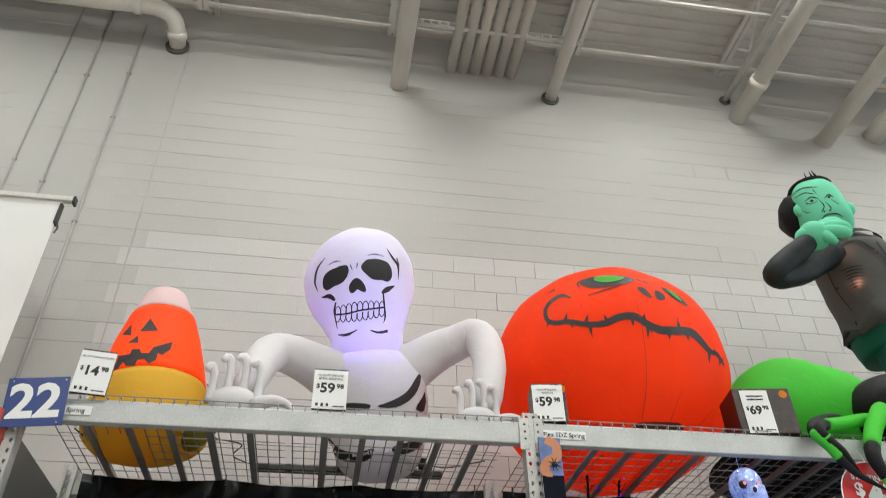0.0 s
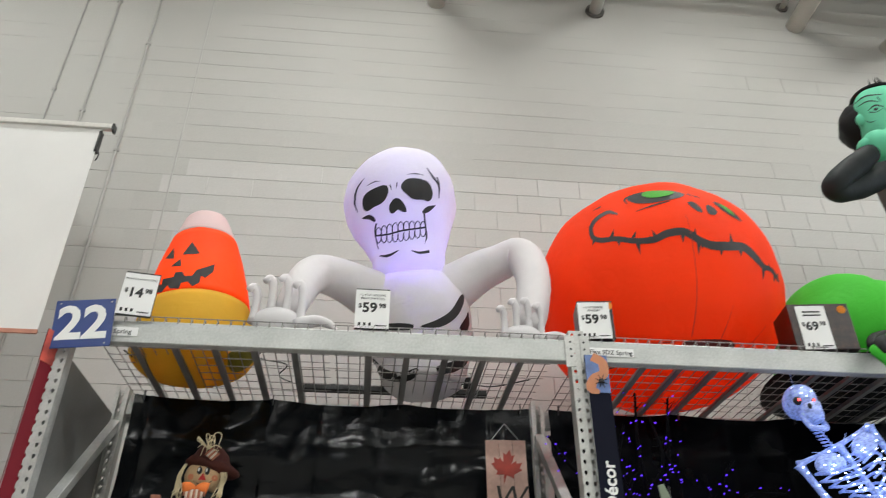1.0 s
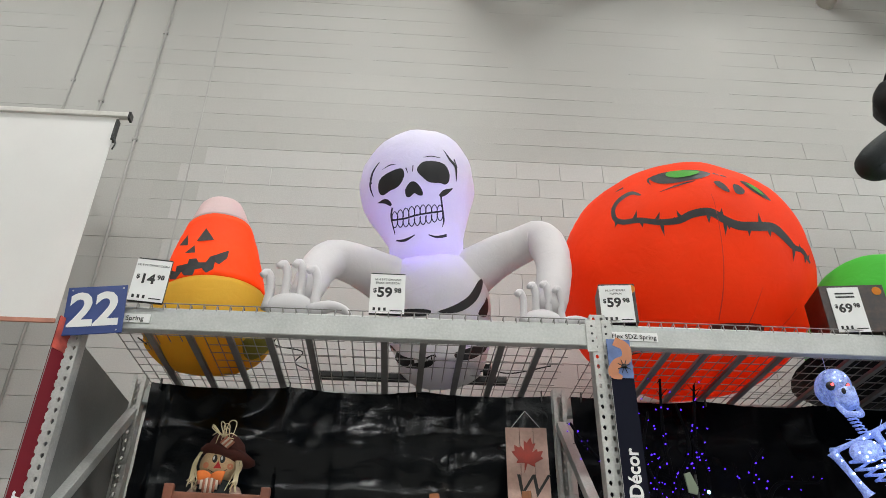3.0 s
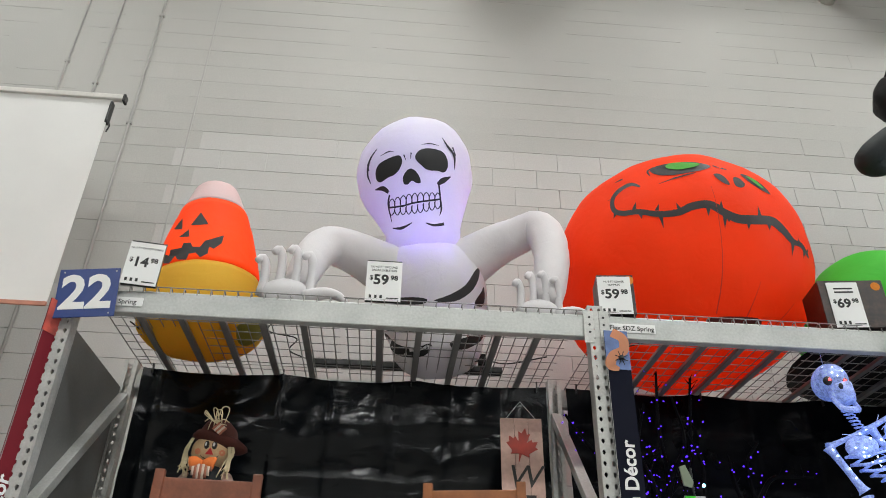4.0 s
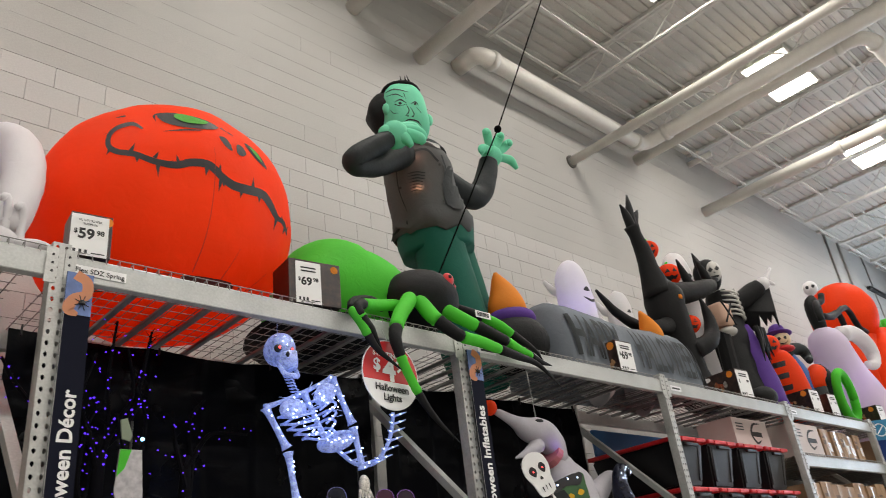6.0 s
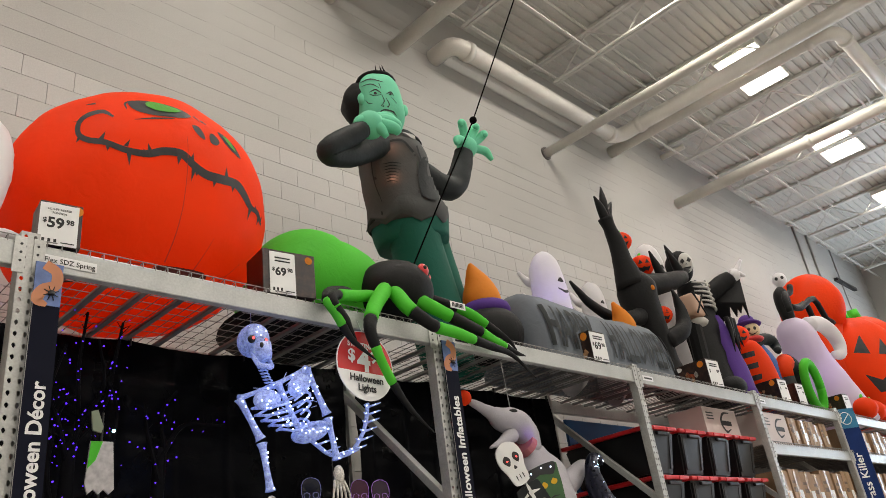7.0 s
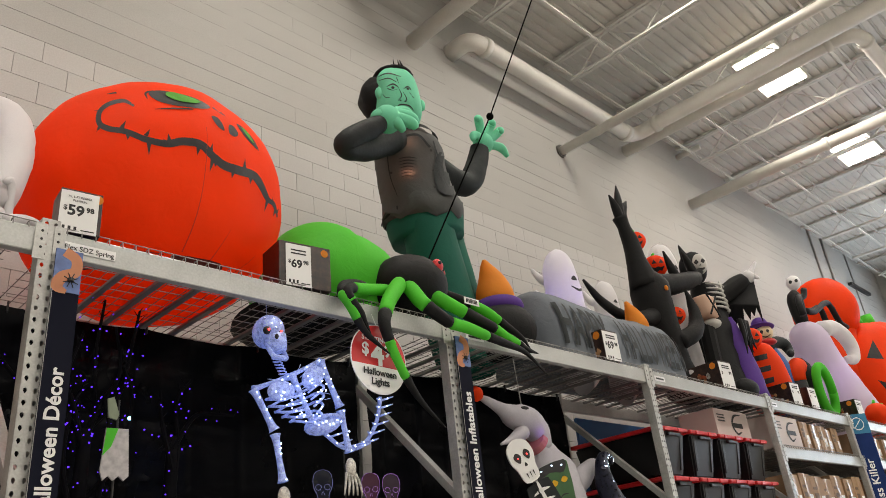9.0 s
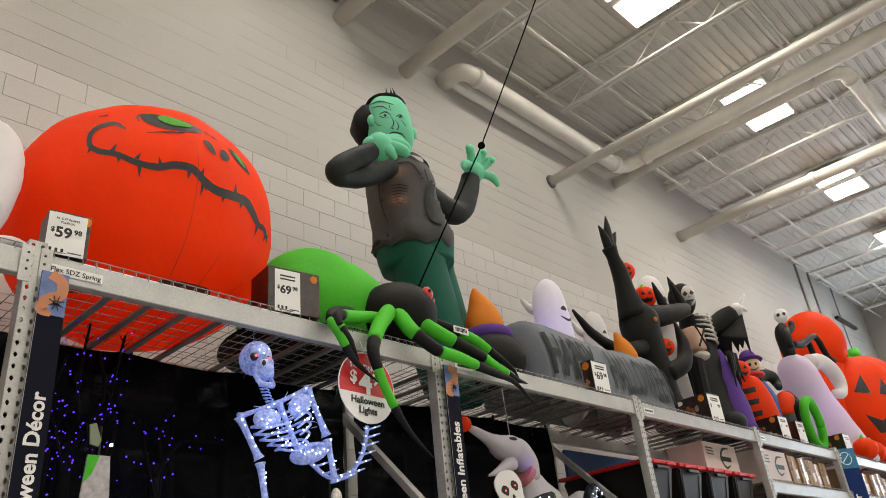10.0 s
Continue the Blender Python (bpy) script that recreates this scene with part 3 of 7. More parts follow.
def candy_corn():
    t = thing("inflatable_candy_corn", "blown-up candy corn decoration with a carved pumpkin face", "inflatable")
    axis = lambda z: 0.470 - (z - 3.1) * 0.080
    y = 0.62

    def band(rows):
        return wrinkled(tube(bmesh.new(), [(axis(z), y, z, r) for z, r in rows], 36, 4), 0.006, 5)
    low = band([(3.105, 0.22), (3.13, 0.30), (3.2, 0.345), (3.32, 0.340), (3.47, 0.304)])
    mid = band([(3.47, 0.305), (3.64, 0.275), (3.80, 0.237), (3.95, 0.195)])
    top = band([(3.95, 0.194), (4.05, 0.158), (4.125, 0.128), (4.145, 0.09), (4.15, 0.02)])
    tree = skin(mid, low)
    part("base_band", low, YELLOW_CLOTH, t, "yellow lower band", smooth=True)
    part("middle_band", mid, CORN_ORANGE, t, "orange middle band", smooth=True)
    part("tip", top, PINK_CLOTH, t, "pale pink tip", smooth=True)
    m = facing((0.388, 0.35, 3.652), (1.13, -3.72, -2.27)) @ pose(0, 0, 0, 0, 0, 12)
    A = lambda pts: art(pts, 352, 445, 1 / 314)
    for nm, pts in (("eye", [(318, 438), (333, 418), (333, 438)]), ("eye", [(347, 431), (364, 407), (377, 429)]), ("nose", [(327, 452), (344, 438), (345, 451)]),
                    ("mouth", [(303, 497), (300, 480), (312, 484), (314, 474), (332, 470), (335, 462), (347, 461), (350, 468), (362, 468), (370, 458), (402, 448), (398, 462), (384, 472),
                               (377, 468), (374, 480), (362, 486), (355, 478), (344, 480), (340, 490), (326, 490), (322, 484), (312, 497)])):
        press(t, nm, shape(A(pts)), tree, m, BLACK_INK)
    press(t, "patch", shape(A([(420, 600), (438, 595), (466, 604), (464, 625), (440, 640), (424, 630)]), 3), tree, m, material("olive_patch", (0.20, 0.17, 0.02), 0.6))
    for s in (0.1, 0.24):
        part("tether_cord", tube(bmesh.new(), [(0.75, 0.55, 3.5, 0.003), (0.83 + s * 0.4, 0.4, 3.3, 0.003), (0.9 + s, 0.25, 3.125, 0.003)], 4, 3), DARK_METAL, t)
    # warm fill added inside to brighten the orange and yellow cloth
    lamp("inflatable_inner_lamp", "POINT", pose(0.44, 0.62, 3.55), 4.5, (1.0, 0.75, 0.45), 0.06)
    return t


candy_corn()


def puffed_hand(x, y, z, flip, mat, s=1.0):
    """An upright blown-up hand: palm, four fingers with crooked tips, a thumb."""
    out = []
    bm = bmesh.new()
    ball(bm, (x, y, z + 0.06 * s), (0.115 * s, 0.045 * s, 0.075 * s), 14, 9)
    for k in range(4):
        fx = x + flip * (-0.105 + 0.07 * k) * s
        h = (0.20, 0.25, 0.26, 0.23)[k] * s
        tube(bm, [(fx, y, z + 0.05 * s, 0.027 * s), (fx + flip * 0.004, y, z + h * 0.6, 0.020 * s), (fx + flip * 0.004, y - 0.005, z + h * 0.95, 0.021 * s), (fx - flip * 0.014 * s, y - 0.02 * s, z + h + 0.03 * s, 0.020 * s), (fx - flip * 0.036 * s, y - 0.03 * s, z + h + 0.006 * s, 0.015 * s)], 9, 3)
    tube(bm, [(x + flip * 0.09 * s, y, z + 0.04 * s, 0.04 * s), (x + flip * 0.18 * s, y - 0.02, z + 0.065 * s, 0.028 * s), (x + flip * 0.25 * s, y - 0.03, z + 0.045 * s, 0.02 * s), (x + flip * 0.28 * s, y - 0.03, z + 0.01 * s, 0.012 * s)], 9, 3)
    out.append((bm, mat))
    return out


def ground_skeleton():
    head = tube(bmesh.new(), [(1.68, 0.62, 3.72, 0.18), (1.68, 0.61, 3.80, 0.222), (1.67, 0.60, 3.92, 0.232), (1.65, 0.60, 4.06, 0.285), (1.62, 0.60, 4.24, 0.362), (1.605, 0.60, 4.40, 0.372), (1.59, 0.60, 4.55, 0.315), (1.565, 0.6, 4.68, 0.17), (1.555, 0.6, 4.745, 0.02)], 30, 5)
    for v in head.verts:
        a = math.atan2(v.co.y - 0.6, v.co.x - 1.6)
        if v.co.z > 4.2:
            k = 1 - 0.055 * min(1, (v.co.z - 4.2) * 5) * (1 - abs(math.sin(2.5 * a + 0.4)))
            v.co.x, v.co.y = 1.6 + (v.co.x - 1.6) * k, 0.6 + (v.co.y - 0.6) * k
    wrinkled(head, 0.006, 6)
    body = tube(bmesh.new(), [(1.78, 0.76, 3.105, 0.16), (1.78, 0.76, 3.14, 0.235), (1.78, 0.75, 3.3, 0.29), (1.75, 0.72, 3.48, 0.335), (1.72, 0.69, 3.64, 0.325), (1.70, 0.66, 3.76, 0.27), (1.69, 0.64, 3.84, 0.16)], 28, 5)
    wrinkled(body, 0.008, 5)
    arm_a = wrinkled(tube(bmesh.new(), [(1.62, 0.66, 3.58, 0.19), (1.42, 0.57, 3.645, 0.145), (1.24, 0.48, 3.68, 0.122), (1.12, 0.40, 3.655, 0.112), (1.06, 0.30, 3.51, 0.100), (1.02, 0.18, 3.26, 0.078)], 18, 5), 0.006, 7)
    arm_b = wrinkled(tube(bmesh.new(), [(1.82, 0.66, 3.62, 0.19), (2.02, 0.60, 3.775, 0.142), (2.22, 0.54, 3.875, 0.118), (2.35, 0.47, 3.90, 0.112), (2.40, 0.39, 3.76, 0.108), (2.385, 0.29, 3.52, 0.098), (2.32, 0.18, 3.24, 0.078)], 18, 5), 0.006, 7)
    pieces = []
    fm = facing((1.586, 0.27, 4.081), (-0.07, -3.64, -2.7)) @ pose(0, 0, 0, 0, 0, 2)
    A = lambda pts: art(pts, 732, 340, 1 / 298)
    tree = skin(head, body)
    prints = [
        shape(A([(666, 332), (672, 318), (690, 307), (706, 302), (712, 306), (713, 316), (708, 328), (699, 337), (688, 342), (676, 350), (668, 346)]), 3),
        shape(A([(737, 300), (748, 290), (768, 289), (786, 295), (794, 310), (793, 325), (786, 331), (776, 328), (758, 327), (746, 318), (737, 309)]), 3),
        shape(A([(717, 352), (715, 340), (722, 328), (730, 325), (738, 330), (745, 341), (746, 350), (738, 350), (731, 346), (724, 353)]), 2),
    ]
    lines = [([(692, 372), (690, 390), (697, 420, .4)], 3), ([(665, 364, .2), (680, 361, 1.8), (690, 368, 1)], 5), ([(778, 350), (781, 375), (783, 395), (780, 407, .3)], 3),
             ([(776, 352, 1), (786, 345, 2.0), (800, 338, .3)], 5), ([(690, 395), (715, 391), (740, 384), (782, 378)], 3.2), ([(699, 431, .5), (715, 429, 1.2), (733, 419, .3)], 4),
             ([(756, 419, .4), (770, 423, 1), (788, 421, 1.3)], 4), ([(668, 290, .3), (655, 310, 1), (651, 335, 1), (657, 353, .4)], 3.4), ([(784, 268, .3), (795, 285, 1), (806, 300, 1.2), (807, 325, .3)], 3.6),
             ([(673, 304, .2), (688, 296, 1), (698, 295, .3)], 2), ([(747, 282, .2), (762, 280, 1), (778, 283, .3)], 2), ([(716, 301), (720, 311, .4)], 2.2), ([(729, 297), (728, 308, .4)], 2.2),
             ([(803, 285), (809, 300, .3)], 3), ([(650, 318, .3), (653, 330)], 3)]
    for pts, w in lines:
        prints.append(stroke(A(pts), w / 298))
    # two rows of teeth, outlined
    for k in range(9):
        x0, x1 = 692 + 10 * k, 701 + 10 * k
        up, lo = 382 - 1.5 * k - 5 * math.sin(math.pi * k / 8), 404 - 1.6 * k + 2 * math.sin(math.pi * k / 8)
        mid = 395 - 2 * k
        prints.append(stroke(A([(x0, mid - 2), (x0, up + 3), ((x0 + x1) / 2, up - 3), (x1, up + 3), (x1, mid - 2)]), 1.7 / 298, 3))
        prints.append(stroke(A([(x0, mid + 2), (x0, lo - 2), ((x0 + x1) / 2, lo + 4), (x1, lo - 2), (x1, mid + 2)]), 1.7 / 298, 3))
    for p in prints:
        pieces.append(("face_print", drape(p, tree, fm, 0.003, 0.03), BLACK_INK))
    body_tree = skin(body)
    bmx = facing((1.667, 0.38, 3.383), (-0.15, -3.75, -2.0)) @ pose(0, 0, 0, 0, 0, 1.5)
    B = lambda pts: art(pts, 750, 540, 1 / 317)
    for pts in ([(772, 556), (800, 545), (828, 528), (848, 500), (857, 497), (852, 520), (836, 542), (808, 557)], [(845, 560), (858, 540), (864, 530), (866, 550), (860, 566)],
                [(700, 553), (735, 550), (760, 553), (752, 562), (712, 562)], [(686, 616), (708, 634), (740, 638), (768, 630), (764, 648), (738, 657), (706, 652), (690, 636)],
                [(802, 628), (830, 620), (862, 612), (858, 628), (832, 640), (808, 640)], [(690, 606), (760, 606), (758, 612), (694, 612)]):
        pieces.append(("rib_print", drape(shape(B(pts), 3), body_tree, bmx, 0.004, 0.04), BLACK_INK))
    pieces += [("skull", head, WHITE_CLOTH), ("torso", body, WHITE_CLOTH), ("arm", arm_a, WHITE_CLOTH), ("other_arm", arm_b, WHITE_CLOTH)]
    pieces += [("palm", *q) for q in puffed_hand(0.97, 0.12, 3.12, 1, WHITE_CLOTH, 1.12)] + [("other_palm", *q) for q in puffed_hand(2.27, 0.13, 3.11, 1, WHITE_CLOTH, 0.95)]
    parted("inflatable_skeleton", pieces, "white blown-up half skeleton with a printed skull face", "inflatable")
    lamp("inflatable_inner_lamp", "POINT", pose(1.69, 0.50, 3.74), 9.0, (0.22, 0.12, 1.0), 0.06)
    lamp("inflatable_inner_lamp", "POINT", pose(1.64, 0.52, 4.12), 3.5, (0.30, 0.22, 1.0), 0.08)


ground_skeleton()


def reaper_pumpkin():
    t = thing("inflatable_pumpkin", "big orange blown-up pumpkin with a stitched vine mouth", "inflatable")
    c, rx, ry, rz = Vector((3.335, 0.80, 3.86)), 0.775, 0.785, 0.755
    bm = bmesh.new()
    bmesh.ops.create_uvsphere(bm, u_segments=80, v_segments=48, radius=1.0)
    for v in bm.verts:
        a = math.atan2(v.co.y, v.co.x)
        h = v.co.z
        k = 1 - 0.012 * abs(math.cos(5 * a)) ** 6 * (1 - abs(h)) ** 0.3
        k *= 1 + 0.014 * math.cos(2 * a + 1)
        if h > 0.6:
            k *= 1 - 0.05 * (h - 0.6) * math.cos(6 * a)
        r = math.sqrt(max(0, 1 - h * h)) ** (0.74 if h < 0 else 1.03)
        n = max(1e-6, math.hypot(v.co.x, v.co.y))
        v.co = Vector((c.x + v.co.x / n * r * rx * k, c.y + v.co.y / n * r * ry * k, c.z + h * rz * (0.965 if h > 0 else 0.99)))
    wrinkled(bm, 0.009, 3.5)
    tree = skin(bm)
    part("pumpkin_body", bm, ORANGE_CLOTH, t, smooth=True)
    m = facing((3.088, 0.05, 3.569), (-1.57, -3.42, -2.19)) @ pose(0, 0, 0, 0, 0, -11)
    A = lambda pts: art(pts, 1217, 455, 1 / 328)
    w = [(1125, 342, .4), (1105, 337, .9), (1083, 350, 1), (1073, 368, 1), (1078, 388, 1.1), (1095, 395, 1.2), (1125, 392, 1.2), (1160, 396, 1.3), (1195, 393, 1.5), (1220, 381, 1.7), (1250, 377, 1.7), (1275, 391, 1.6),
         (1300, 402, 1.9), (1330, 403, 2), (1360, 404, 1.9), (1380, 420, 1.6), (1398, 440, 1.2), (1415, 447, 1.0), (1432, 470, .4)]
    press(t, "mouth", stroke(A(w), 8.5 / 328, 6), tree, m, BLACK_INK)
    for x, y, dx, dy in ((1117, 388, 3, -16), (1083, 392, -4, 14), (1130, 396, 2, 10), (1158, 390, 4, -14), (1166, 400, 6, 23), (1198, 386, -6, -12), (1193, 392, -6, -6), (1248, 384, 1, 15), (1270, 384, 0, -15), (1277, 398, 0, 24),
                         (1283, 400, 1, 10), (1318, 408, 0, 14), (1338, 398, -3, -22), (1354, 410, 1, 12), (1398, 441, -2, 26), (1410, 446, -1, -12), (1422, 455, -3, 16), (1425, 462, 6, -10), (1075, 366, -13, 3), (1390, 430, -4, -8)):
        press(t, "thorn", shape(A([(x - 4, y), (x + dx, y + dy), (x + 4, y)])), tree, m, BLACK_INK, 0.005)
    # the eyes and nose sit high on the body
    for e, pup in (([(1141, 310), (1146, 301), (1165, 294), (1195, 290), (1225, 290), (1252, 299), (1240, 308), (1215, 314), (1185, 319), (1158, 319)], [(1169, 300), (1178, 293), (1205, 292), (1232, 295), (1222, 303), (1195, 308), (1176, 306)]),
                   ([(1306, 314), (1322, 316), (1345, 332), (1361, 352), (1345, 345), (1325, 332)], [(1316, 318), (1332, 324), (1348, 342), (1334, 334)])):
        press(t, "eye", shape(A(e), 3), tree, m, BLACK_INK, 0.004, 0.02)
        press(t, "pupil", shape(A(pup), 3), tree, m, GREEN_EYE, 0.008, 0.02)
    for q in ([(1257, 318), (1268, 316), (1280, 326), (1286, 338), (1272, 333)], [(1292, 323), (1302, 323), (1313, 334), (1308, 342), (1296, 339)]):
        press(t, "nostril", shape(A(q), 3), tree, m, BLACK_INK)
    for q, wd in (([(1147, 300, .3), (1136, 310, 1), (1142, 321, .3)], 4), ([(1160, 337, .3), (1190, 325, 1), (1222, 316, .3)], 3), ([(1185, 325, .3), (1205, 320, 1), (1225, 314, .3)], 3), ([(1256, 298), (1268, 303, .4)], 3), ([(1270, 303), (1282, 307, .4)], 3), ([(1073, 331, .3), (1088, 324, 1)], 4)):
        press(t, "brow_line", stroke(A(q), wd / 328), tree, m, BLACK_INK)
    # the dark blower panel low at the front
    m3 = facing(c, (0.35, -3.6, -2.3))
    press(t, "blower_vent", shape([(-0.13, -0.22), (0.12, -0.2), (0.15, -0.27), (0.1, -0.33), (-0.1, -0.33), (-0.15, -0.27)], 3), tree, m3, material("scorched_orange", (0.10, 0.012, 0.006), 0.7, 0, 0.3, 9))
    for q in ([(0.05, -0.2), (0.10, 0.0, .3)], [(0.2, -0.28), (0.36, -0.1, .4)], [(-0.12, -0.2), (-0.13, 0.25, .6), (-0.14, 0.5, .3)], [(-0.2, -0.24), (-0.5, -0.3, .4)]):
        press(t, "seam", stroke(q, 0.006), tree, m3, material("seam_orange", (0.45, 0.03, 0.01), 0.7))
    lamp("inflatable_inner_lamp", "POINT", pose(c.x + 0.05, c.y, 3.75), 9.0, (1.0, 0.55, 0.3), 0.1)


reaper_pumpkin()


def striped_leg(parent, rows, first, cuts):
    """A jointed leg of alternating green and black sleeves."""
    path = smooth_path(rows, 6)
    n = len(path)
    edges = [0] + [int(c * (n - 1)) for c in cuts] + [n - 1]
    leg = None
    for k in range(len(edges) - 1):
        seg = path[edges[k]:edges[k + 1] + 1]
        if len(seg) < 2:
            continue
        green = (k % 2 == 0) == first
        seg = [np.array([*q[:3], q[3] * (1.06 if i in (1, len(seg) - 2) else 0.94 if i in (0, len(seg) - 1) else 1)]) for i, q in enumerate(seg)]
        bm = tube(bmesh.new(), seg, 14)
        o = part("leg" if leg is None else "leg_sleeve", bm, LIME_CLOTH if green else BLACK_CLOTH, parent if leg is None else leg, "" if leg is None else ("lime green sleeve" if green else "black sleeve"), smooth=True)
        leg = leg or o


def spider():
    t = thing("inflatable_spider", "black and lime green blown-up spider with striped legs", "inflatable")
    for low in (False, True):
        bm = ball(bmesh.new(), (4.60, 0.72, 3.50), (0.57, 0.50, 0.42), 36, 22)
        for v in bm.verts:
            a = math.atan2(v.co.z - 3.5, v.co.x - 4.6)
            v.co.z += 0.05 * max(0, math.cos(a * 3)) * (1 if v.co.z > 3.5 else 0)
        wrinkled(bm, 0.008, 4)
        bmesh.ops.delete(bm, geom=[f for f in bm.faces if (f.calc_center_median().z < 3.27) != low], context="FACES")
        for v in bm.verts:
            # the underside is stretched back and left, darkening the shaded deck beyond it
            if low:
                v.co.y += 0.80 * max(0, v.co.y - 0.72)
                v.co.x -= 0.30 * max(0, 4.6 - v.co.x)
            v.co.z = max(v.co.z, 3.115)
        part("belly" if low else "abdomen", bm, BLACK_CLOTH if low else LIME_CLOTH, t, "black underside, widened to darken the deck around it" if low else "lime green abdomen", smooth=True)
    head = bmesh.new()
    ball(head, (4.93, 0.24, 3.415), (0.285, 0.285, 0.225), 28, 18)
    tree = skin(head)
    part("head", wrinkled(head, 0.005, 6), BLACK_CLOTH, t, "black head", smooth=True)
    for a, z in (((5.00, -0.005, 3.51), 0.048), ((5.13, 0.09, 3.52), 0.036)):
        e = part("eye", ball(bmesh.new(), a, (z, z * 0.6, z), 14, 9), SIGN_RED, t, "shiny red eye", smooth=True)
        part("pupil", ball(bmesh.new(), (a[0] - 0.005, a[1] - z * 0.55, a[2] + 0.01), (z * 0.3,) * 3, 8, 6), BLACK_INK, e)
    striped_leg(t, [(4.70, 0.14, 3.30, .034), (4.59, 0.10, 3.28, .038), (4.37, 0.0, 3.20, .037), (4.18, -0.08, 3.14, .033), (4.10, -0.12, 3.09, .030), (4.12, -0.13, 3.03, .029), (4.18, -0.13, 2.97, .024), (4.21, -0.13, 2.92, .015), (4.25, -0.13, 2.85, .003)], True, (0.38, 0.62, 0.63))
    striped_leg(t, [(4.60, 0.25, 3.32, .030), (4.43, 0.15, 3.30, .030), (4.18, 0.0, 3.19, .030), (4.08, -0.10, 3.08, .029), (4.12, -0.12, 3.00, .028), (4.17, -0.12, 2.92, .025), (4.21, -0.12, 2.87, .020), (4.26, -0.12, 2.83, .016), (4.40, -0.12, 2.75, .003)], False, (0.38, 0.62))
    striped_leg(t, [(4.70, 0.08, 3.34, .045), (4.64, 0.03, 3.29, .053), (4.50, -0.04, 3.15, .049), (4.40, -0.10, 3.02, .042), (4.36, -0.13, 2.93, .038), (4.39, -0.13, 2.83, .031), (4.43, -0.13, 2.74, .028), (4.50, -0.13, 2.62, .026), (4.58, -0.12, 2.53, .020), (4.68, -0.11, 2.45, .013), (4.82, -0.10, 2.36, .003)], True, (0.30, 0.50, 0.70))
    striped_leg(t, [(4.78, 0.08, 3.33, .045), (4.75, 0.02, 3.29, .050), (4.75, -0.05, 3.19, .050), (4.76, -0.10, 3.13, .045), (4.83, -0.12, 3.08, .043), (4.93, -0.13, 3.04, .040), (5.10, -0.13, 3.03, .039), (5.29, -0.12, 3.01, .033), (5.49, -0.11, 2.99, .028), (5.71, -0.10, 2.96, .017), (5.93, -0.10, 2.82, .003)], True, (0.30, 0.50, 0.70))
    striped_leg(t, [(4.92, 0.12, 3.35, .045), (4.94, 0.06, 3.32, .050), (5.04, 0.0, 3.25, .048), (5.17, -0.05, 3.18, .043), (5.28, -0.08, 3.13, .042), (5.41, -0.09, 3.09, .039), (5.52, -0.09, 3.05, .037), (5.65, -0.09, 3.02, .029), (5.76, -0.09, 2.99, .019), (5.87, -0.09, 2.98, .004)], True, (0.34, 0.56, 0.78))
    striped_leg(t, [(5.10, 0.20, 3.42, .036), (5.23, 0.15, 3.39, .036), (5.37, 0.06, 3.32, .036), (5.48, 0.02, 3.27, .036), (5.59, 0.0, 3.21, .032), (5.70, -0.02, 3.15, .025), (5.79, -0.03, 3.10, .016), (5.86, -0.03, 3.04, .004)], False, (0.30, 0.58))
    striped_leg(t, [(4.74, 0.35, 3.25, .041), (4.46, 0.32, 3.24, .039), (4.24, 0.28, 3.17, .032), (4.08, 0.24, 3.12, .012)], True, (0.4, 0.7))
    p = part("label_tag", boxed(5.30, -0.01, 3.30, 0.15, 0.004, 0.05), CARD_WHITE, t, "white printed tag")
    for k in range(9):
        part("print_bar", boxed(5.245 + k * 0.013, -0.014, 3.30, 0.006, 0.003, 0.03), BLACK_INK, p)


spider()

# the hanging cord with its bead
CORD_BLACK = material("black_cord", (0.003, 0.003, 0.003), 0.95, 0, 0.1, 8, shine=0.0)
cord = thing("hanging_cord", "thin black cord with a round bead hung from the roof", "cord")
part("cord_line", tube(bmesh.new(), [(5.05, 0.16, 3.58, .007), (6.05, 0.15, 5.28, .007), (7.16, 0.15, 7.35, .008), (8.2, 0.15, 9.3, .009)], 6), CORD_BLACK, cord)
part("bead", ball(bmesh.new(), (6.05, 0.15, 5.28), 0.034, 14, 9), CORD_BLACK, cord, smooth=True)


def clawed(pieces, at, mat, fingers, r):
    bm = bmesh.new()
    ball(bm, at, (r * 1.5, r * 1.4, r * 1.5), 14, 9)
    for f in fingers:
        tube(bm, [(*at, r * 0.8)] + [(at[0] + q[0], at[1] + q[1], at[2] + q[2], r * (0.62 if i < len(f) - 1 else 0.3)) for i, q in enumerate(f)], 10, 4)
    pieces.append((bm, mat))


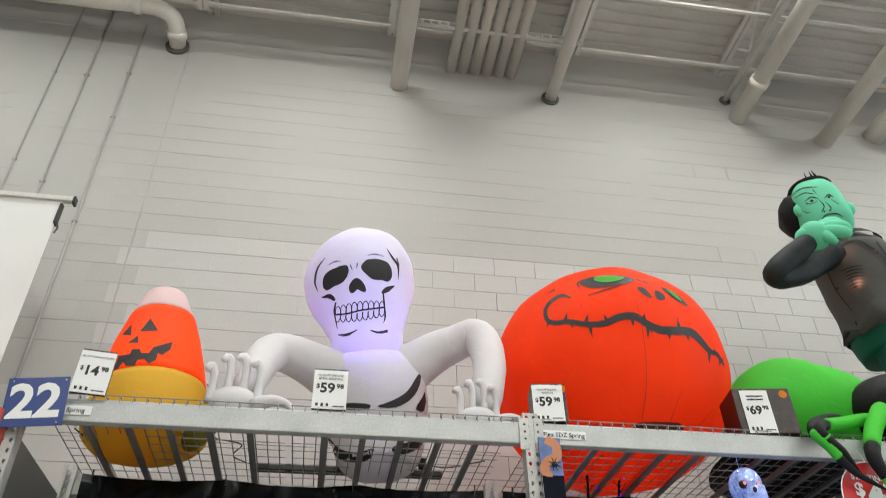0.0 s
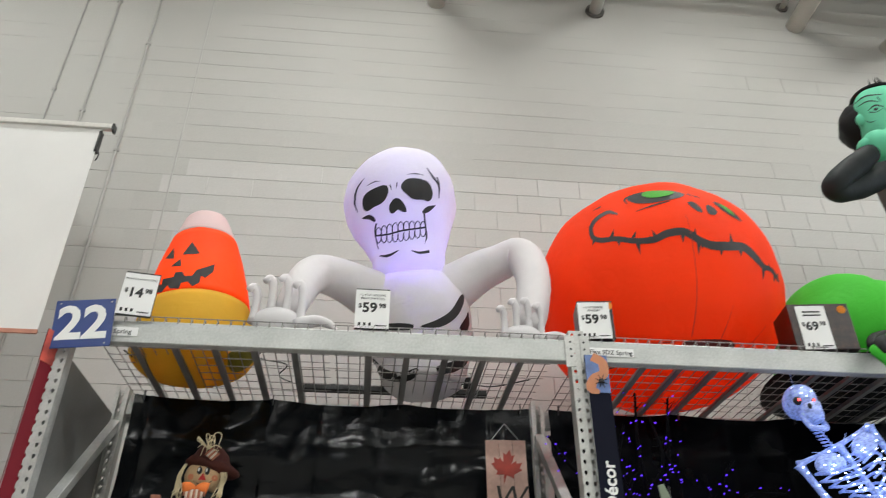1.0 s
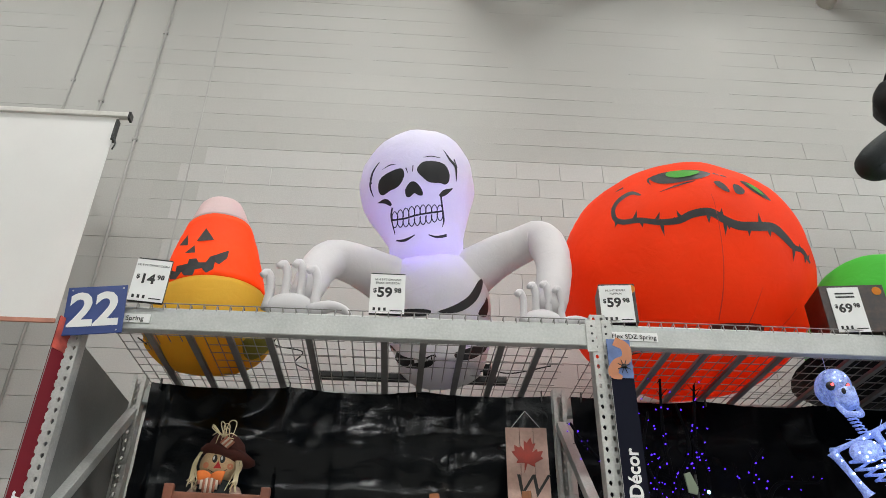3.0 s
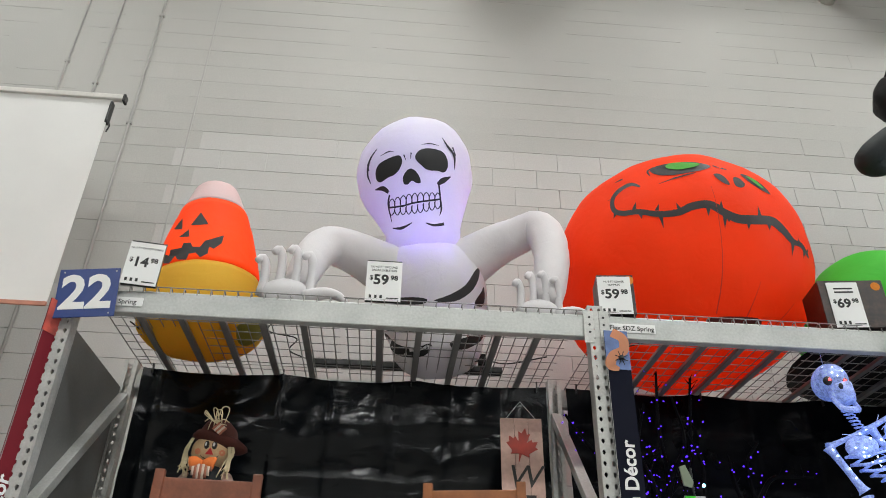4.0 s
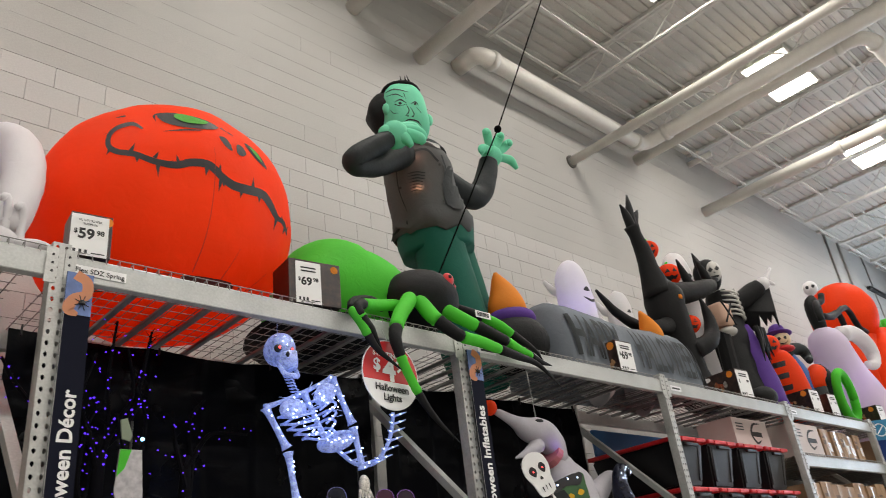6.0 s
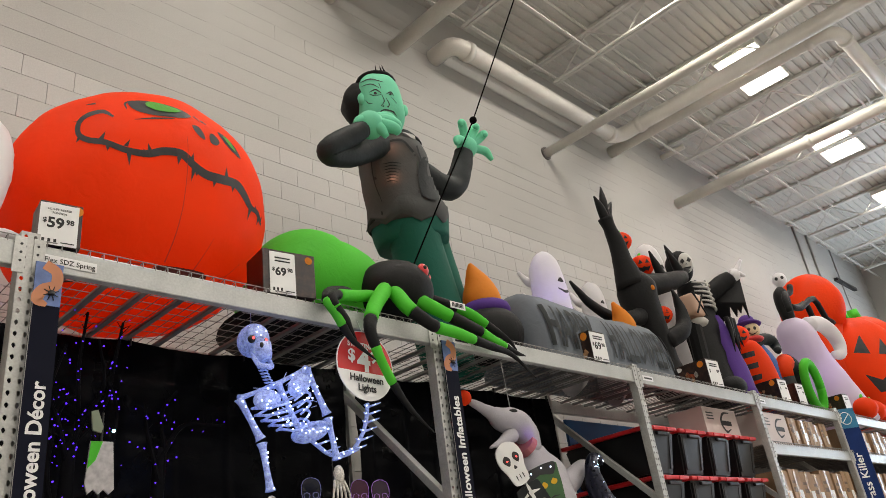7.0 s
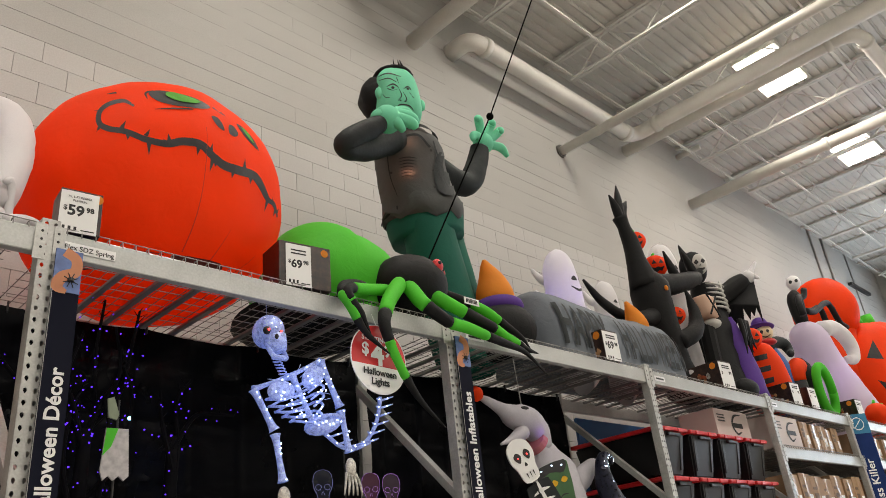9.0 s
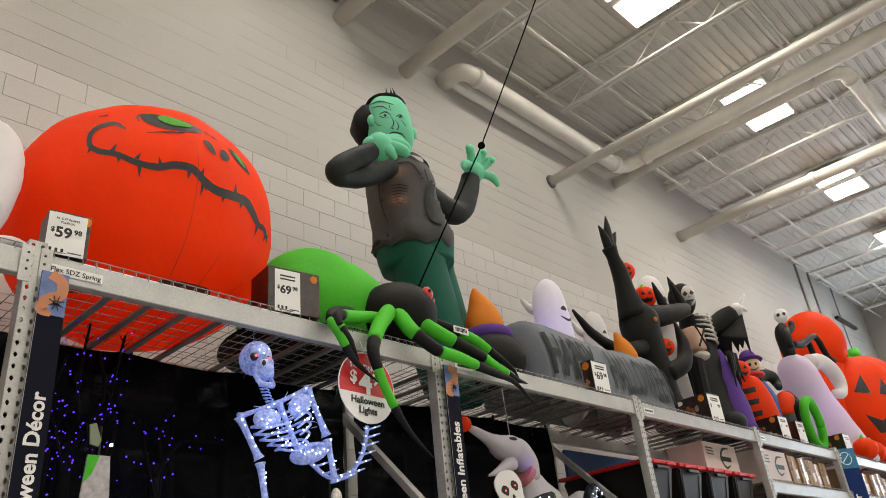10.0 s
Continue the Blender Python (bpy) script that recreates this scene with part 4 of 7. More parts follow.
def tall_monster():
    P = []
    legs = []
    for x, y, tilt in ((5.60, 0.66, 0.0), (5.93, 0.84, 0.0)):
        legs.append(tube(bmesh.new(), [(x + 0.27, y, 3.105, .16), (x + 0.26, y, 3.16, .215), (x + 0.17, y, 3.6, .225), (x + 0.06, y, 4.1, .22), (x + 0.0, y, 4.5, .21)], 20, 4))
    for l in legs:
        P.append(("leg" if l is legs[0] else "other_leg", wrinkled(l, 0.008, 4), BOTTLE_CLOTH))
    hips = tube(bmesh.new(), [(5.72, 0.75, 4.2, .31), (5.70, 0.75, 4.35, .335), (5.68, 0.75, 4.5, .31)], 28, 4, flat=1.0)
    torso = tube(bmesh.new(), [(5.68, 0.75, 4.36, .34), (5.67, 0.74, 4.43, .36), (5.64, 0.74, 4.55, .325), (5.59, 0.74, 4.75, .305), (5.56, 0.73, 4.98, .305), (5.55, 0.72, 5.12, .26), (5.54, 0.70, 5.22, .16)], 28, 4)
    for v in torso.verts:
        if v.co.z < 4.48:
            v.co += Vector((0, 0, 0.035 * math.sin(9 * math.atan2(v.co.y - 0.75, v.co.x - 5.78))))
    P += [("waist", hips, BOTTLE_CLOTH)]
    tt = skin(torso)
    P.append(("jacket", wrinkled(torso, 0.012, 5), SMOKE_CLOTH))
    P.append(("jacket_hem", tube(bmesh.new(), [(5.68, 0.75, 4.36, .335), (5.68, 0.75, 4.40, .352), (5.67, 0.75, 4.46, .345)], 40, 1, caps=False), CHARCOAL_CLOTH))
    # sleeves
    P.append(("sleeve", wrinkled(tube(bmesh.new(), [(5.30, 0.60, 4.99, 0.135), (5.00, 0.52, 4.74, 0.108), (4.74, 0.45, 4.58, 0.090), (4.62, 0.41, 4.54, 0.078), (4.64, 0.38, 4.59, 0.082), (4.77, 0.36, 4.70, 0.083), (4.93, 0.34, 4.83, 0.076)], 16, 5), 0.008, 6), CHARCOAL_CLOTH))
    P.append(("other_sleeve", wrinkled(tube(bmesh.new(), [(5.78, 0.74, 5.02, .13), (6.0, 0.74, 4.95, .125), (6.20, 0.73, 4.92, .12), (6.33, 0.72, 4.97, .115), (6.43, 0.71, 5.14, .11), (6.49, 0.70, 5.32, .10), (6.51, 0.69, 5.40, .095)], 16, 5), 0.008, 6), CHARCOAL_CLOTH))
    fist = []
    clawed(fist, (5.00, 0.32, 4.89), MINT_CLOTH, [[(0.10, -.02, 0.10), (0.2, -.02, 0.13), (0.27, -.02, 0.10)], [(0.10, -.05, 0.06), (0.22, -.06, 0.06), (0.27, -.06, 0.02)], [(0.08, -.07, 0.0), (0.18, -.09, -0.02), (0.22, -.09, -0.05)], [(0.03, -.07, -0.06), (0.08, -.09, -0.13)], [(-0.1, 0, 0.0), (-0.14, 0.02, -0.04)]], 0.078)
    P += [("fist", *q) for q in fist]
    claw = []
    clawed(claw, (6.57, 0.68, 5.48), MINT_CLOTH, [[(-0.10, -.03, 0.02), (-0.19, -.05, -0.01), (-0.22, -.06, -0.08)], [(-0.06, -.04, 0.12), (-0.12, -.08, 0.19), (-0.18, -.1, 0.16)], [(0.05, -.05, 0.14), (0.06, -.1, 0.2), (0.02, -.14, 0.18)], [(0.12, -.05, 0.1), (0.17, -.1, 0.16), (0.15, -.14, 0.12)], [(0.15, -.02, 0.02), (0.25, -.03, 0.02), (0.33, -.03, -0.05)]], 0.072)
    P += [("claw", *q) for q in claw]
    # head: a square block with a flat crown
    bm = bmesh.new()
    ball(bm, (0, 0, 0), 1, 28, 20)
    for v in bm.verts:
        s = lambda a, e: math.copysign(abs(a) ** e, a)
        taper = 1 - 0.12 * v.co.z
        v.co = Vector((s(v.co.x, 0.7) * 0.20 * taper, s(v.co.y, 0.7) * 0.20, s(v.co.z, 0.65) * 0.30))
    placed(bm, pose(5.48, 0.64, 5.48, 0, -4, -25))
    ht = skin(bm)
    P.append(("face", bm, MINT_CLOTH))
    hair = bmesh.new()
    ball(hair, (5.40, 0.76, 5.54), (0.19, 0.20, 0.22), 20, 14, 0.15)
    P.append(("hair", hair, BLACK_CLOTH))
    cap = bmesh.new()
    ball(cap, (5.48, 0.65, 5.745), (0.18, 0.18, 0.045), 18, 10)
    rh = random.Random(3)
    for k in range(26):
        a, q = rh.uniform(0, 6.28), rh.uniform(0.05, 0.17)
        x, y = 5.48 + q * math.cos(a), 0.64 + q * math.sin(a)
        tube(cap, [(x, y, 5.75, .012), (x + rh.uniform(-.03, .03), y + rh.uniform(-.03, .03), 5.75 + rh.uniform(0.06, 0.10), .003)], 4)
    P.append(("hair_tuft", cap, BLACK_CLOTH))
    for x, y in ((5.27, 0.62), (5.68, 0.53)):
        P.append(("ear" if x < 5.5 else "other_ear", ball(bmesh.new(), (x, y, 5.46), (0.04, 0.035, 0.06), 12, 8), MINT_CLOTH))
    fm = facing((5.276, 0.45, 5.255), (-3.72, -3.68, -3.88)) @ pose(0, 0, 0, 0, 0, -6.7)
    A = lambda pts: art(pts, 712, 186, 1 / 212)
    for pts, w in (([(679, 140, .4), (698, 133, 1), (722, 138, .4)], 2.4), ([(683, 146, .4), (700, 142, 1), (714, 148, .4)], 2), ([(697, 157, .3), (708, 152, 1), (719, 158, .4)], 2.6), ([(698, 160), (708, 163, .6), (718, 160, .3)], 1.8),
                   ([(727, 160, .3), (735, 156, 1), (741, 162, .3)], 2.4), ([(719, 160, .4), (724, 172, 1), (718, 181, .6)], 1.8), ([(727, 166, .4), (733, 178, 1), (729, 183, .4)], 1.8), ([(712, 196, .3), (722, 188, 1), (738, 190, 1), (746, 198, .3)], 2.4),
                   ([(702, 190, .3), (698, 200, 1)], 1.6), ([(714, 204, .3), (726, 200, 1), (738, 203, .3)], 1.5), ([(690, 170, .3), (696, 176, 1), (704, 176, .3)], 1.4), ([(737, 165, .3), (746, 176, .8)], 1.4), ([(714, 140), (718, 150, .4)], 1.6)):
        P.append(("face_print", drape(stroke(A(pts), w / 215), ht, fm, 0.004, 0.03), BLACK_INK))
    for q in ((708, 158.5, 3.2), (735, 160, 2.6), (722, 181, 1.8), (731, 182, 1.8)):
        P.append(("face_print", drape(shape(A([(q[0] + q[2] * math.cos(k), q[1] + q[2] * 0.8 * math.sin(k)) for k in (0, 1, 2, 3, 4, 5)])), ht, fm, 0.005, 0.03), BLACK_INK))
    # lapels, buttons and the dark inside of the jacket
    tm = facing((5.289, 0.4, 4.595), (-3.73, -3.62, -3.22)) @ pose(0, 0, 0, 0, 0, -6.7)
    T = lambda pts: art(pts, 735, 300, 1 / 221)
    for pts in ([(768, 300), (778, 270), (800, 285), (806, 340), (800, 350), (776, 340)],):
        P.append(("jacket_lining", drape(shape(T(pts), 2), tt, tm, 0.016, 0.05), CHARCOAL_CLOTH))
    for pts, w in (([(706, 246), (738, 240), (760, 262)], 4), ([(766, 250), (780, 300), (782, 345, .5)], 2.5), ([(684, 262), (690, 310), (705, 352, .5)], 2)):
        P.append(("lapel", drape(stroke(T(pts), w / 215), tt, tm, 0.016, 0.04), CHARCOAL_CLOTH))
    for x, y in ((762, 268), (768, 305), (693, 310), (770, 335)):
        P.append(("button", drape(shape(T([(x + 2.6 * math.cos(k), y + 2.6 * math.sin(k)) for k in (0, 1, 2, 3, 4, 5)])), tt, tm, 0.018, 0.05), BLACK_INK))
    collar = tube(bmesh.new(), [(5.55, 0.70, 5.10, .262), (5.55, 0.70, 5.17, .215)], 20, 1, caps=False)
    P.append(("collar", collar, CHARCOAL_CLOTH))
    for k in range(7):
        P.append(("torn_patch", drape(stroke(T([(706 + k, 284 + 5.5 * k, .3), (722, 281 + 5.5 * k, 1), (738 - k, 283 + 5.5 * k, .3)]), 2.2 / 215), tt, tm, 0.017, 0.04), CHARCOAL_CLOTH))
    for nm, b, _ in P:
        if nm in ("face", "hair", "hair_tuft", "ear", "other_ear", "face_print"):
            bmesh.ops.translate(b, vec=(-0.055, 0, -0.04), verts=b.verts)
        if nm in ("face", "hair", "hair_tuft", "ear", "other_ear", "face_print", "sleeve", "fist"):
            bmesh.ops.translate(b, vec=(-0.045, 0, 0), verts=b.verts)
    parted("inflatable_monster", P, "tall blown-up green-faced monster in a torn grey jacket", "inflatable")
    for z in (4.66, 4.94):
        lamp("inflatable_inner_lamp", "POINT", pose(5.38, 0.56, z), 1.3, (1.0, 0.45, 0.28), 0.015)


tall_monster()



PICTURE_TAN = material("tan_picture_print", (0.36, 0.20, 0.10), 0.45, 0, 0.4, 30)
PICTURE_RUST = material("rust_picture_print", (0.30, 0.06, 0.02), 0.45, 0, 0.4, 30)
PICTURE_GREY = material("grey_picture_print", (0.28, 0.28, 0.26), 0.45, 0, 0.5, 30)


def price_box(x, y, w, h, d, turn, price, cents, lines, card=(0.0, 1.0), art_mat=PRINT_DARK, z=DECK + 0.012, lean=0.0, side_art=False):
    """A product box with a white price card on its front."""
    t = thing("product_box", "printed product box with a white price card on the rack edge", "product box", pose(x, y, z, lean, 0, turn), "price boxes")
    if d > 0.02:
        part("carton", boxed(0, d / 2, h / 2, w, d, h, 0.004), art_mat, t, "dark printed carton")
        seal = tube(bmesh.new(), [(w * 0.38, -0.002, h * 0.86, 0.024), (w * 0.38, 0.002, h * 0.86, 0.024)], 16)
        part("seal", seal, AMBER_CLOTH, t, "round orange seal")
        if side_art:
            left = lambda a, b: pose(-w / 2 - 0.003, d * (1 - a), h * b, 90, 0, -90)
            ring_pts = [(math.cos(k * math.pi / 8), math.sin(k * math.pi / 8)) for k in range(16)]
            part("side_seal", placed(fill([(a * 0.035, b * 0.035) for a, b in ring_pts], 0.002), left(0.84, 0.84)), AMBER_CLOTH, t, "round orange seal")
            part("logo_oval", placed(fill([(a * 0.05, b * 0.024) for a, b in ring_pts], 0.002), left(0.2, 0.86)), CARD_WHITE, t, "white oval mark")
            rp = random.Random(int(x * 100))
            for k in range(11):
                pic = [(a * rp.uniform(0.012, 0.034), b * rp.uniform(0.014, 0.04)) for a, b in ring_pts[::2]]
                part("picture_patch", placed(fill(pic, 0.0015), left(rp.uniform(0.12, 0.85), rp.uniform(0.12, 0.62))), (PICTURE_TAN, PICTURE_RUST, PICTURE_GREY)[k % 3], t)
        part("top_strip", boxed(-w * 0.15, 0.0, h * 0.93, w * 0.4, 0.004, 0.012), CARD_WHITE, t)
    else:
        part("backing", boxed(0, 0.012, h / 2, w, 0.012, h, 0.002), DARK_METAL, t)
    cw = w * (card[1] - card[0])
    cx = w * (card[0] + card[1] - 1) / 2
    c = part("price_card", boxed(cx, -0.005, h * 0.47, cw, 0.003, h * 0.94), CARD_WHITE, t, "white price card")
    f = lambda a, b: pose(cx + a * cw, -0.0075, h * 0.47 + b * h * 0.94, 90, 0, 0)
    for k, line in enumerate(lines):
        lettering("print", line, cw * 0.092, BLACK_INK, f(0, 0.36 - 0.09 * k), c, bold=0.0, squash=0.95)
    if not lines:
        for k in range(2):
            part("print_bar", boxed(cx, -0.0075, h * 0.47 + (0.36 - 0.08 * k) * h * 0.94, cw * 0.6, 0.002, cw * 0.05), BLACK_INK, c)
    lettering("print", "$", cw * 0.2, BLACK_INK, f(-0.36, 0.07), c, bold=0.0008)
    lettering("print", price, cw * 0.44, BLACK_INK, f(-0.08, 0.02), c, bold=0.0022)
    lettering("print", cents, cw * 0.21, BLACK_INK, f(0.29, 0.08), c, bold=0.0012)
    for k in range(3):
        part("print_bar", boxed(cx + (-0.36 + 0.15 * k) * cw, -0.0075, h * 0.47 - 0.4 * h * 0.94, cw * 0.07, 0.002, h * 0.07), BLACK_INK, c)
    part("print_bar", boxed(cx + 0.26 * cw, -0.0075, h * 0.47 - 0.43 * h * 0.94, cw * 0.35, 0.002, h * 0.02), BLACK_INK, c)
    return t


price_box(0.315, -0.03, 0.165, 0.245, 0.0, 0, "14", "98", ["HL 3-FT CANDY CORN"]).matrix_basis = pose(0.30, -0.035, DECK + 0.01, 0, 1.5, 6)
price_box(1.465, 0.0, 0.175, 0.235, 0.0, 0, "59", "98", ["HL 4.5-FT GROUND", "BREAK SKELETON"])
price_box(2.64, 0.0, 0.185, 0.225, 0.15, -7, "59", "98", ["HL 5-FT REAPER", "PUMPKIN"], (0.0, 0.9))
price_box(3.90, 0.0, 0.33, 0.275, 0.22, -8, "69", "98", [], (0.12, 0.6))
price_box(7.04, 0.0, 0.21, 0.27, 0.36, -3, "69", "98", [], side_art=True)
price_box(9.18, 0.0, 0.24, 0.29, 0.42, -4, "", "99", [], side_art=True)
price_box(10.98, 0.0, 0.22, 0.27, 0.42, -4, "", "99", [], side_art=True)
price_box(11.52, 0.0, 0.20, 0.27, 0.20, -4, "", "99", [])
price_box(13.30, 0.02, 0.2, 0.30, 0.5, -4, "", "", [], side_art=True)


def shelf_label(x0, x1, z, text, size, plain=False):
    t = thing("shelf_label", "white printed label strip on the rack beam", "label", group="shelf labels")
    c = part("label_card", boxed((x0 + x1) / 2, -0.005, z, x1 - x0, 0.003, 0.046), CARD_WHITE, t)
    if text:
        lettering("print", text, size, DARK_METAL, pose((x0 + x1) / 2, -0.008, z - 0.002, 90, 0, 0), c, bold=0.0003)
    else:
        part("print_bar", boxed((x0 + x1) / 2, -0.008, z, (x1 - x0) * 0.7, 0.002, 0.014), DARK_METAL, c)


shelf_label(0.16, 0.335, 3.035, "Z Spring", 0.034)
shelf_label(2.575, 2.815, 3.035, "Flex SDZ Spring", 0.034)
for bx in (5.2, 7.65, 10.1, 12.6):
    shelf_label(bx, bx + 0.18, 3.035, "", 0)


# ---- the far decorations on the deck ----
def cauldron():
    t = thing("inflatable_cauldron", "black blown-up cauldron with an orange flame and purple rim", "inflatable")
    x, y = 6.14, 0.44
    part("pot", ball(bmesh.new(), (x, y, 3.35), (0.29, 0.29, 0.24), 24, 14), BLACK_CLOTH, t, "black pot", smooth=True)
    rim = bmesh.new()
    n = 20
    tube(rim, [(x + 0.15 * math.cos(2 * math.pi * k / n), y + 0.15 * math.sin(2 * math.pi * k / n), 3.56, 0.065) for k in range(n + 1)], 10)
    part("rim", rim, PURPLE_CLOTH, t, "purple rim", smooth=True)
    part("flame", tube(bmesh.new(), [(x, y, 3.55, .15), (x - 0.02, y, 3.68, .16), (x - 0.04, y, 3.80, .12), (x - 0.08, y, 3.91, .06), (x - 0.1, y, 3.98, .015)], 16, 4), AMBER_CLOTH, t, "orange flame", smooth=True)


cauldron()


def arch_sign():
    t = thing("inflatable_sign", "grey striped blown-up sign lettered for the holiday", "inflatable")
    x0, x1, y, h = 6.44, 8.60, 0.50, 0.655
    bm = bmesh.new()
    rings = []
    n = 40
    for k in range(n + 1):
        f = k / n
        x = x0 + (x1 - x0) * f
        e = min(1, (min(f, 1 - f) / 0.04 + 0.12)) ** 0.35
        top = h * e * (1.02 + 0.03 * math.sin(f * 9))
        rings.append([bm.verts.new((x, y + math.copysign(abs(math.cos(a)) ** 0.8, math.cos(a)) * 0.40 * e, DECK + 0.012 + max(0, math.sin(a)) ** 0.75 * top)) for a in (math.pi + math.pi * -i / 16 for i in range(17))])
    for p, q in zip(rings, rings[1:]):
        for i in range(16):
            bm.faces.new((p[i], q[i], q[i + 1], p[i + 1]))
    for end in (rings[0], rings[-1]):
        bm.faces.new(end)
    bmesh.ops.recalc_face_normals(bm, faces=bm.faces)
    tree = skin(bm)
    part("sign_body", wrinkled(bm, 0.008, 5), GREY_STONE, t, smooth=True)
    m = facing((7.45, 0.1, 3.40), (0, -1, 0.30))
    for word, cx in (("HAPPY", -0.58), ("HALLOWEEN", 0.52)):
        cu = bpy.data.curves.new("print", "FONT")
        cu.body, cu.size, cu.align_x, cu.align_y, cu.offset, cu.resolution_u = word, 0.30, "CENTER", "CENTER", 0.005, 2
        tmp = bpy.data.objects.new("print", cu)
        me = bpy.data.meshes.new_from_object(tmp)
        bpy.data.objects.remove(tmp)
        me.transform(Matrix.Translation((cx, 0.0, 0)) @ Matrix.Diagonal((0.78 if word == "HAPPY" else 0.60, 1.8, 1, 1)))
        b = bmesh.new()
        b.from_mesh(me)
        bpy.data.meshes.remove(me)
        press(t, "letters", b, tree, m, CHARCOAL_CLOTH, 0.02, 0.06)


arch_sign()


def ghost(at, h, r, lean, glow_on, smile=True):
    t = thing("inflatable_ghost", "white blown-up ghost with a printed face", "inflatable", group="ghosts")
    x, y, z = at
    body = tube(bmesh.new(), [(x, y, z, r * 0.6), (x, y, z + 0.04 * h, r), (x - lean * 0.3, y, z + 0.4 * h, r), (x - lean * 0.8, y, z + h - 2.4 * r, r * 0.98), (x - lean, y, z + h - 1.1 * r, r * 0.86), (x - lean, y, z + h - 0.35 * r, r * 0.56), (x - lean, y, z + h, r * 0.08)], 20, 4)
    tree = skin(body)
    part("ghost_body", wrinkled(body, 0.006, 6), WHITE_CLOTH, t, smooth=True)
    for s, zz in ((-1, 1 - 1.8 * r / h), (-1, 1 - 3.1 * r / h)):
        part("arm", tube(bmesh.new(), [(x + s * r * 0.5, y + r * 0.5, z + zz * h, .05), (x + s * r * 0.85, y + r * 0.95, z + (zz + 0.03) * h, .042), (x + s * r * 1.1, y + r * 1.3, z + (zz + 0.12) * h, .018)], 10, 3), WHITE_CLOTH, t, smooth=True)
    m = facing((x - lean * 0.8 + 0.35 * r, y, z + h - 2.2 * r), (-0.45, -0.85, -0.2))
    for q in ([(-0.04, 0.06), (0.0, 0.12), (0.03, 0.05)], [(0.06, 0.06), (0.10, 0.12), (0.13, 0.05)]):
        press(t, "eye", shape([(a * r * 6, b * r * 4) for a, b in q], 3), tree, m, BLACK_INK, 0.004, 0.03)
    if smile:
        press(t, "mouth", stroke([(-0.3 * r, -0.15 * r, .3), (0.2 * r, -0.35 * r, 1), (0.7 * r, -0.1 * r, .4)], 0.16 * r), tree, m, BLACK_INK, 0.004, 0.03)
    if glow_on:
        lamp("inflatable_inner_lamp", "POINT", pose(x - 0.04, y - 0.02, z + 0.62 * h), 1.3, (0.3, 0.2, 1.0), 0.04)
    return t


ghost((7.37, 0.56, DECK + 0.012), 1.33, 0.175, 0.07, True)
ghost((8.34, 0.72, DECK + 0.012), 1.28, 0.135, 0.02, False, False)


def jack(x, y, z, r, face=True):
    """A small ribbed pumpkin with a stalk and a cut face."""
    t = thing("inflatable_pumpkin_small", "small orange blown-up pumpkin with a black face", "inflatable", group="small pumpkins")
    bm = bmesh.new()
    ball(bm, (x, y, z), (r, r, r * 0.9), 30, 16)
    for v in bm.verts:
        a = math.atan2(v.co.y - y, v.co.x - x)
        k = 1 - 0.05 * abs(math.cos(4 * a)) ** 4
        v.co.x, v.co.y = x + (v.co.x - x) * k, y + (v.co.y - y) * k
    tree = skin(bm)
    part("pumpkin_body", bm, ORANGE_CLOTH, t, smooth=True)
    part("stalk", tube(bmesh.new(), [(x, y, z + r * 0.85, r * .16), (x + r * .05, y, z + r * 1.05, r * .12), (x + r * 0.18, y, z + r * 1.15, r * .1)], 8, 2), LIME_CLOTH, t, "green stalk", smooth=True)
    if face:
        m = facing((x, y, z), (-0.75, -0.65, -0.25))
        for q in ([(-0.45, 0.1), (-0.25, 0.45), (-0.08, 0.12)], [(0.1, 0.12), (0.28, 0.45), (0.48, 0.1)], [(-0.55, -0.1), (-0.2, -0.22), (0.0, -0.12), (0.2, -0.22), (0.55, -0.1), (0.3, -0.5), (0.1, -0.42), (-0.1, -0.55), (-0.3, -0.45)]):
            press(t, "cut_face", shape([(a * r, b * r) for a, b in q]), tree, m, BLACK_INK, 0.004, 0.05)
    return t


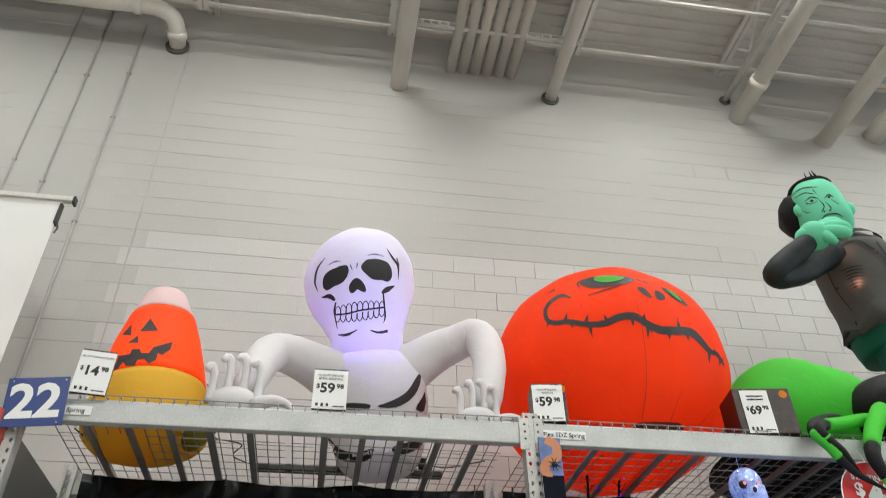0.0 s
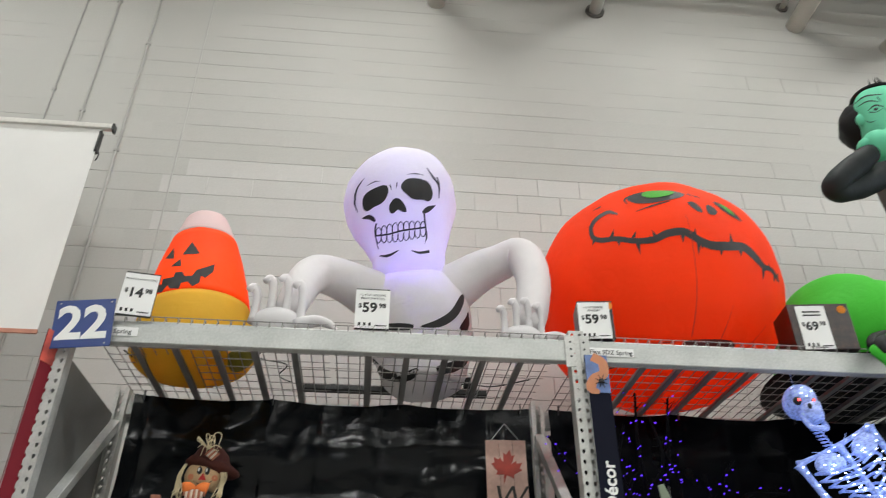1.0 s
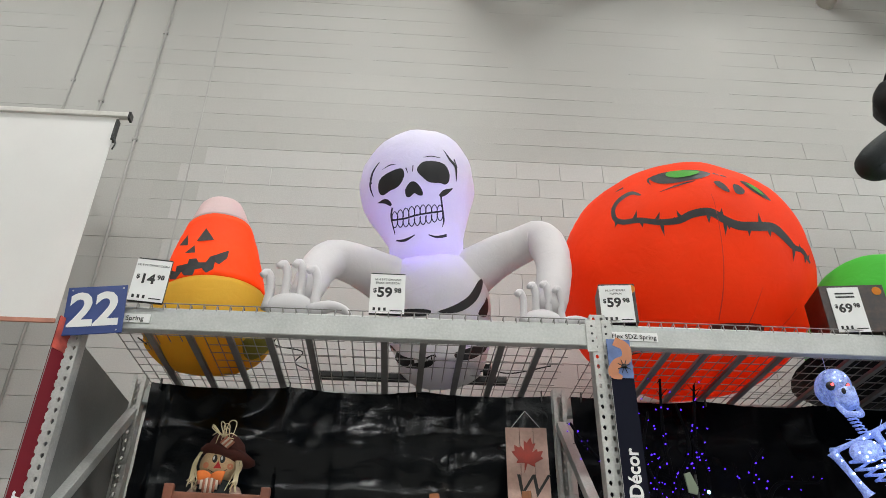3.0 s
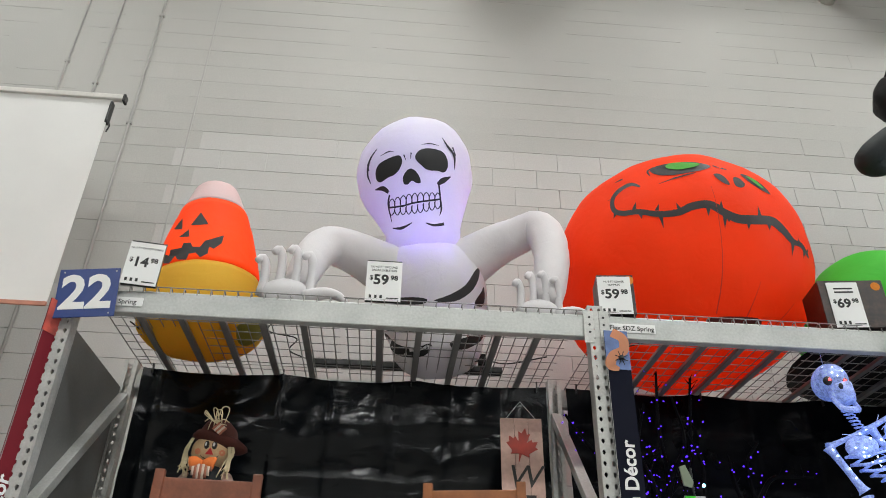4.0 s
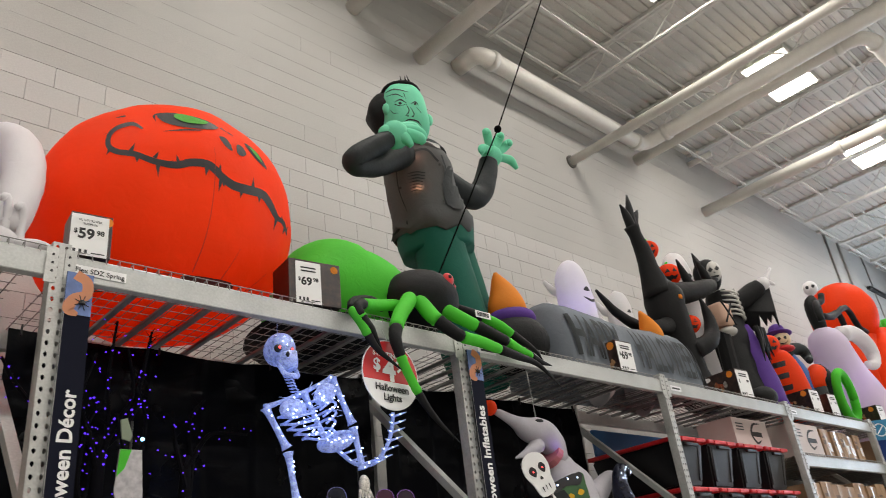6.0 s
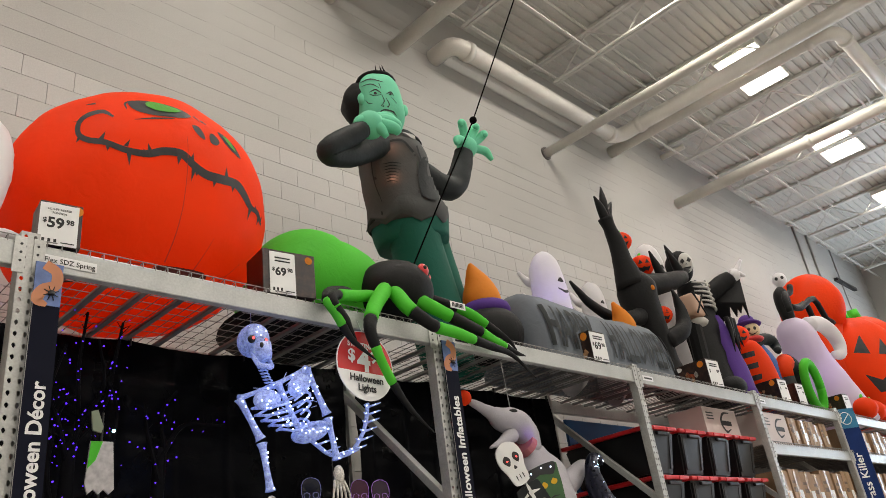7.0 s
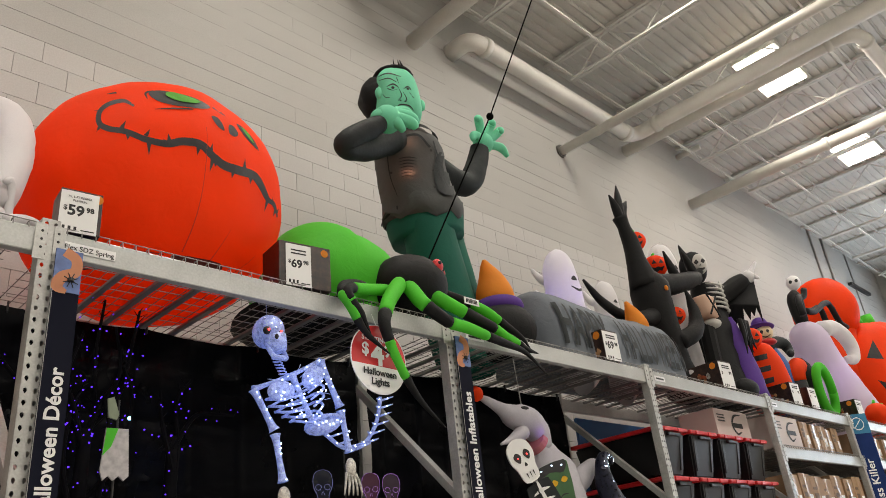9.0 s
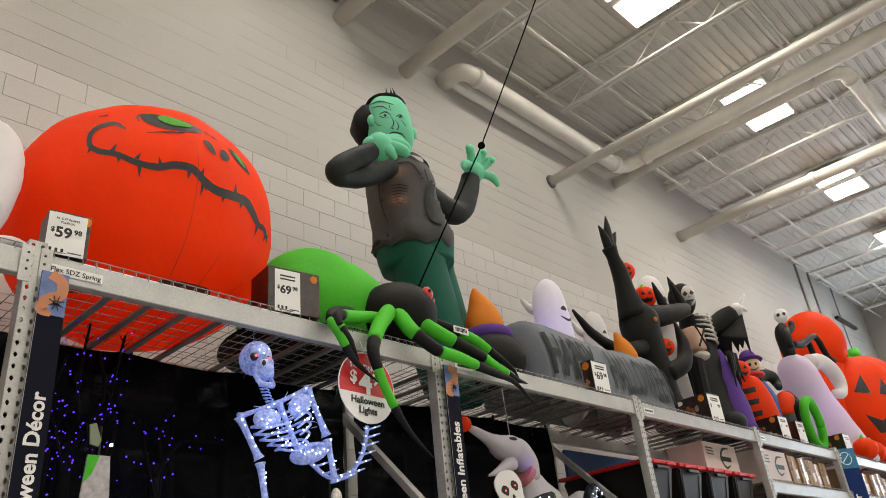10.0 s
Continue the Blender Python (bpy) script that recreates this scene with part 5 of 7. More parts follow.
def haunted_tree():
    t = thing("inflatable_tree", "black blown-up haunted tree with raised branch arms", "inflatable")
    y = 0.5
    trunk = tube(bmesh.new(), [(9.22, y, 3.11, .17), (9.22, y, 3.2, .215), (9.15, y, 3.5, .165), (9.03, y, 3.9, .185), (8.94, y, 4.2, .215), (8.93, y, 4.42, .20), (8.93, y, 4.54, .10)], 20, 4)
    part("trunk", wrinkled(trunk, 0.015, 4), BLACK_CLOTH, t, smooth=True)

    def branch(rows):
        return part("branch", wrinkled(tube(bmesh.new(), rows, 14, 4), 0.01, 5), BLACK_CLOTH, t, smooth=True)

    def twig(parent, rows):
        part("twig", tube(bmesh.new(), rows, 10, 3), BLACK_CLOTH, parent, smooth=True)
    b = branch([(8.84, y, 4.36, .17), (8.79, y, 4.62, .125), (8.74, y, 4.88, .095), (8.67, y, 5.05, .075), (8.63, y, 5.17, .09)])
    for tip in ((8.49, 5.42), (8.70, 5.61), (8.86, 5.45)):
        twig(b, [(8.64, y, 5.12, .06), ((8.65 + tip[0]) / 2, y, (5.2 + tip[1]) / 2, .045), (tip[0], y, tip[1], .008)])
    branch([(8.90, y, 4.02, .11), (8.58, y - 0.04, 3.93, .075), (8.25, y, 3.90, .06), (7.88, y, 3.99, .045), (7.61, y, 4.17, .012)])
    b = branch([(8.98, y, 4.40, .14), (9.30, y - 0.06, 4.46, .13), (9.62, y - 0.1, 4.55, .115), (9.98, y - 0.1, 4.68, .085)])
    twig(b, [(9.46, 0.4, 4.55, .06), (9.37, 0.4, 4.70, .045), (9.28, 0.4, 4.87, .01)])
    twig(b, [(9.98, 0.4, 4.68, .06), (9.88, 0.4, 4.84, .05), (9.76, 0.4, 5.0, .01)])
    twig(b, [(9.96, 0.4, 4.68, .06), (10.05, 0.38, 4.76, .05), (10.16, 0.36, 4.80, .01)])
    branch([(9.10, y - 0.1, 3.72, .11), (9.30, y - 0.2, 3.82, .10), (9.44, y - 0.2, 3.95, .085), (9.47, y - 0.2, 4.15, .06), (9.38, y - 0.2, 4.36, .015)])
    part("knot_light", ball(bmesh.new(), (8.90, y - 0.215, 4.28), (0.03, 0.02, 0.03), 8, 6), AMBER_CLOTH, t)
    return t


haunted_tree()
flame_tip = thing("inflatable_flame", "amber blown-up flame beside the tree", "inflatable")
part("flame", tube(bmesh.new(), [(8.25, 0.36, 3.62, .09), (8.22, 0.36, 3.74, .115), (8.17, 0.36, 3.86, .08), (8.09, 0.36, 3.98, .015)], 16, 4), AMBER_CLOTH, flame_tip, smooth=True)
part("stand", tube(bmesh.new(), [(8.36, 0.42, 3.112, .08), (8.25, 0.37, 3.64, .07)], 12), BLACK_CLOTH, flame_tip, smooth=True)
jack(9.12, 0.64, 5.05, 0.13)
jack(9.48, 0.64, 4.81, 0.15)
jack(9.27, 0.44, 4.07, 0.115)
post = thing("inflatable_post", "black post that carries small pumpkins", "inflatable")
part("pole", rod(bmesh.new(), (9.38, 0.68, 3.11), (9.25, 0.68, 4.95), 0.03, 8), BLACK_CLOTH, post)
ghost((9.90, 0.72, DECK + 0.012), 2.12, 0.185, 0.06, False, False)
lantern = thing("inflatable_lantern", "peach blown-up lantern with dark bars", "inflatable")
part("lantern_body", boxed(9.76, 0.30, 4.21, 0.25, 0.22, 0.27, 0.045), material("peach_cloth", (0.62, 0.42, 0.31), 0.6, 0, 0.05, 3, through_light=0.3), lantern, smooth=True)
for a, b in (((-0.12, -0.13), (0.12, 0.13)), ((-0.12, 0.13), (0.12, -0.13))):
    part("bar", rod(bmesh.new(), (9.76 + a[0], 0.185, 4.21 + a[1]), (9.76 + b[0], 0.185, 4.21 + b[1]), 0.011, 6), BLACK_CLOTH, lantern)
part("base", ball(bmesh.new(), (9.82, 0.28, 4.02), (0.13, 0.10, 0.055), 14, 8), material("pale_stone_cloth", (0.45, 0.43, 0.40), 0.6), lantern, smooth=True)
part("stem", rod(bmesh.new(), (9.80, 0.38, 3.11), (9.78, 0.34, 4.02), 0.09, 10), BLACK_CLOTH, lantern)


def reaper():
    P = []
    x, y = 10.34, 0.52
    P.append(("robe", wrinkled(tube(bmesh.new(), [(x - 0.12, y, 3.11, .27), (x - 0.12, y, 3.2, .33), (x - 0.08, y, 3.7, .27), (x, y, 4.2, .235), (x + 0.02, y, 4.5, .21), (x - 0.04, y, 4.70, .13)], 22, 4), 0.03, 4), BLACK_CLOTH))
    P.append(("purple_panel", wrinkled(tube(bmesh.new(), [(x - 0.02, y - 0.30, 3.12, .17), (x + 0.0, y - 0.27, 3.6, .13), (x + 0.05, y - 0.22, 4.0, .09), (x + 0.04, y - 0.2, 4.2, .05)], 16, 4), 0.012, 6), PURPLE_CLOTH))
    rr = random.Random(5)
    for k in range(9):
        a = (x + 0.02 + rr.uniform(-.12, .12), y - 0.36 + rr.uniform(-.02, .04), 4.12)
        P.append(("tatter", tube(bmesh.new(), [(*a, .03), (a[0] + rr.uniform(-.05, .05), a[1], 3.95, .028), (a[0] + rr.uniform(-.08, .08), a[1] - 0.01, rr.uniform(3.62, 3.85), .004)], 6, 2), BLACK_CLOTH))
    P.append(("hood", wrinkled(ball(bmesh.new(), (x - 0.14, y - 0.02, 4.90), (0.16, 0.18, 0.21), 18, 12), 0.02, 5), BLACK_CLOTH))
    for dx, dz in ((-0.16, 0.14), (0.13, 0.10)):
        P.append(("hood_horn", tube(bmesh.new(), [(x - 0.14 + dx * 0.5, y, 4.98, .07), (x - 0.14 + dx, y, 5.04 + dz * 0.4, .035), (x - 0.14 + dx * 1.3, y, 5.04 + dz, .006)], 8, 2), BLACK_CLOTH))
    face = ball(bmesh.new(), (x - 0.20, y - 0.14, 4.90), (0.095, 0.09, 0.135), 16, 12)
    ft = skin(face)
    P.append(("bone_face", face, material("bone_print_cloth", (0.44, 0.43, 0.40), 0.6, 0, 0.08, 6)))
    fm = facing((x - 0.2, y - 0.14, 4.90), (-0.85, -0.45, -0.25))
    for q in ([(-0.065, 0.02), (-0.03, 0.06), (-0.008, 0.015), (-0.04, -0.01)], [(0.012, 0.015), (0.04, 0.06), (0.07, 0.02), (0.04, -0.01)], [(-0.01, -0.03), (0.0, -0.008), (0.012, -0.03)], [(-0.05, -0.06), (0.05, -0.06), (0.035, -0.085), (-0.035, -0.085)]):
        P.append(("face_print", drape(shape(q), ft, fm, 0.004, 0.02), BLACK_INK))
    P.append(("sleeve", wrinkled(tube(bmesh.new(), [(x + 0.02, y - 0.02, 4.46, .13), (x + 0.13, y - 0.2, 4.54, .115), (x + 0.27, y - 0.37, 4.65, .11), (x + 0.32, y - 0.42, 4.69, .10)], 16, 3), 0.016, 5), BLACK_CLOTH))
    low = []
    for k in range(16):
        f = k / 15
        low.append((0.62 - 0.50 * f + rr.uniform(-.02, .02), 0.20 - 0.28 * f - (0.46 if k % 2 else 0.30) * (1 - 0.2 * f) + rr.uniform(-.06, .06)))
    P.append(("rag", placed(fill([(0.06, -0.02), (0.62, 0.22)] + low, 0.03), pose(x + 0.03, y - 0.02, 4.48, 0, 0, -52) @ pose(0, 0, 0, 90, 0, 0)), BLACK_CLOTH))
    hand_bits = []
    clawed(hand_bits, (x + 0.38, y - 0.46, 4.73), WHITE_CLOTH, [[(0.06, -0.03, 0.03), (0.14, -0.05, 0.02)], [(0.05, -0.04, 0.08), (0.12, -0.1, 0.2)], [(0.03, -0.06, 0.0), (0.09, -0.1, -0.03)]], 0.058)
    P += [("bone_palm", *q) for q in hand_bits]
    for k in range(6):
        z = 4.62 - 0.06 * k
        P.append(("rib", tube(bmesh.new(), [(x - 0.20, y - 0.15, z + 0.015, .008), (x - 0.09, y - 0.235, z, .015), (x + 0.06, y - 0.245, z - 0.02, .015), (x + 0.17, y - 0.18, z - 0.03, .008)], 6, 3), bpy.data.materials["bone_print_cloth"]))
    P.append(("breastbone", rod(bmesh.new(), (x - 0.03, y - 0.25, 4.66), (x + 0.0, y - 0.255, 4.26), 0.014, 6), bpy.data.materials["bone_print_cloth"]))
    P.append(("boot", ball(bmesh.new(), (x - 0.36, y - 0.36, 3.235), (0.22, 0.12, 0.115), 14, 9), BLACK_CLOTH))
    parted("inflatable_reaper", P, "blown-up hooded bones figure in ragged black and purple", "inflatable")


reaper()


def ribbed_pumpkin_man():
    t = thing("inflatable_pumpkin_stack", "orange blown-up pumpkin body with black rib bars", "inflatable")
    x, y = 11.22, 0.38
    body = tube(bmesh.new(), [(x + 0.12, y, 3.11, .17), (x + 0.11, y, 3.18, .25), (x + 0.05, y, 3.45, .265), (x, y, 3.75, .235), (x - 0.06, y, 3.95, .16), (x - 0.08, y, 4.0, .05)], 20, 4)
    tree = skin(body)
    part("pumpkin_body", body, ORANGE_CLOTH, t, smooth=True)
    m = facing((x, y, 3.6), (-0.85, -0.45, -0.25))
    for k in range(4):
        press(t, "rib_bar", shape([(-0.21, 0.25 - 0.145 * k), (0.06, 0.27 - 0.145 * k), (0.05, 0.205 - 0.145 * k), (-0.20, 0.185 - 0.145 * k)]), tree, m, BLACK_INK, 0.006, 0.06)
    return t


ribbed_pumpkin_man()
jack(11.02, 0.36, 4.06, 0.145)


def hat_scarecrow():
    x, y = 11.84, 0.52
    denim = material("denim_cloth", (0.03, 0.10, 0.30), 0.6, 0, 0.1, 4)
    straw = material("straw_cloth", (0.62, 0.50, 0.32), 0.7)
    face = ball(bmesh.new(), (x, y - 0.05, 4.30), (0.115, 0.115, 0.115), 16, 12)
    ft = skin(face)
    P = [("torso", tube(bmesh.new(), [(x + 0.30, y, 3.11, .15), (x + 0.28, y, 3.5, .17), (x + 0.22, y, 3.85, .17), (x + 0.10, y, 4.08, .11)], 14, 3), denim),
         ("sleeve", tube(bmesh.new(), [(x + 0.02, y, 4.06, .08), (x + 0.25, y - 0.05, 4.20, .085), (x + 0.46, y - 0.1, 4.20, .08), (x + 0.48, y - 0.14, 4.08, .06), (x + 0.32, y - 0.2, 4.0, .045)], 12, 3), CHARCOAL_CLOTH),
         ("scarf", ball(bmesh.new(), (x + 0.03, y - 0.04, 4.17), (0.14, 0.13, 0.05), 12, 8), SIGN_RED),
         ("face", face, straw),
         ("hat_brim", placed(ball(bmesh.new(), (0, 0, 0), (0.175, 0.175, 0.03), 18, 8), pose(x, y - 0.03, 4.385, 0, 8, 0)), PURPLE_CLOTH),
         ("hat_crown", ball(bmesh.new(), (x - 0.01, y - 0.02, 4.43), (0.11, 0.11, 0.10), 14, 10), PURPLE_CLOTH)]
    fm = facing((x, y - 0.05, 4.30), (-0.85, -0.45, -0.25))
    for dx in (-0.04, 0.035):
        P.append(("face_print", drape(shape([(dx + 0.02 * math.cos(k), 0.02 + 0.025 * math.sin(k)) for k in range(6)]), ft, fm, 0.004, 0.03), BLACK_INK))
    P.append(("face_print", drape(stroke([(-0.06, -0.03, .5), (0.0, -0.055, 1), (0.06, -0.03, .5)], 0.014), ft, fm, 0.004, 0.03), BLACK_INK))
    parted("inflatable_scarecrow", P, "blown-up scarecrow in a purple hat and blue overalls", "inflatable")


hat_scarecrow()


def ring(x, y, z, r, thick, mat, name, label):
    t = thing(name, label, "inflatable")
    bm = bmesh.new()
    n = 28
    tube(bm, [(x + 0.10 + r * 0.85 * math.cos(2 * math.pi * k / n) - 0.55 * r * math.sin(2 * math.pi * k / n), y - 0.06 * math.sin(2 * math.pi * k / n), z + r * math.sin(2 * math.pi * k / n), thick) for k in range(n + 1)], 12)
    part("ring_body", bm, mat, t, smooth=True)
    return t


ring(12.50, 0.16, 3.50, 0.30, 0.06, LIME_CLOTH, "inflatable_ring", "lime green blown-up ring on the rack edge")
arch = thing("inflatable_arch", "orange and black blown-up arch on the deck", "inflatable")
part("arch_band", tube(bmesh.new(), [(12.18, 0.34, 3.62, .11), (12.19, 0.34, 3.76, .125), (12.34, 0.34, 3.86, .125)], 14, 3), ORANGE_CLOTH, arch, "orange end", smooth=True)
part("arch_foot", tube(bmesh.new(), [(12.34, 0.34, 3.86, .125), (12.52, 0.34, 3.80, .125), (12.62, 0.34, 3.55, .12), (12.64, 0.34, 3.12, .12)], 14, 3), CHARCOAL_CLOTH, arch, "dark end", smooth=True)
part("arch_leg", tube(bmesh.new(), [(12.18, 0.34, 3.64, .11), (12.20, 0.34, 3.12, .12)], 14, 1), CHARCOAL_CLOTH, arch, smooth=True)


def white_gown():
    t = thing("inflatable_gown_ghost", "tall white blown-up ghost with a looped sleeve", "inflatable")
    y = 0.5
    body = tube(bmesh.new(), [(14.45, y, 3.11, .50), (14.42, y, 3.2, .53), (14.17, y, 3.7, .40), (13.87, y, 4.15, .32), (13.68, y, 4.5, .285), (13.64, y, 4.70, .20), (13.64, y, 4.78, .04)], 24, 4)
    part("gown", wrinkled(body, 0.015, 3), material("lilac_white_cloth", (0.66, 0.58, 0.68), 0.6, 0, 0.04, 2, through_light=0.3), t, smooth=True)
    part("sleeve", wrinkled(tube(bmesh.new(), [(13.8, 0.32, 4.64, .13), (14.15, 0.26, 4.70, .12), (14.46, 0.22, 4.60, .115), (14.60, 0.20, 4.40, .105), (14.48, 0.2, 4.22, .085), (14.22, 0.22, 4.18, .06)], 16, 4), 0.008, 4), WHITE_CLOTH, t, smooth=True)
    lamp("inflatable_inner_lamp", "POINT", pose(14.0, y, 3.95), 5.0, (0.62, 0.42, 1.0), 0.08)


white_gown()


def slim_figure():
    P = [("torso", tube(bmesh.new(), [(13.62, 0.5, 4.72, .09), (13.58, 0.5, 4.95, .115), (13.60, 0.5, 5.18, .115), (13.66, 0.5, 5.30, .05)], 14, 3), BLACK_CLOTH)]
    head = ball(bmesh.new(), (13.72, 0.48, 5.46), (0.115, 0.11, 0.12), 16, 12)
    ht = skin(head)
    P.append(("head", head, WHITE_CLOTH))
    fm = facing((13.72, 0.48, 5.46), (-0.9, -0.3, -0.25))
    for dx in (-0.04, 0.045):
        P.append(("face_print", drape(shape([(dx + 0.026 * math.cos(k), 0.02 + 0.03 * math.sin(k)) for k in range(6)]), ht, fm, 0.004, 0.03), BLACK_INK))
    for nm, q in (("leg", [(13.7, 0.45, 4.98), (14.1, 0.42, 5.02), (14.82, 0.4, 5.31), (15.15, 0.4, 5.02), (15.45, 0.4, 4.98)]), ("other_leg", [(13.72, 0.5, 4.98), (14.2, 0.48, 5.08), (14.55, 0.46, 5.18), (14.66, 0.46, 4.92)]),
                  ("arm", [(13.55, 0.42, 5.16), (13.36, 0.38, 5.02), (13.32, 0.36, 4.80)]), ("other_arm", [(13.68, 0.5, 5.2), (13.92, 0.46, 5.26), (14.02, 0.45, 5.40)])):
        P.append((nm, tube(bmesh.new(), [(*w, .05) for w in q], 8, 3), BLACK_CLOTH))
    parted("inflatable_slim_figure", P, "slim black blown-up figure with a plain white head", "inflatable")


slim_figure()
big = thing("inflatable_orange_ball", "big round orange blown-up pumpkin behind the ghost", "inflatable")
part("pumpkin_body", wrinkled(ball(bmesh.new(), (15.95, 0.8, 5.48), (0.56, 0.56, 0.64), 28, 18), 0.01, 2), ORANGE_CLOTH, big, smooth=True)
part("support", tube(bmesh.new(), [(15.95, 0.85, 3.11, .45), (15.95, 0.8, 5.1, .40)], 18), ORANGE_CLOTH, big, smooth=True)


def giant(x, y, z, r, rz):
    t = thing("inflatable_giant_pumpkin", "giant orange blown-up pumpkin with a carved face", "inflatable", group="giant pumpkins")
    bm = ball(bmesh.new(), (x, y, z), (r, r * 0.85, rz), 40, 22)
    for v in bm.verts:
        a = math.atan2(v.co.y - y, v.co.x - x)
        k = 1 - 0.05 * abs(math.cos(4 * a)) ** 4
        v.co.x, v.co.y = x + (v.co.x - x) * k, y + (v.co.y - y) * k
    tree = skin(bm)
    part("pumpkin_body", bm, ORANGE_CLOTH, t, smooth=True)
    part("stalk", tube(bmesh.new(), [(x - 0.1, y, z + rz * 0.94, .14), (x - 0.15, y, z + rz * 1.12, .1)], 10), LIME_CLOTH, t, "green stalk", smooth=True)
    m = facing((x, y, z), (-0.93, -0.3, -0.15))
    for q in ([(-0.1, 0.35), (0.1, 0.62), (0.16, 0.28)], [(0.3, 0.25), (0.42, 0.5), (0.52, 0.2)], [(-0.05, -0.02), (0.2, -0.16), (0.45, -0.02), (0.35, -0.34), (0.1, -0.34)]):
        press(t, "cut_face", shape([(a * r, b * rz) for a, b in q]), tree, m, BLACK_INK, 0.006, 0.1)


giant(16.55, 0.5, 4.20, 0.92, 1.05)
giant(18.9, 0.85, 4.46, 1.0, 1.345)
for px_, py_, r in ((14.12, 0.04, 0.18), (14.56, 0.06, 0.18), (14.95, 0.05, 0.16)):
    jack(px_, py_, DECK + 0.012 + r * 0.9, r, False)


# ---- below the deck ----
def plastic_sheet(x0, x1, z0, z1, seed, m=None):
    """Black sheeting pinned along its top, with packing folds and crumples."""
    bm = bmesh.new()
    nx, nz = int((x1 - x0) * 46), int((z1 - z0) * 40)
    rs = random.Random(seed)
    folds = [x0 + 0.12 + 0.335 * k + rs.uniform(-.02, .02) for k in range(int((x1 - x0) / 0.335) + 1)]
    rows = []
    for j in range(nz + 1):
        f = j / nz
        row = []
        for i in range(nx + 1):
            x = x0 + (x1 - x0) * i / nx
            sag = 0.028 * abs(math.sin((x - x0) * math.pi / 0.8)) * (1 - f * 0.2)
            z = z1 - sag * max(0, 1 - f * 2.5) - (z1 - z0) * f
            y = 0.02 * noise.noise(Vector((x * 1.6, seed, z * 0.9))) + 0.010 * noise.noise(Vector((x * 2.2 + z, seed + 9, z * 6)))
            y += 0.02 * noise.noise(Vector((x * 5 - z * 2, seed + 3, z * 3.5))) * max(0.25, 1 - f * 1.3)
            y -= sum(0.011 * math.exp(-((x - c) / 0.016) ** 2) for c in folds) + sum(0.007 * math.exp(-((z - c) / 0.014) ** 2) for c in (2.82, 2.49, 2.16, 1.83))
            y += 0.03 * noise.noise(Vector(((x - x0) * 3.0 + (z1 - z) * 1.6, seed + 21, (x - x0) * 0.6))) * math.exp(-(x - x0) * 2.2)
            y += 0.005 * noise.noise(Vector((x * 9, seed, z * 22))) * max(0, noise.noise(Vector((x * 1.7, seed + 5, z * 1.5))) + 0.35)
            row.append(bm.verts.new((x, DEPTH - 0.105 + y, z)))
        rows.append(row)
    for a, b in zip(rows, rows[1:]):
        for i in range(nx):
            bm.faces.new((a[i], b[i], b[i + 1], a[i + 1]))
    t = thing("plastic_sheet", "creased black plastic sheet hung behind the rack", "plastic sheet", m, "plastic sheets")
    part("sheet", bm, PLASTIC if seed in (1, 4) else PLASTIC_DULL, t, smooth=True)
    for k in range(4):
        x = x0 + 0.06 + (x1 - x0 - 0.12) * k / 3
        part("zip_tie", boxed(x, DEPTH - 0.12, z1 - 0.012, 0.006, 0.02, 0.06), DARK_METAL, t)


plastic_sheet(0.09, 2.46, 1.27, 3.088, 1)
plastic_sheet(2.58, 4.99, 1.27, 3.086, 2)
plastic_sheet(5.10, 7.50, 1.27, 3.086, 3)


def tag22():
    t = thing("aisle_sign", "blue square aisle number sign on the rack corner", "sign", pose(0.085, -0.045, 3.05, 0, -6, 0))
    part("plate", boxed(0, 0, 0, 0.275, 0.004, 0.255, 0.003), SIGN_BLUE, t)
    lettering("number", "22", 0.245, CARD_WHITE, pose(-0.003, -0.004, -0.006, 90, 0, 0), t, bold=0.007, label="white numerals", squash=0.96)
    for x, z in ((-0.115, 0.11), (0.12, 0.11), (0.11, -0.112)):
        part("screw", tube(bmesh.new(), [(x, -0.005, z, .004), (x, 0.0, z, .004)], 8), GALV, t)
    part("bracket", boxed(-0.05, 0.02, 0, 0.03, 0.035, 0.2), POST_GREY, t)


tag22()


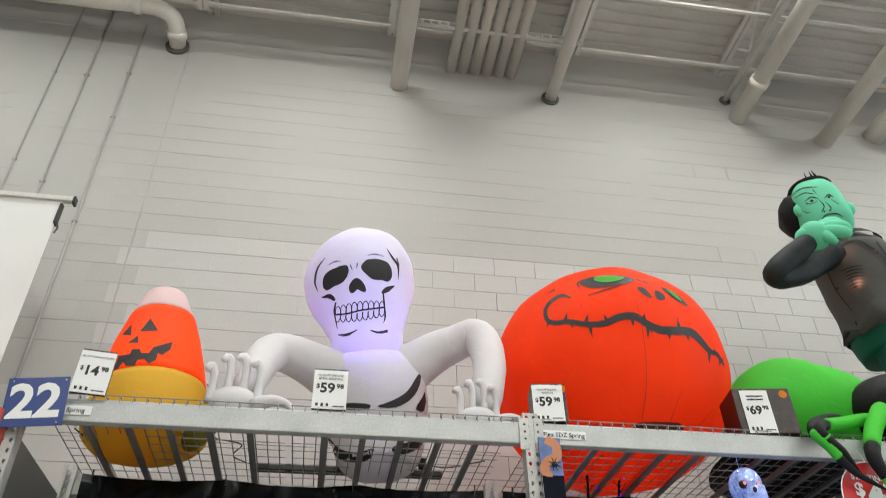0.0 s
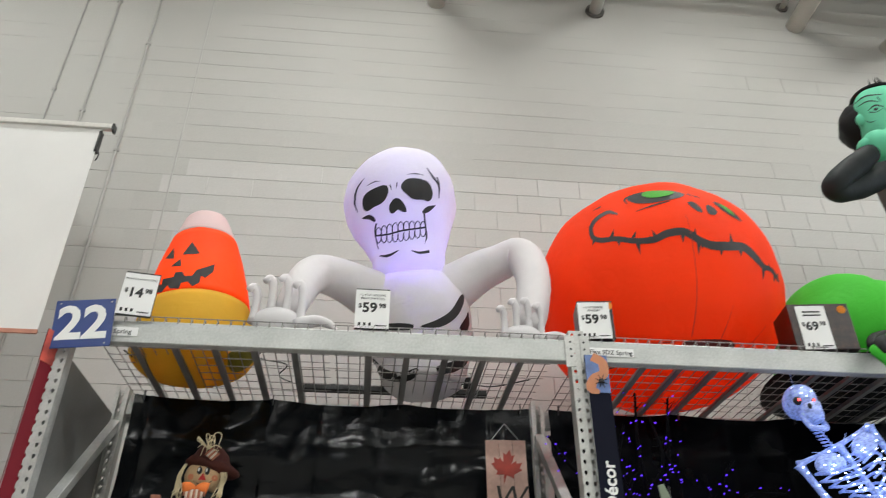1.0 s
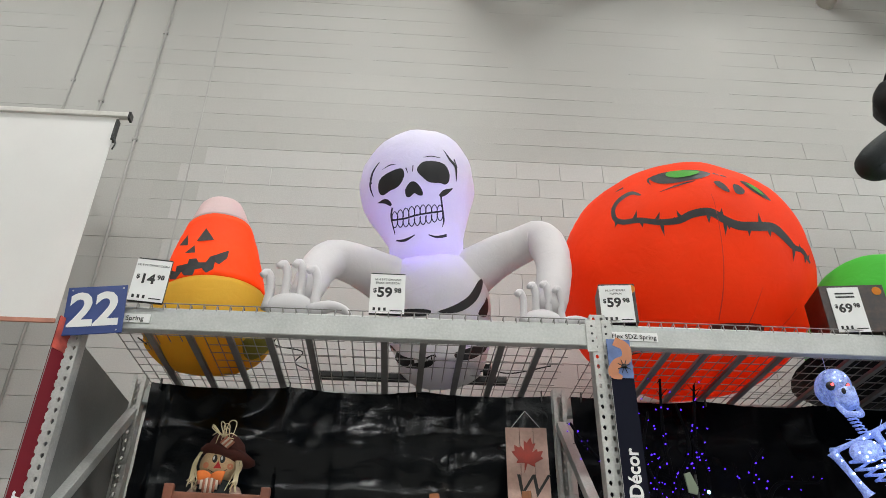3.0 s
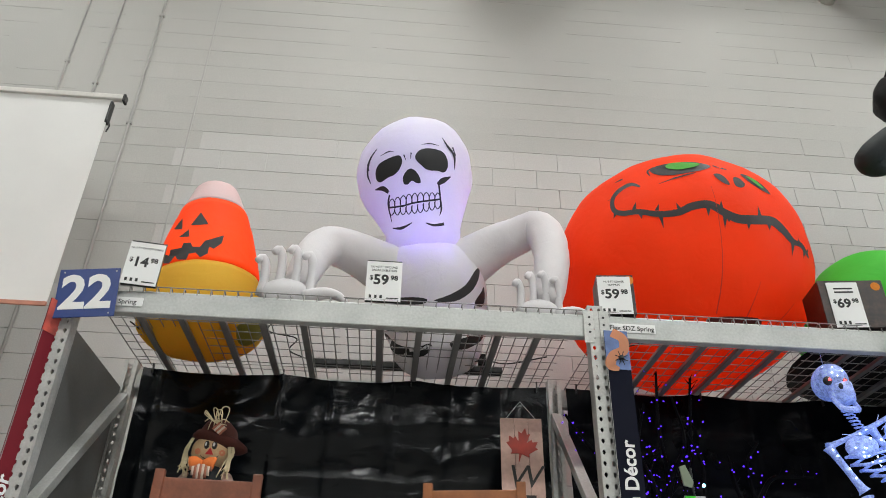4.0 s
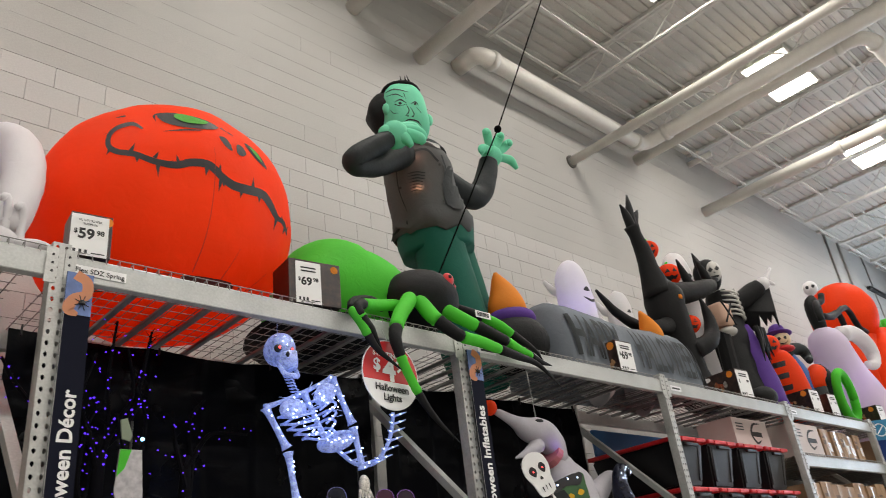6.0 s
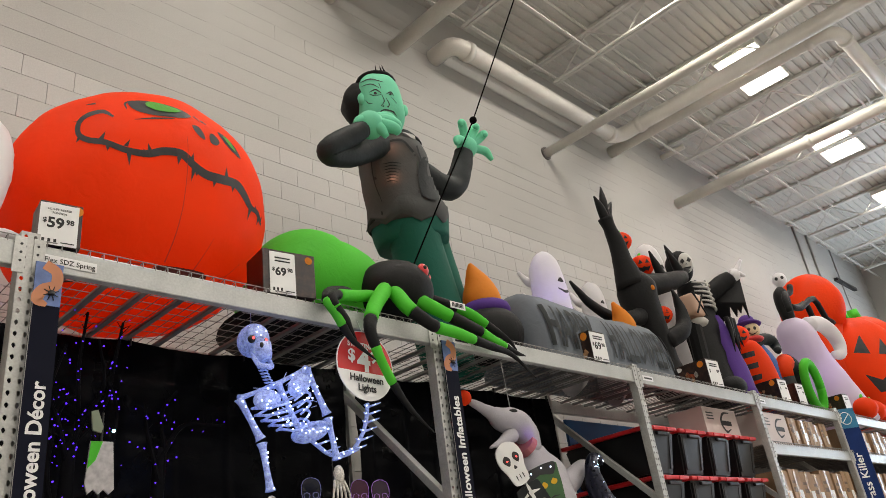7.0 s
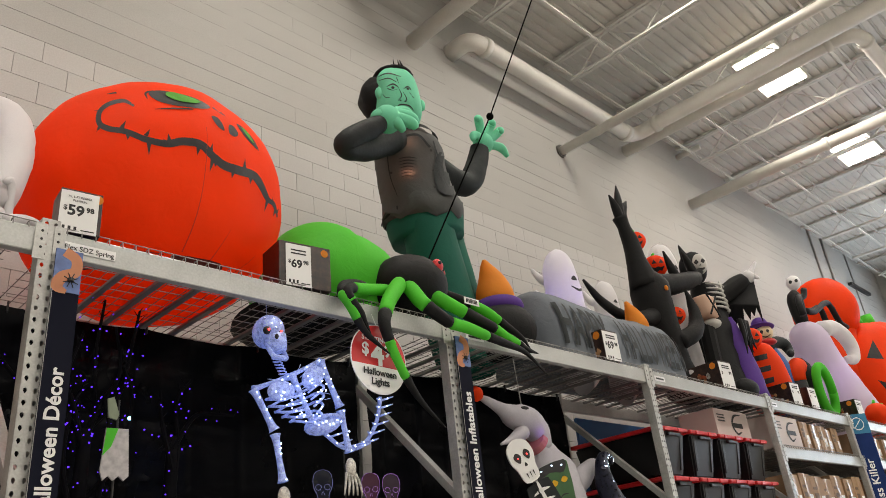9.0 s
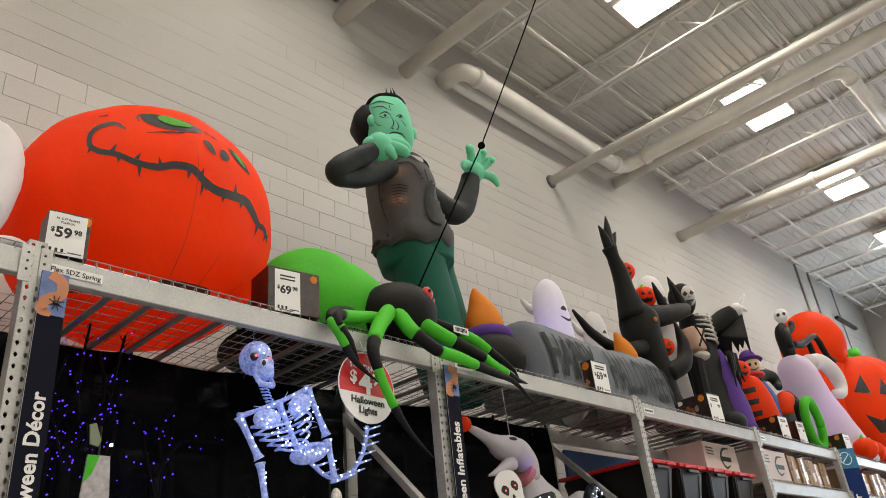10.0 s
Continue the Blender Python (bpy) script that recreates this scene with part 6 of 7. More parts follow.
def banner(x, width, mat, text, top, motif, z0=1.0, z1=3.0, size=0.085, turn=0.0):
    t = thing("post_banner", "tall narrow banner with vertical lettering on a rack post", "banner", pose(x, -0.035, 0, 0, 0, turn), "post banners")
    part("banner_cloth", boxed(0, 0, (z0 + z1) / 2, width, 0.004, z1 - z0), mat, t)
    part("edge_left", boxed(-width / 2 + 0.002, -0.003, (z0 + z1) / 2, 0.003, 0.002, z1 - z0), CHANNEL, t)
    if motif == "spider":
        p = part("art_panel", boxed(0, -0.004, z1 - 0.10, width, 0.003, 0.20), material("dusk_blue_print", (0.10, 0.16, 0.36), 0.5, 0, 0.3, 18), t, "blue printed panel")
        part("orange_swirl", placed(stroke([(-0.02, 0.09), (0.03, 0.06), (0.03, 0.0), (-0.02, -0.03), (-0.04, -0.08), (0.0, -0.1, .4)], width * 0.42), pose(0, -0.007, z1 - 0.10, 90, 0, 0)), material("pumpkin_print", (0.52, 0.20, 0.09), 0.5), p)
        s = bmesh.new()
        tube(s, [(0.015, -0.008, z1 - 0.135, .014), (0.015, -0.010, z1 - 0.15, .014)], 10)
        for k in range(8):
            a = math.pi * (k + 0.5) / 8 * 2
            rod(s, (0.015, -0.009, z1 - 0.142), (0.015 + 0.033 * math.cos(a), -0.009, z1 - 0.142 + 0.036 * math.sin(a)), 0.002, 4)
        part("spider_print", s, BLACK_INK, p)
    elif motif == "leaf":
        part("art_panel", boxed(0, -0.004, z1 - 0.08, width, 0.003, 0.16), material("autumn_print", (0.30, 0.03, 0.025), 0.5, 0, 0.5, 14, second=(0.45, 0.07, 0.04)), t, "red printed panel")
    else:
        p = part("art_panel", boxed(0, -0.004, z1 - 0.13, width, 0.003, 0.26), material("teal_print", (0.01, 0.16, 0.30), 0.5), t, "teal printed panel")
        r = bmesh.new()
        n = 24
        tube(r, [(0.08 * math.cos(2 * math.pi * k / n), -0.008, z1 - 0.13 + 0.08 * math.sin(2 * math.pi * k / n), .006) for k in range(n + 1)], 6)
        rod(r, (-0.05, -0.008, z1 - 0.18), (0.05, -0.008, z1 - 0.08), 0.006)
        part("round_mark", r, CARD_WHITE, p)
    lettering("letters", text, size, CARD_WHITE, pose(0.004, -0.004, top, 90, -90, 0), t, align="RIGHT", bold=0.0022, label="white vertical lettering")
    return t


banner(2.60, 0.115, NAVY, "Halloween Décor", 2.46, "spider")
banner(5.115, 0.125, NAVY, "Halloween Inflatables", 2.63, "spider")
banner(-0.035, 0.085, MAROON, "Fall Décor", 2.20, "leaf", turn=66)
banner(12.78, 0.30, material("blue_banner", (0.012, 0.03, 0.12), 0.8, shine=0.1), "Grass Killer", 2.55, "round", 1.0, 3.14, 0.15, -42)


def disc_sign():
    t = thing("round_sign", "round red and white price sign hung from the beam", "sign", pose(4.36, -0.06, 2.735, 0, 2, 0))
    r = 0.208
    up = [(r * math.cos(a), r * math.sin(a)) for a in (math.radians(-12 + 204 * k / 36) for k in range(37))]
    lo = [(r * math.cos(a), r * math.sin(a)) for a in (math.radians(192 + 156 * k / 30) for k in range(31))]
    m = pose(0, 0, 0, 90, 0, 0)
    part("red_half", placed(fill(up, 0.004), m), SIGN_RED, t, "red upper part")
    part("white_half", placed(fill(lo, 0.004), m), CARD_WHITE, t, "white lower part")
    rim = bmesh.new()
    tube(rim, [(r * math.cos(a), 0.002, r * math.sin(a), 0.004) for a in (2 * math.pi * k / 48 for k in range(49))], 6)
    part("rim", rim, CARD_WHITE, t)
    f = lambda a, b: pose(a, -0.006, b, 90, 0, 0)
    lettering("letters", "STARTING AT", 0.042, CARD_WHITE, f(0, 0.115), t, bold=0.001)
    lettering("letters", "$", 0.10, CARD_WHITE, f(-0.105, 0.045), t, bold=0.003)
    lettering("letters", "4", 0.19, CARD_WHITE, f(-0.015, 0.02), t, bold=0.006)
    lettering("letters", "98", 0.10, CARD_WHITE, f(0.085, 0.05), t, bold=0.003)
    lettering("letters", "Halloween", 0.058, BLACK_INK, f(0, -0.085), t, bold=0.0014)
    lettering("letters", "Lights", 0.058, BLACK_INK, f(0, -0.14), t, bold=0.0014)
    part("hanger", rod(bmesh.new(), (0, 0.01, r - 0.01), (0, 0.055, 0.30), 0.0025), CARD_WHITE, t)


disc_sign()

LED_WHITE = glow("white_led", (0.55, 0.70, 1.0), 7.0)
LED_BLUE = glow("violet_led", (0.09, 0.02, 1.0), 3.2)
LED_CYAN = glow("cyan_led", (0.25, 0.7, 1.0), 8.0)
# blue tint and emission stand for the string lights shining through the plastic
GLOWING_BONE = material("self_glowing_acrylic_bone", (0.50, 0.57, 0.80), 0.16, 0, 0.45, 42, 0.35, 150, 0.004, 0.4)
nb = GLOWING_BONE.node_tree.nodes["Principled BSDF"]
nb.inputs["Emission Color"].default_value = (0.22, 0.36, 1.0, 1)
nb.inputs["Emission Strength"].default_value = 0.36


def lit_skeleton():
    rs = random.Random(2)
    bone, led, hand = bmesh.new(), bmesh.new(), bmesh.new()
    y = 0.08

    def limb(a, b, r, dots):
        a, b = Vector(a), Vector(b)
        tube(bone, [(*a, r * 1.1), (*a.lerp(b, .12), r * .75), (*a.lerp(b, .5), r * .6), (*a.lerp(b, .88), r * .75), (*b, r * 1.1)], 10, 3)
        for k in range(max(1, dots * 2 // 3)):
            p = a.lerp(b, rs.random())
            ball(led, (p.x + rs.uniform(-.012, .012), p.y - r * 0.9, p.z), 0.005, 6, 4)
    # skull with a jaw and deep sockets
    ball(bone, (3.70, y, 2.838), (0.080, 0.102, 0.092), 22, 14)
    tube(bone, [(3.705, y - 0.05, 2.79, .066), (3.715, y - 0.06, 2.735, .056), (3.72, y - 0.065, 2.71, .045)], 14)
    tube(bone, [(3.66, y - 0.05, 2.745, .012), (3.675, y - 0.085, 2.675, .014), (3.72, y - 0.10, 2.665, .016), (3.765, y - 0.07, 2.68, .014), (3.78, y - 0.02, 2.74, .012)], 8, 3)
    sockets = bmesh.new()
    for dx in (-0.05, 0.028):
        ball(sockets, (3.69 + dx, y - 0.080, 2.812), (0.021, 0.021, 0.022), 12, 8)
    ball(sockets, (3.68, y - 0.112, 2.775), (0.011, 0.01, 0.016), 8, 6)
    red = bmesh.new()
    for dx in (-0.05, 0.028):
        ball(red, (3.69 + dx, y - 0.098, 2.812), (0.008, 0.007, 0.008), 8, 6)
    for k in range(7):
        a, b = rs.uniform(0.2, 2.9), rs.uniform(-0.2, 1.2)
        ball(led, (3.70 + 0.09 * math.cos(a) * math.cos(b), y - 0.107 * math.sin(a) * math.cos(b), 2.83 + 0.09 * math.sin(b)), 0.004, 6, 4)
    spring = [(3.745 + 0.022 * math.cos(k * 0.9) + 0.0012 * k, y + 0.022 * math.sin(k * 0.9), 2.70 - 0.0023 * k, 0.004) for k in range(48)]
    tube(bone, spring, 5)
    # breastbone, spine and slanting rib cage
    sl, sr = Vector((3.61, y, 2.51)), Vector((4.04, y, 2.72))
    top = Vector((3.82, y, 2.60))
    ax = (sr - sl).normalized()
    dn = Vector((ax.z, 0, -ax.x))
    limb(sl, top, 0.02, 4)
    limb(sr, top, 0.02, 4)
    limb(top + Vector((0, -.04, 0)), top + dn * 0.30 + Vector((0, -.05, 0)), 0.024, 6)
    limb(top + dn * 0.22 + Vector((0, .02, 0)), (4.00, y - 0.01, 2.40), 0.018, 4)
    for k in range(5):
        w = (0.175, 0.175, 0.15, 0.115, 0.075)[k]
        c = top + dn * (0.065 + 0.040 * k)
        for s in (-1, 1):
            e = c + ax * (s * w)
            tube(bone, [(*(c + Vector((0, .06, 0.01))), .006), (*(c + ax * s * w * 0.7 + Vector((0, 0.06, 0.0))), .007), (*e, .0075), (*(c + ax * s * w * 0.8 + Vector((0, -0.07, 0)) + dn * 0.03), .0075), (*(c + ax * s * 0.02 + Vector((0, -0.085, 0)) + dn * 0.055), .006)], 8, 3)
            for q in range(3):
                p = c + ax * (s * w * rs.uniform(0.2, 0.98)) + Vector((0, -0.085, 0)) + dn * rs.uniform(-0.01, 0.04)
                ball(led, p, 0.0045, 6, 4)
    # mesh plates of the chest and shoulder blades, with their wire edges
    for s in (-1, 1):
        at = top + ax * (s * 0.115) + dn * 0.055 + Vector((0, -.055, 0))
        ball(bone, at, (0.085, 0.03, 0.055), 16, 10, m=pose(0, 0, 0, 0, -26 - s * 14, 0))
        for q in range(4):
            ball(led, at + ax * rs.uniform(-.06, .06) + dn * rs.uniform(-.03, .03) + Vector((0, -.034, 0)), 0.0045, 6, 4)
    for k in range(14):
        a = top + ax * rs.uniform(-.16, .16) + dn * rs.uniform(0.0, 0.2) + Vector((0, -.09, 0))
        b = a + ax * rs.uniform(-.08, .08) + dn * rs.uniform(-.06, .06)
        tube(bone, [(*a, .0018), (*((a + b) / 2 + Vector((0, -.012, 0))), .0018), (*b, .0018)], 4, 2)
    # pelvis
    ball(bone, (4.03, y - 0.02, 2.355), (0.128, 0.05, 0.055), 18, 10, m=pose(0, 0, 0, 0, -17, 0))
    tube(bone, [(3.91, y - 0.05, 2.335, .009), (3.97, y - 0.075, 2.375, .009), (4.07, y - 0.075, 2.40, .009), (4.15, y - 0.05, 2.39, .009)], 7, 3)
    for k in range(8):
        ball(led, (3.94 + 0.025 * k, y - 0.07, 2.34 + 0.006 * k + rs.uniform(-.02, .02)), 0.005, 6, 4)
    # arms and hands
    limb(sl, (3.72, y - 0.02, 2.30), 0.027, 6)
    limb((3.725, y - 0.02, 2.28), (3.755, y - 0.04, 2.04), 0.026, 6)
    limb(sr, (4.15, y - 0.02, 2.46), 0.027, 6)
    limb((4.155, y - 0.02, 2.44), (4.185, y - 0.04, 2.21), 0.026, 7)
    for hx, hz in ((3.76, 2.02), (4.19, 2.18)):
        ball(hand, (hx, y - 0.04, hz - 0.05), (0.035, 0.02, 0.05), 10, 8)
        for k in range(5):
            tube(hand, [(hx - 0.03 + 0.015 * k, y - 0.04, hz - 0.08, .008), (hx - 0.05 + 0.026 * k, y - 0.05, hz - 0.15, .007), (hx - 0.06 + 0.03 * k, y - 0.05, hz - 0.20, .004)], 6, 2)
    # the wires it hangs from
    tube(bone, [(3.72, y + 0.05, 2.92, .0014), (3.72, y + 0.05, 3.08, .0014)], 5)
    figure("lit_skeleton", [(bone, GLOWING_BONE), (hand, material("unlit_acrylic", (0.55, 0.52, 0.46), 0.3, 0, 0.4, 60, 0.3, 150, 0.003)), (led, LED_WHITE), (sockets, BLACK_INK), (red, glow("red_led", (1.0, 0.06, 0.06), 5.0))], "clear plastic skeleton with white string lights and self-glowing blue bones", "light figure")
    lamp("string_light_glow", "POINT", pose(3.82, -0.16, 2.5), 2.0, (0.25, 0.4, 1.0), 0.15)


lit_skeleton()


def lit_spine():
    t = thing("lit_bone_tail", "clear plastic bone tail with white string lights", "light figure")
    rows = [(4.22, 0.3, 2.37), (4.34, 0.3, 2.30), (4.48, 0.3, 2.31), (4.59, 0.3, 2.42), (4.64, 0.3, 2.53), (4.66, 0.3, 2.63)]
    part("spine", tube(bmesh.new(), [(*r, .013) for r in rows], 8, 4), GLOWING_BONE, t, smooth=True)
    part("stake", rod(bmesh.new(), (4.36, 0.31, 1.262), (4.36, 0.31, 2.30), 0.004), DARK_METAL, t)
    path = smooth_path(rows, 4)
    for k, p in enumerate(path[1::2]):
        for s in (-1, 1):
            q = Vector(p)
            e = q + Vector((s * 0.07 + 0.02, -0.03, 0.03 if s > 0 else 0.005))
            b = part("rib", tube(bmesh.new(), [(*q, .008), (*q.lerp(e, .6), .007), (*e, .003)], 6, 2), GLOWING_BONE, t, smooth=True)
            part("led", ball(bmesh.new(), q.lerp(e, 0.5) + Vector((0, -.012, 0)), 0.0045, 6, 4), LED_WHITE, b)


lit_spine()


TWIG_BLACK = material("black_twig", (0.003, 0.003, 0.004), 0.85, 0, 0.2, 20, shine=0.1)


def light_tree(x, y, z0, branches, seed, dots):
    """A black twig tree wound with violet lights."""
    t = thing("lit_twig_tree", "black twig tree wound with violet string lights", "light tree", group="lit trees")
    rs = random.Random(seed)
    part("trunk", tube(bmesh.new(), [(x, y, z0, .045), (x, y, z0 + 0.6, .04), (x + 0.01, y, z0 + 1.1, .032)], 10, 3), TWIG_BLACK, t, smooth=True)
    for rows in branches:
        path = smooth_path(rows, 6)
        bm = bmesh.new()
        tube(bm, [(*p[:3], 0.016 * (1 - 0.6 * i / len(path))) for i, p in enumerate(path)], 7)
        for k in range(16):
            p = Vector(path[rs.randrange(len(path))][:3])
            tube(bm, [(*p, .004), (p.x + rs.uniform(-.05, .05), p.y + rs.uniform(-.04, .04), p.z + rs.uniform(-.03, .06), .001)], 4)
        b = part("branch", bm, TWIG_BLACK, t)
        for k in range(dots):
            p = path[int((k + rs.random()) / dots * (len(path) - 1))]
            part("led", ball(bmesh.new(), (p[0] + rs.gauss(0, .045), p[1] - 0.03 + rs.uniform(-.03, .03), p[2] + rs.gauss(0, .03)), rs.uniform(0.0030, 0.0048), 6, 4), LED_BLUE, b)
    return t


light_tree(2.97, 0.6, 1.27, [
    [(2.97, 0.6, 1.9), (2.88, 0.58, 2.2), (2.90, 0.56, 2.5), (2.97, 0.55, 2.6)], [(2.97, 0.6, 2.2), (3.0, 0.58, 2.45), (2.98, 0.56, 2.75), (3.0, 0.55, 3.05)],
    [(2.97, 0.6, 2.3), (2.86, 0.58, 2.6), (2.80, 0.56, 2.85), (2.81, 0.55, 3.04)], [(2.97, 0.6, 2.35), (3.12, 0.58, 2.55), (3.16, 0.56, 2.8), (3.19, 0.55, 3.02)],
    [(2.97, 0.6, 2.35), (2.72, 0.58, 2.5), (2.55, 0.56, 2.66), (2.47, 0.55, 2.78)], [(2.97, 0.6, 2.0), (3.12, 0.56, 2.2), (3.18, 0.54, 2.5), (3.12, 0.54, 2.7)],
    [(2.97, 0.6, 1.8), (3.05, 0.55, 2.05), (3.08, 0.53, 2.3), (3.02, 0.53, 2.55)], [(2.97, 0.6, 1.9), (2.8, 0.56, 2.05), (2.78, 0.55, 2.3)], [(2.97, 0.6, 2.3), (3.03, 0.55, 2.5), (3.10, 0.53, 2.66), (3.06, 0.53, 2.9)], [(2.97, 0.6, 2.25), (2.9, 0.55, 2.45), (2.84, 0.53, 2.6), (2.9, 0.53, 2.85)]], 3, 17)
light_tree(3.44, 0.62, 1.27, [[(3.44, 0.6, 2.0), (3.47, 0.6, 2.3), (3.44, 0.58, 2.55), (3.52, 0.57, 2.68)], [(3.44, 0.6, 2.3), (3.55, 0.58, 2.48), (3.68, 0.57, 2.5), (3.78, 0.57, 2.5)], [(3.44, 0.6, 2.2), (3.36, 0.58, 2.45), (3.34, 0.57, 2.6)]], 5, 9)


def stocking():
    t = thing("lit_ghost_panel", "white and green flat light-up ornament with a zigzag hem", "ornament")
    m = pose(3.03, 0.33, 2.20, 90, 0, 0)
    hem = [(-0.055, 0.12), (0.05, 0.12), (0.065, -0.10)] + [(0.065 - 0.024 * k / 1, -0.10 - (0.022 if k % 2 else 0)) for k in range(6)] + [(-0.07, -0.08)]
    part("panel", placed(fill(hem, 0.01), m), material("frosted_white_panel", (0.42, 0.40, 0.40), 0.6, 0, 0.25, 30), t, "white panel")
    part("green_band", placed(shape([(-0.055, 0.119), (0.0, 0.119), (-0.03, 0.03), (-0.066, -0.01)]), m @ pose(0, 0, 0.003)), LIME_CLOTH, t, "green band")
    part("top_piece", placed(fill([(-0.05, 0.17), (-0.06, 0.26), (-0.03, 0.27), (0.0, 0.19), (-0.01, 0.16)], 0.01), m), material("grey_green_board", (0.20, 0.24, 0.16), 0.6), t)
    part("star_light", ball(bmesh.new(), (3.075, 0.32, 2.37), 0.009, 8, 6), LED_CYAN, t, "cyan light")
    part("stake", rod(bmesh.new(), (3.03, 0.345, 1.26), (3.03, 0.345, 2.46), 0.006), DARK_METAL, t)


stocking()

WOOD_BROWN = material("stained_chair_wood", (0.20, 0.062, 0.03), 0.45, 0, 0.25, 7, 0.1, 60)
WOOD_LIGHT = material("honey_chair_wood", (0.30, 0.105, 0.035), 0.45, 0, 0.25, 7, 0.1, 60)


def slat_chair(x, y, z, turn, mat, label):
    t = thing("porch_chair", label, "chair", pose(x, y, z, 0, 0, turn), "porch chairs")
    for s in (-1, 1):
        part("back_post", boxed(s * 0.22, 0, 0.53, 0.045, 0.04, 1.06, 0.006), mat, t)
        part("front_leg", boxed(s * 0.22, 0.45, 0.28, 0.045, 0.045, 0.56, 0.006), mat, t)
        part("armrest", boxed(s * 0.24, 0.22, 0.60, 0.07, 0.52, 0.025, 0.006), mat, t)
        part("rocker", tube(bmesh.new(), [(s * 0.22, -0.2, 0.05, .02), (s * 0.22, 0.2, 0.022, .02), (s * 0.22, 0.6, 0.05, .02)], 8, 4), mat, t)
    part("top_rail", boxed(0, 0.0, 0.97, 0.40, 0.03, 0.11, 0.008), mat, t)
    part("lower_rail", boxed(0, 0.0, 0.5, 0.40, 0.03, 0.06, 0.006), mat, t)
    for k in range(6):
        part("slat", boxed(-0.165 + 0.066 * k, 0.0, 0.72, 0.038, 0.016, 0.40, 0.004), mat, t)
    part("seat", boxed(0, 0.22, 0.42, 0.44, 0.46, 0.03, 0.006), mat, t)
    return t


slat_chair(0.72, 0.30, 1.272, 4, WOOD_BROWN, "dark brown slatted wooden rocking chair")
slat_chair(1.95, 0.30, 1.272, -12, WOOD_LIGHT, "honey brown slatted wooden rocking chair")


def scarecrow_doll():
    x, y, z = 0.635, 0.62, 2.515
    head = ball(bmesh.new(), (x, y, z), (0.098, 0.085, 0.090), 24, 16)
    ht = skin(head)
    P = [(head, material("burlap_face", (0.66, 0.46, 0.26), 0.8, 0, 0.1, 9, 0.1, 140, 0.001))]
    felt = material("brown_felt", (0.075, 0.018, 0.012), 0.9, 0, 0.2, 10, 0.15, 120, 0.002)
    brim = placed(ball(bmesh.new(), (0, 0, 0), (0.145, 0.125, 0.045), 24, 10, 0.1), pose(x + 0.03, y + 0.02, z + 0.058, 0, 14, 0))
    P.append((wrinkled(brim, 0.006, 9), felt))
    P.append((wrinkled(tube(bmesh.new(), [(x + 0.02, y + 0.02, z + 0.06, .112), (x + 0.03, y + 0.02, z + 0.11, .095), (x + 0.045, y + 0.02, z + 0.15, .07), (x + 0.055, y + 0.02, z + 0.17, .025)], 18, 3), 0.006, 9), felt))
    straw_m = material("raffia", (0.66, 0.56, 0.36), 0.8, 0, 0.2, 12)
    straw = bmesh.new()
    rs = random.Random(6)
    for s in (-1, 1):
        for i in range(15):
            bx = x + s * rs.uniform(0.094, 0.108)
            tube(straw, [(bx - s * 0.012, y - 0.05, z + 0.055, .003), (bx + s * rs.uniform(0, .02), y - 0.05, z - 0.01, .0035), (bx + s * rs.uniform(-.012, .022), y - 0.055, z - 0.07, .003), (bx + s * rs.uniform(-.03, .025), y - 0.09, z - rs.uniform(.10, .16), .0025)], 4, 3)
    for i in range(6):
        a = rs.uniform(-1, 1)
        c = Vector((x + 0.02, y - 0.085, z + 0.125))
        tube(straw, [(*c, .0028), (*(c + Vector((a * 0.05 - 0.02, -0.01, 0.03 + 0.01 * i))), .0028), (*(c + Vector((a * 0.07, -0.01, 0.045 + 0.006 * i))), .0028), (*(c + Vector((a * 0.03 + 0.02, -0.01, 0.0))), .002)], 4, 4)
    for i in range(7):
        a = rs.uniform(-1, 1)
        tube(straw, [(x + 0.02, y - 0.09, z + 0.125, .003), (x + 0.02 + a * 0.045, y - 0.10, z + 0.125 + rs.uniform(-.01, .02), .003), (x + 0.02 + a * 0.08, y - 0.09, z + 0.115 + rs.uniform(-.03, .02), .002)], 4, 3)
    P.append((straw, straw_m))
    stripe_a = material("pale_stripe", (0.62, 0.50, 0.40), 0.85)
    stripe_b = material("rust_stripe", (0.40, 0.15, 0.09), 0.85)
    for k in range(5):
        P.append((placed(boxed(-0.022 + 0.011 * k, 0, 0, 0.0108, 0.006, 0.05), pose(x + 0.045, y - 0.105, z + 0.092, -18, 35, 0)), stripe_a if k % 2 else stripe_b))
    fm = facing((x, y, z), (0.12, -1, -0.22))
    for dx in (-0.018, 0.020):
        P.append((drape(shape([(dx + 0.013 * math.cos(a), 0.030 + 0.021 * math.sin(a)) for a in (i * 0.7 for i in range(9))]), ht, fm, 0.002), BLACK_INK))
        P.append((drape(shape([(dx - 0.004 + 0.005 * math.cos(a), 0.033 + 0.010 * math.sin(a)) for a in (i * 0.7 for i in range(9))]), ht, fm, 0.004), CARD_WHITE))
    rosy = material("rosy_print", (0.68, 0.26, 0.14), 0.8)
    for dx in (-0.058, 0.060):
        P.append((drape(shape([(dx + 0.015 * math.cos(a), -0.003 + 0.015 * math.sin(a)) for a in (i * 0.7 for i in range(9))]), ht, fm, 0.002), rosy))
    orange = material("orange_felt", (0.80, 0.20, 0.04), 0.85, 0, 0.1, 10)
    P.append((drape(shape([(-0.019, -0.016), (0.002, 0.018), (0.020, -0.016)]), ht, fm, 0.004), SIGN_RED))
    P.append((drape(stroke([(-0.042, -0.022, .5), (-0.02, -0.034, .9), (0.0, -0.037, 1), (0.025, -0.033, .9), (0.048, -0.016, .5)], 0.004), ht, fm, 0.003), BLACK_INK))
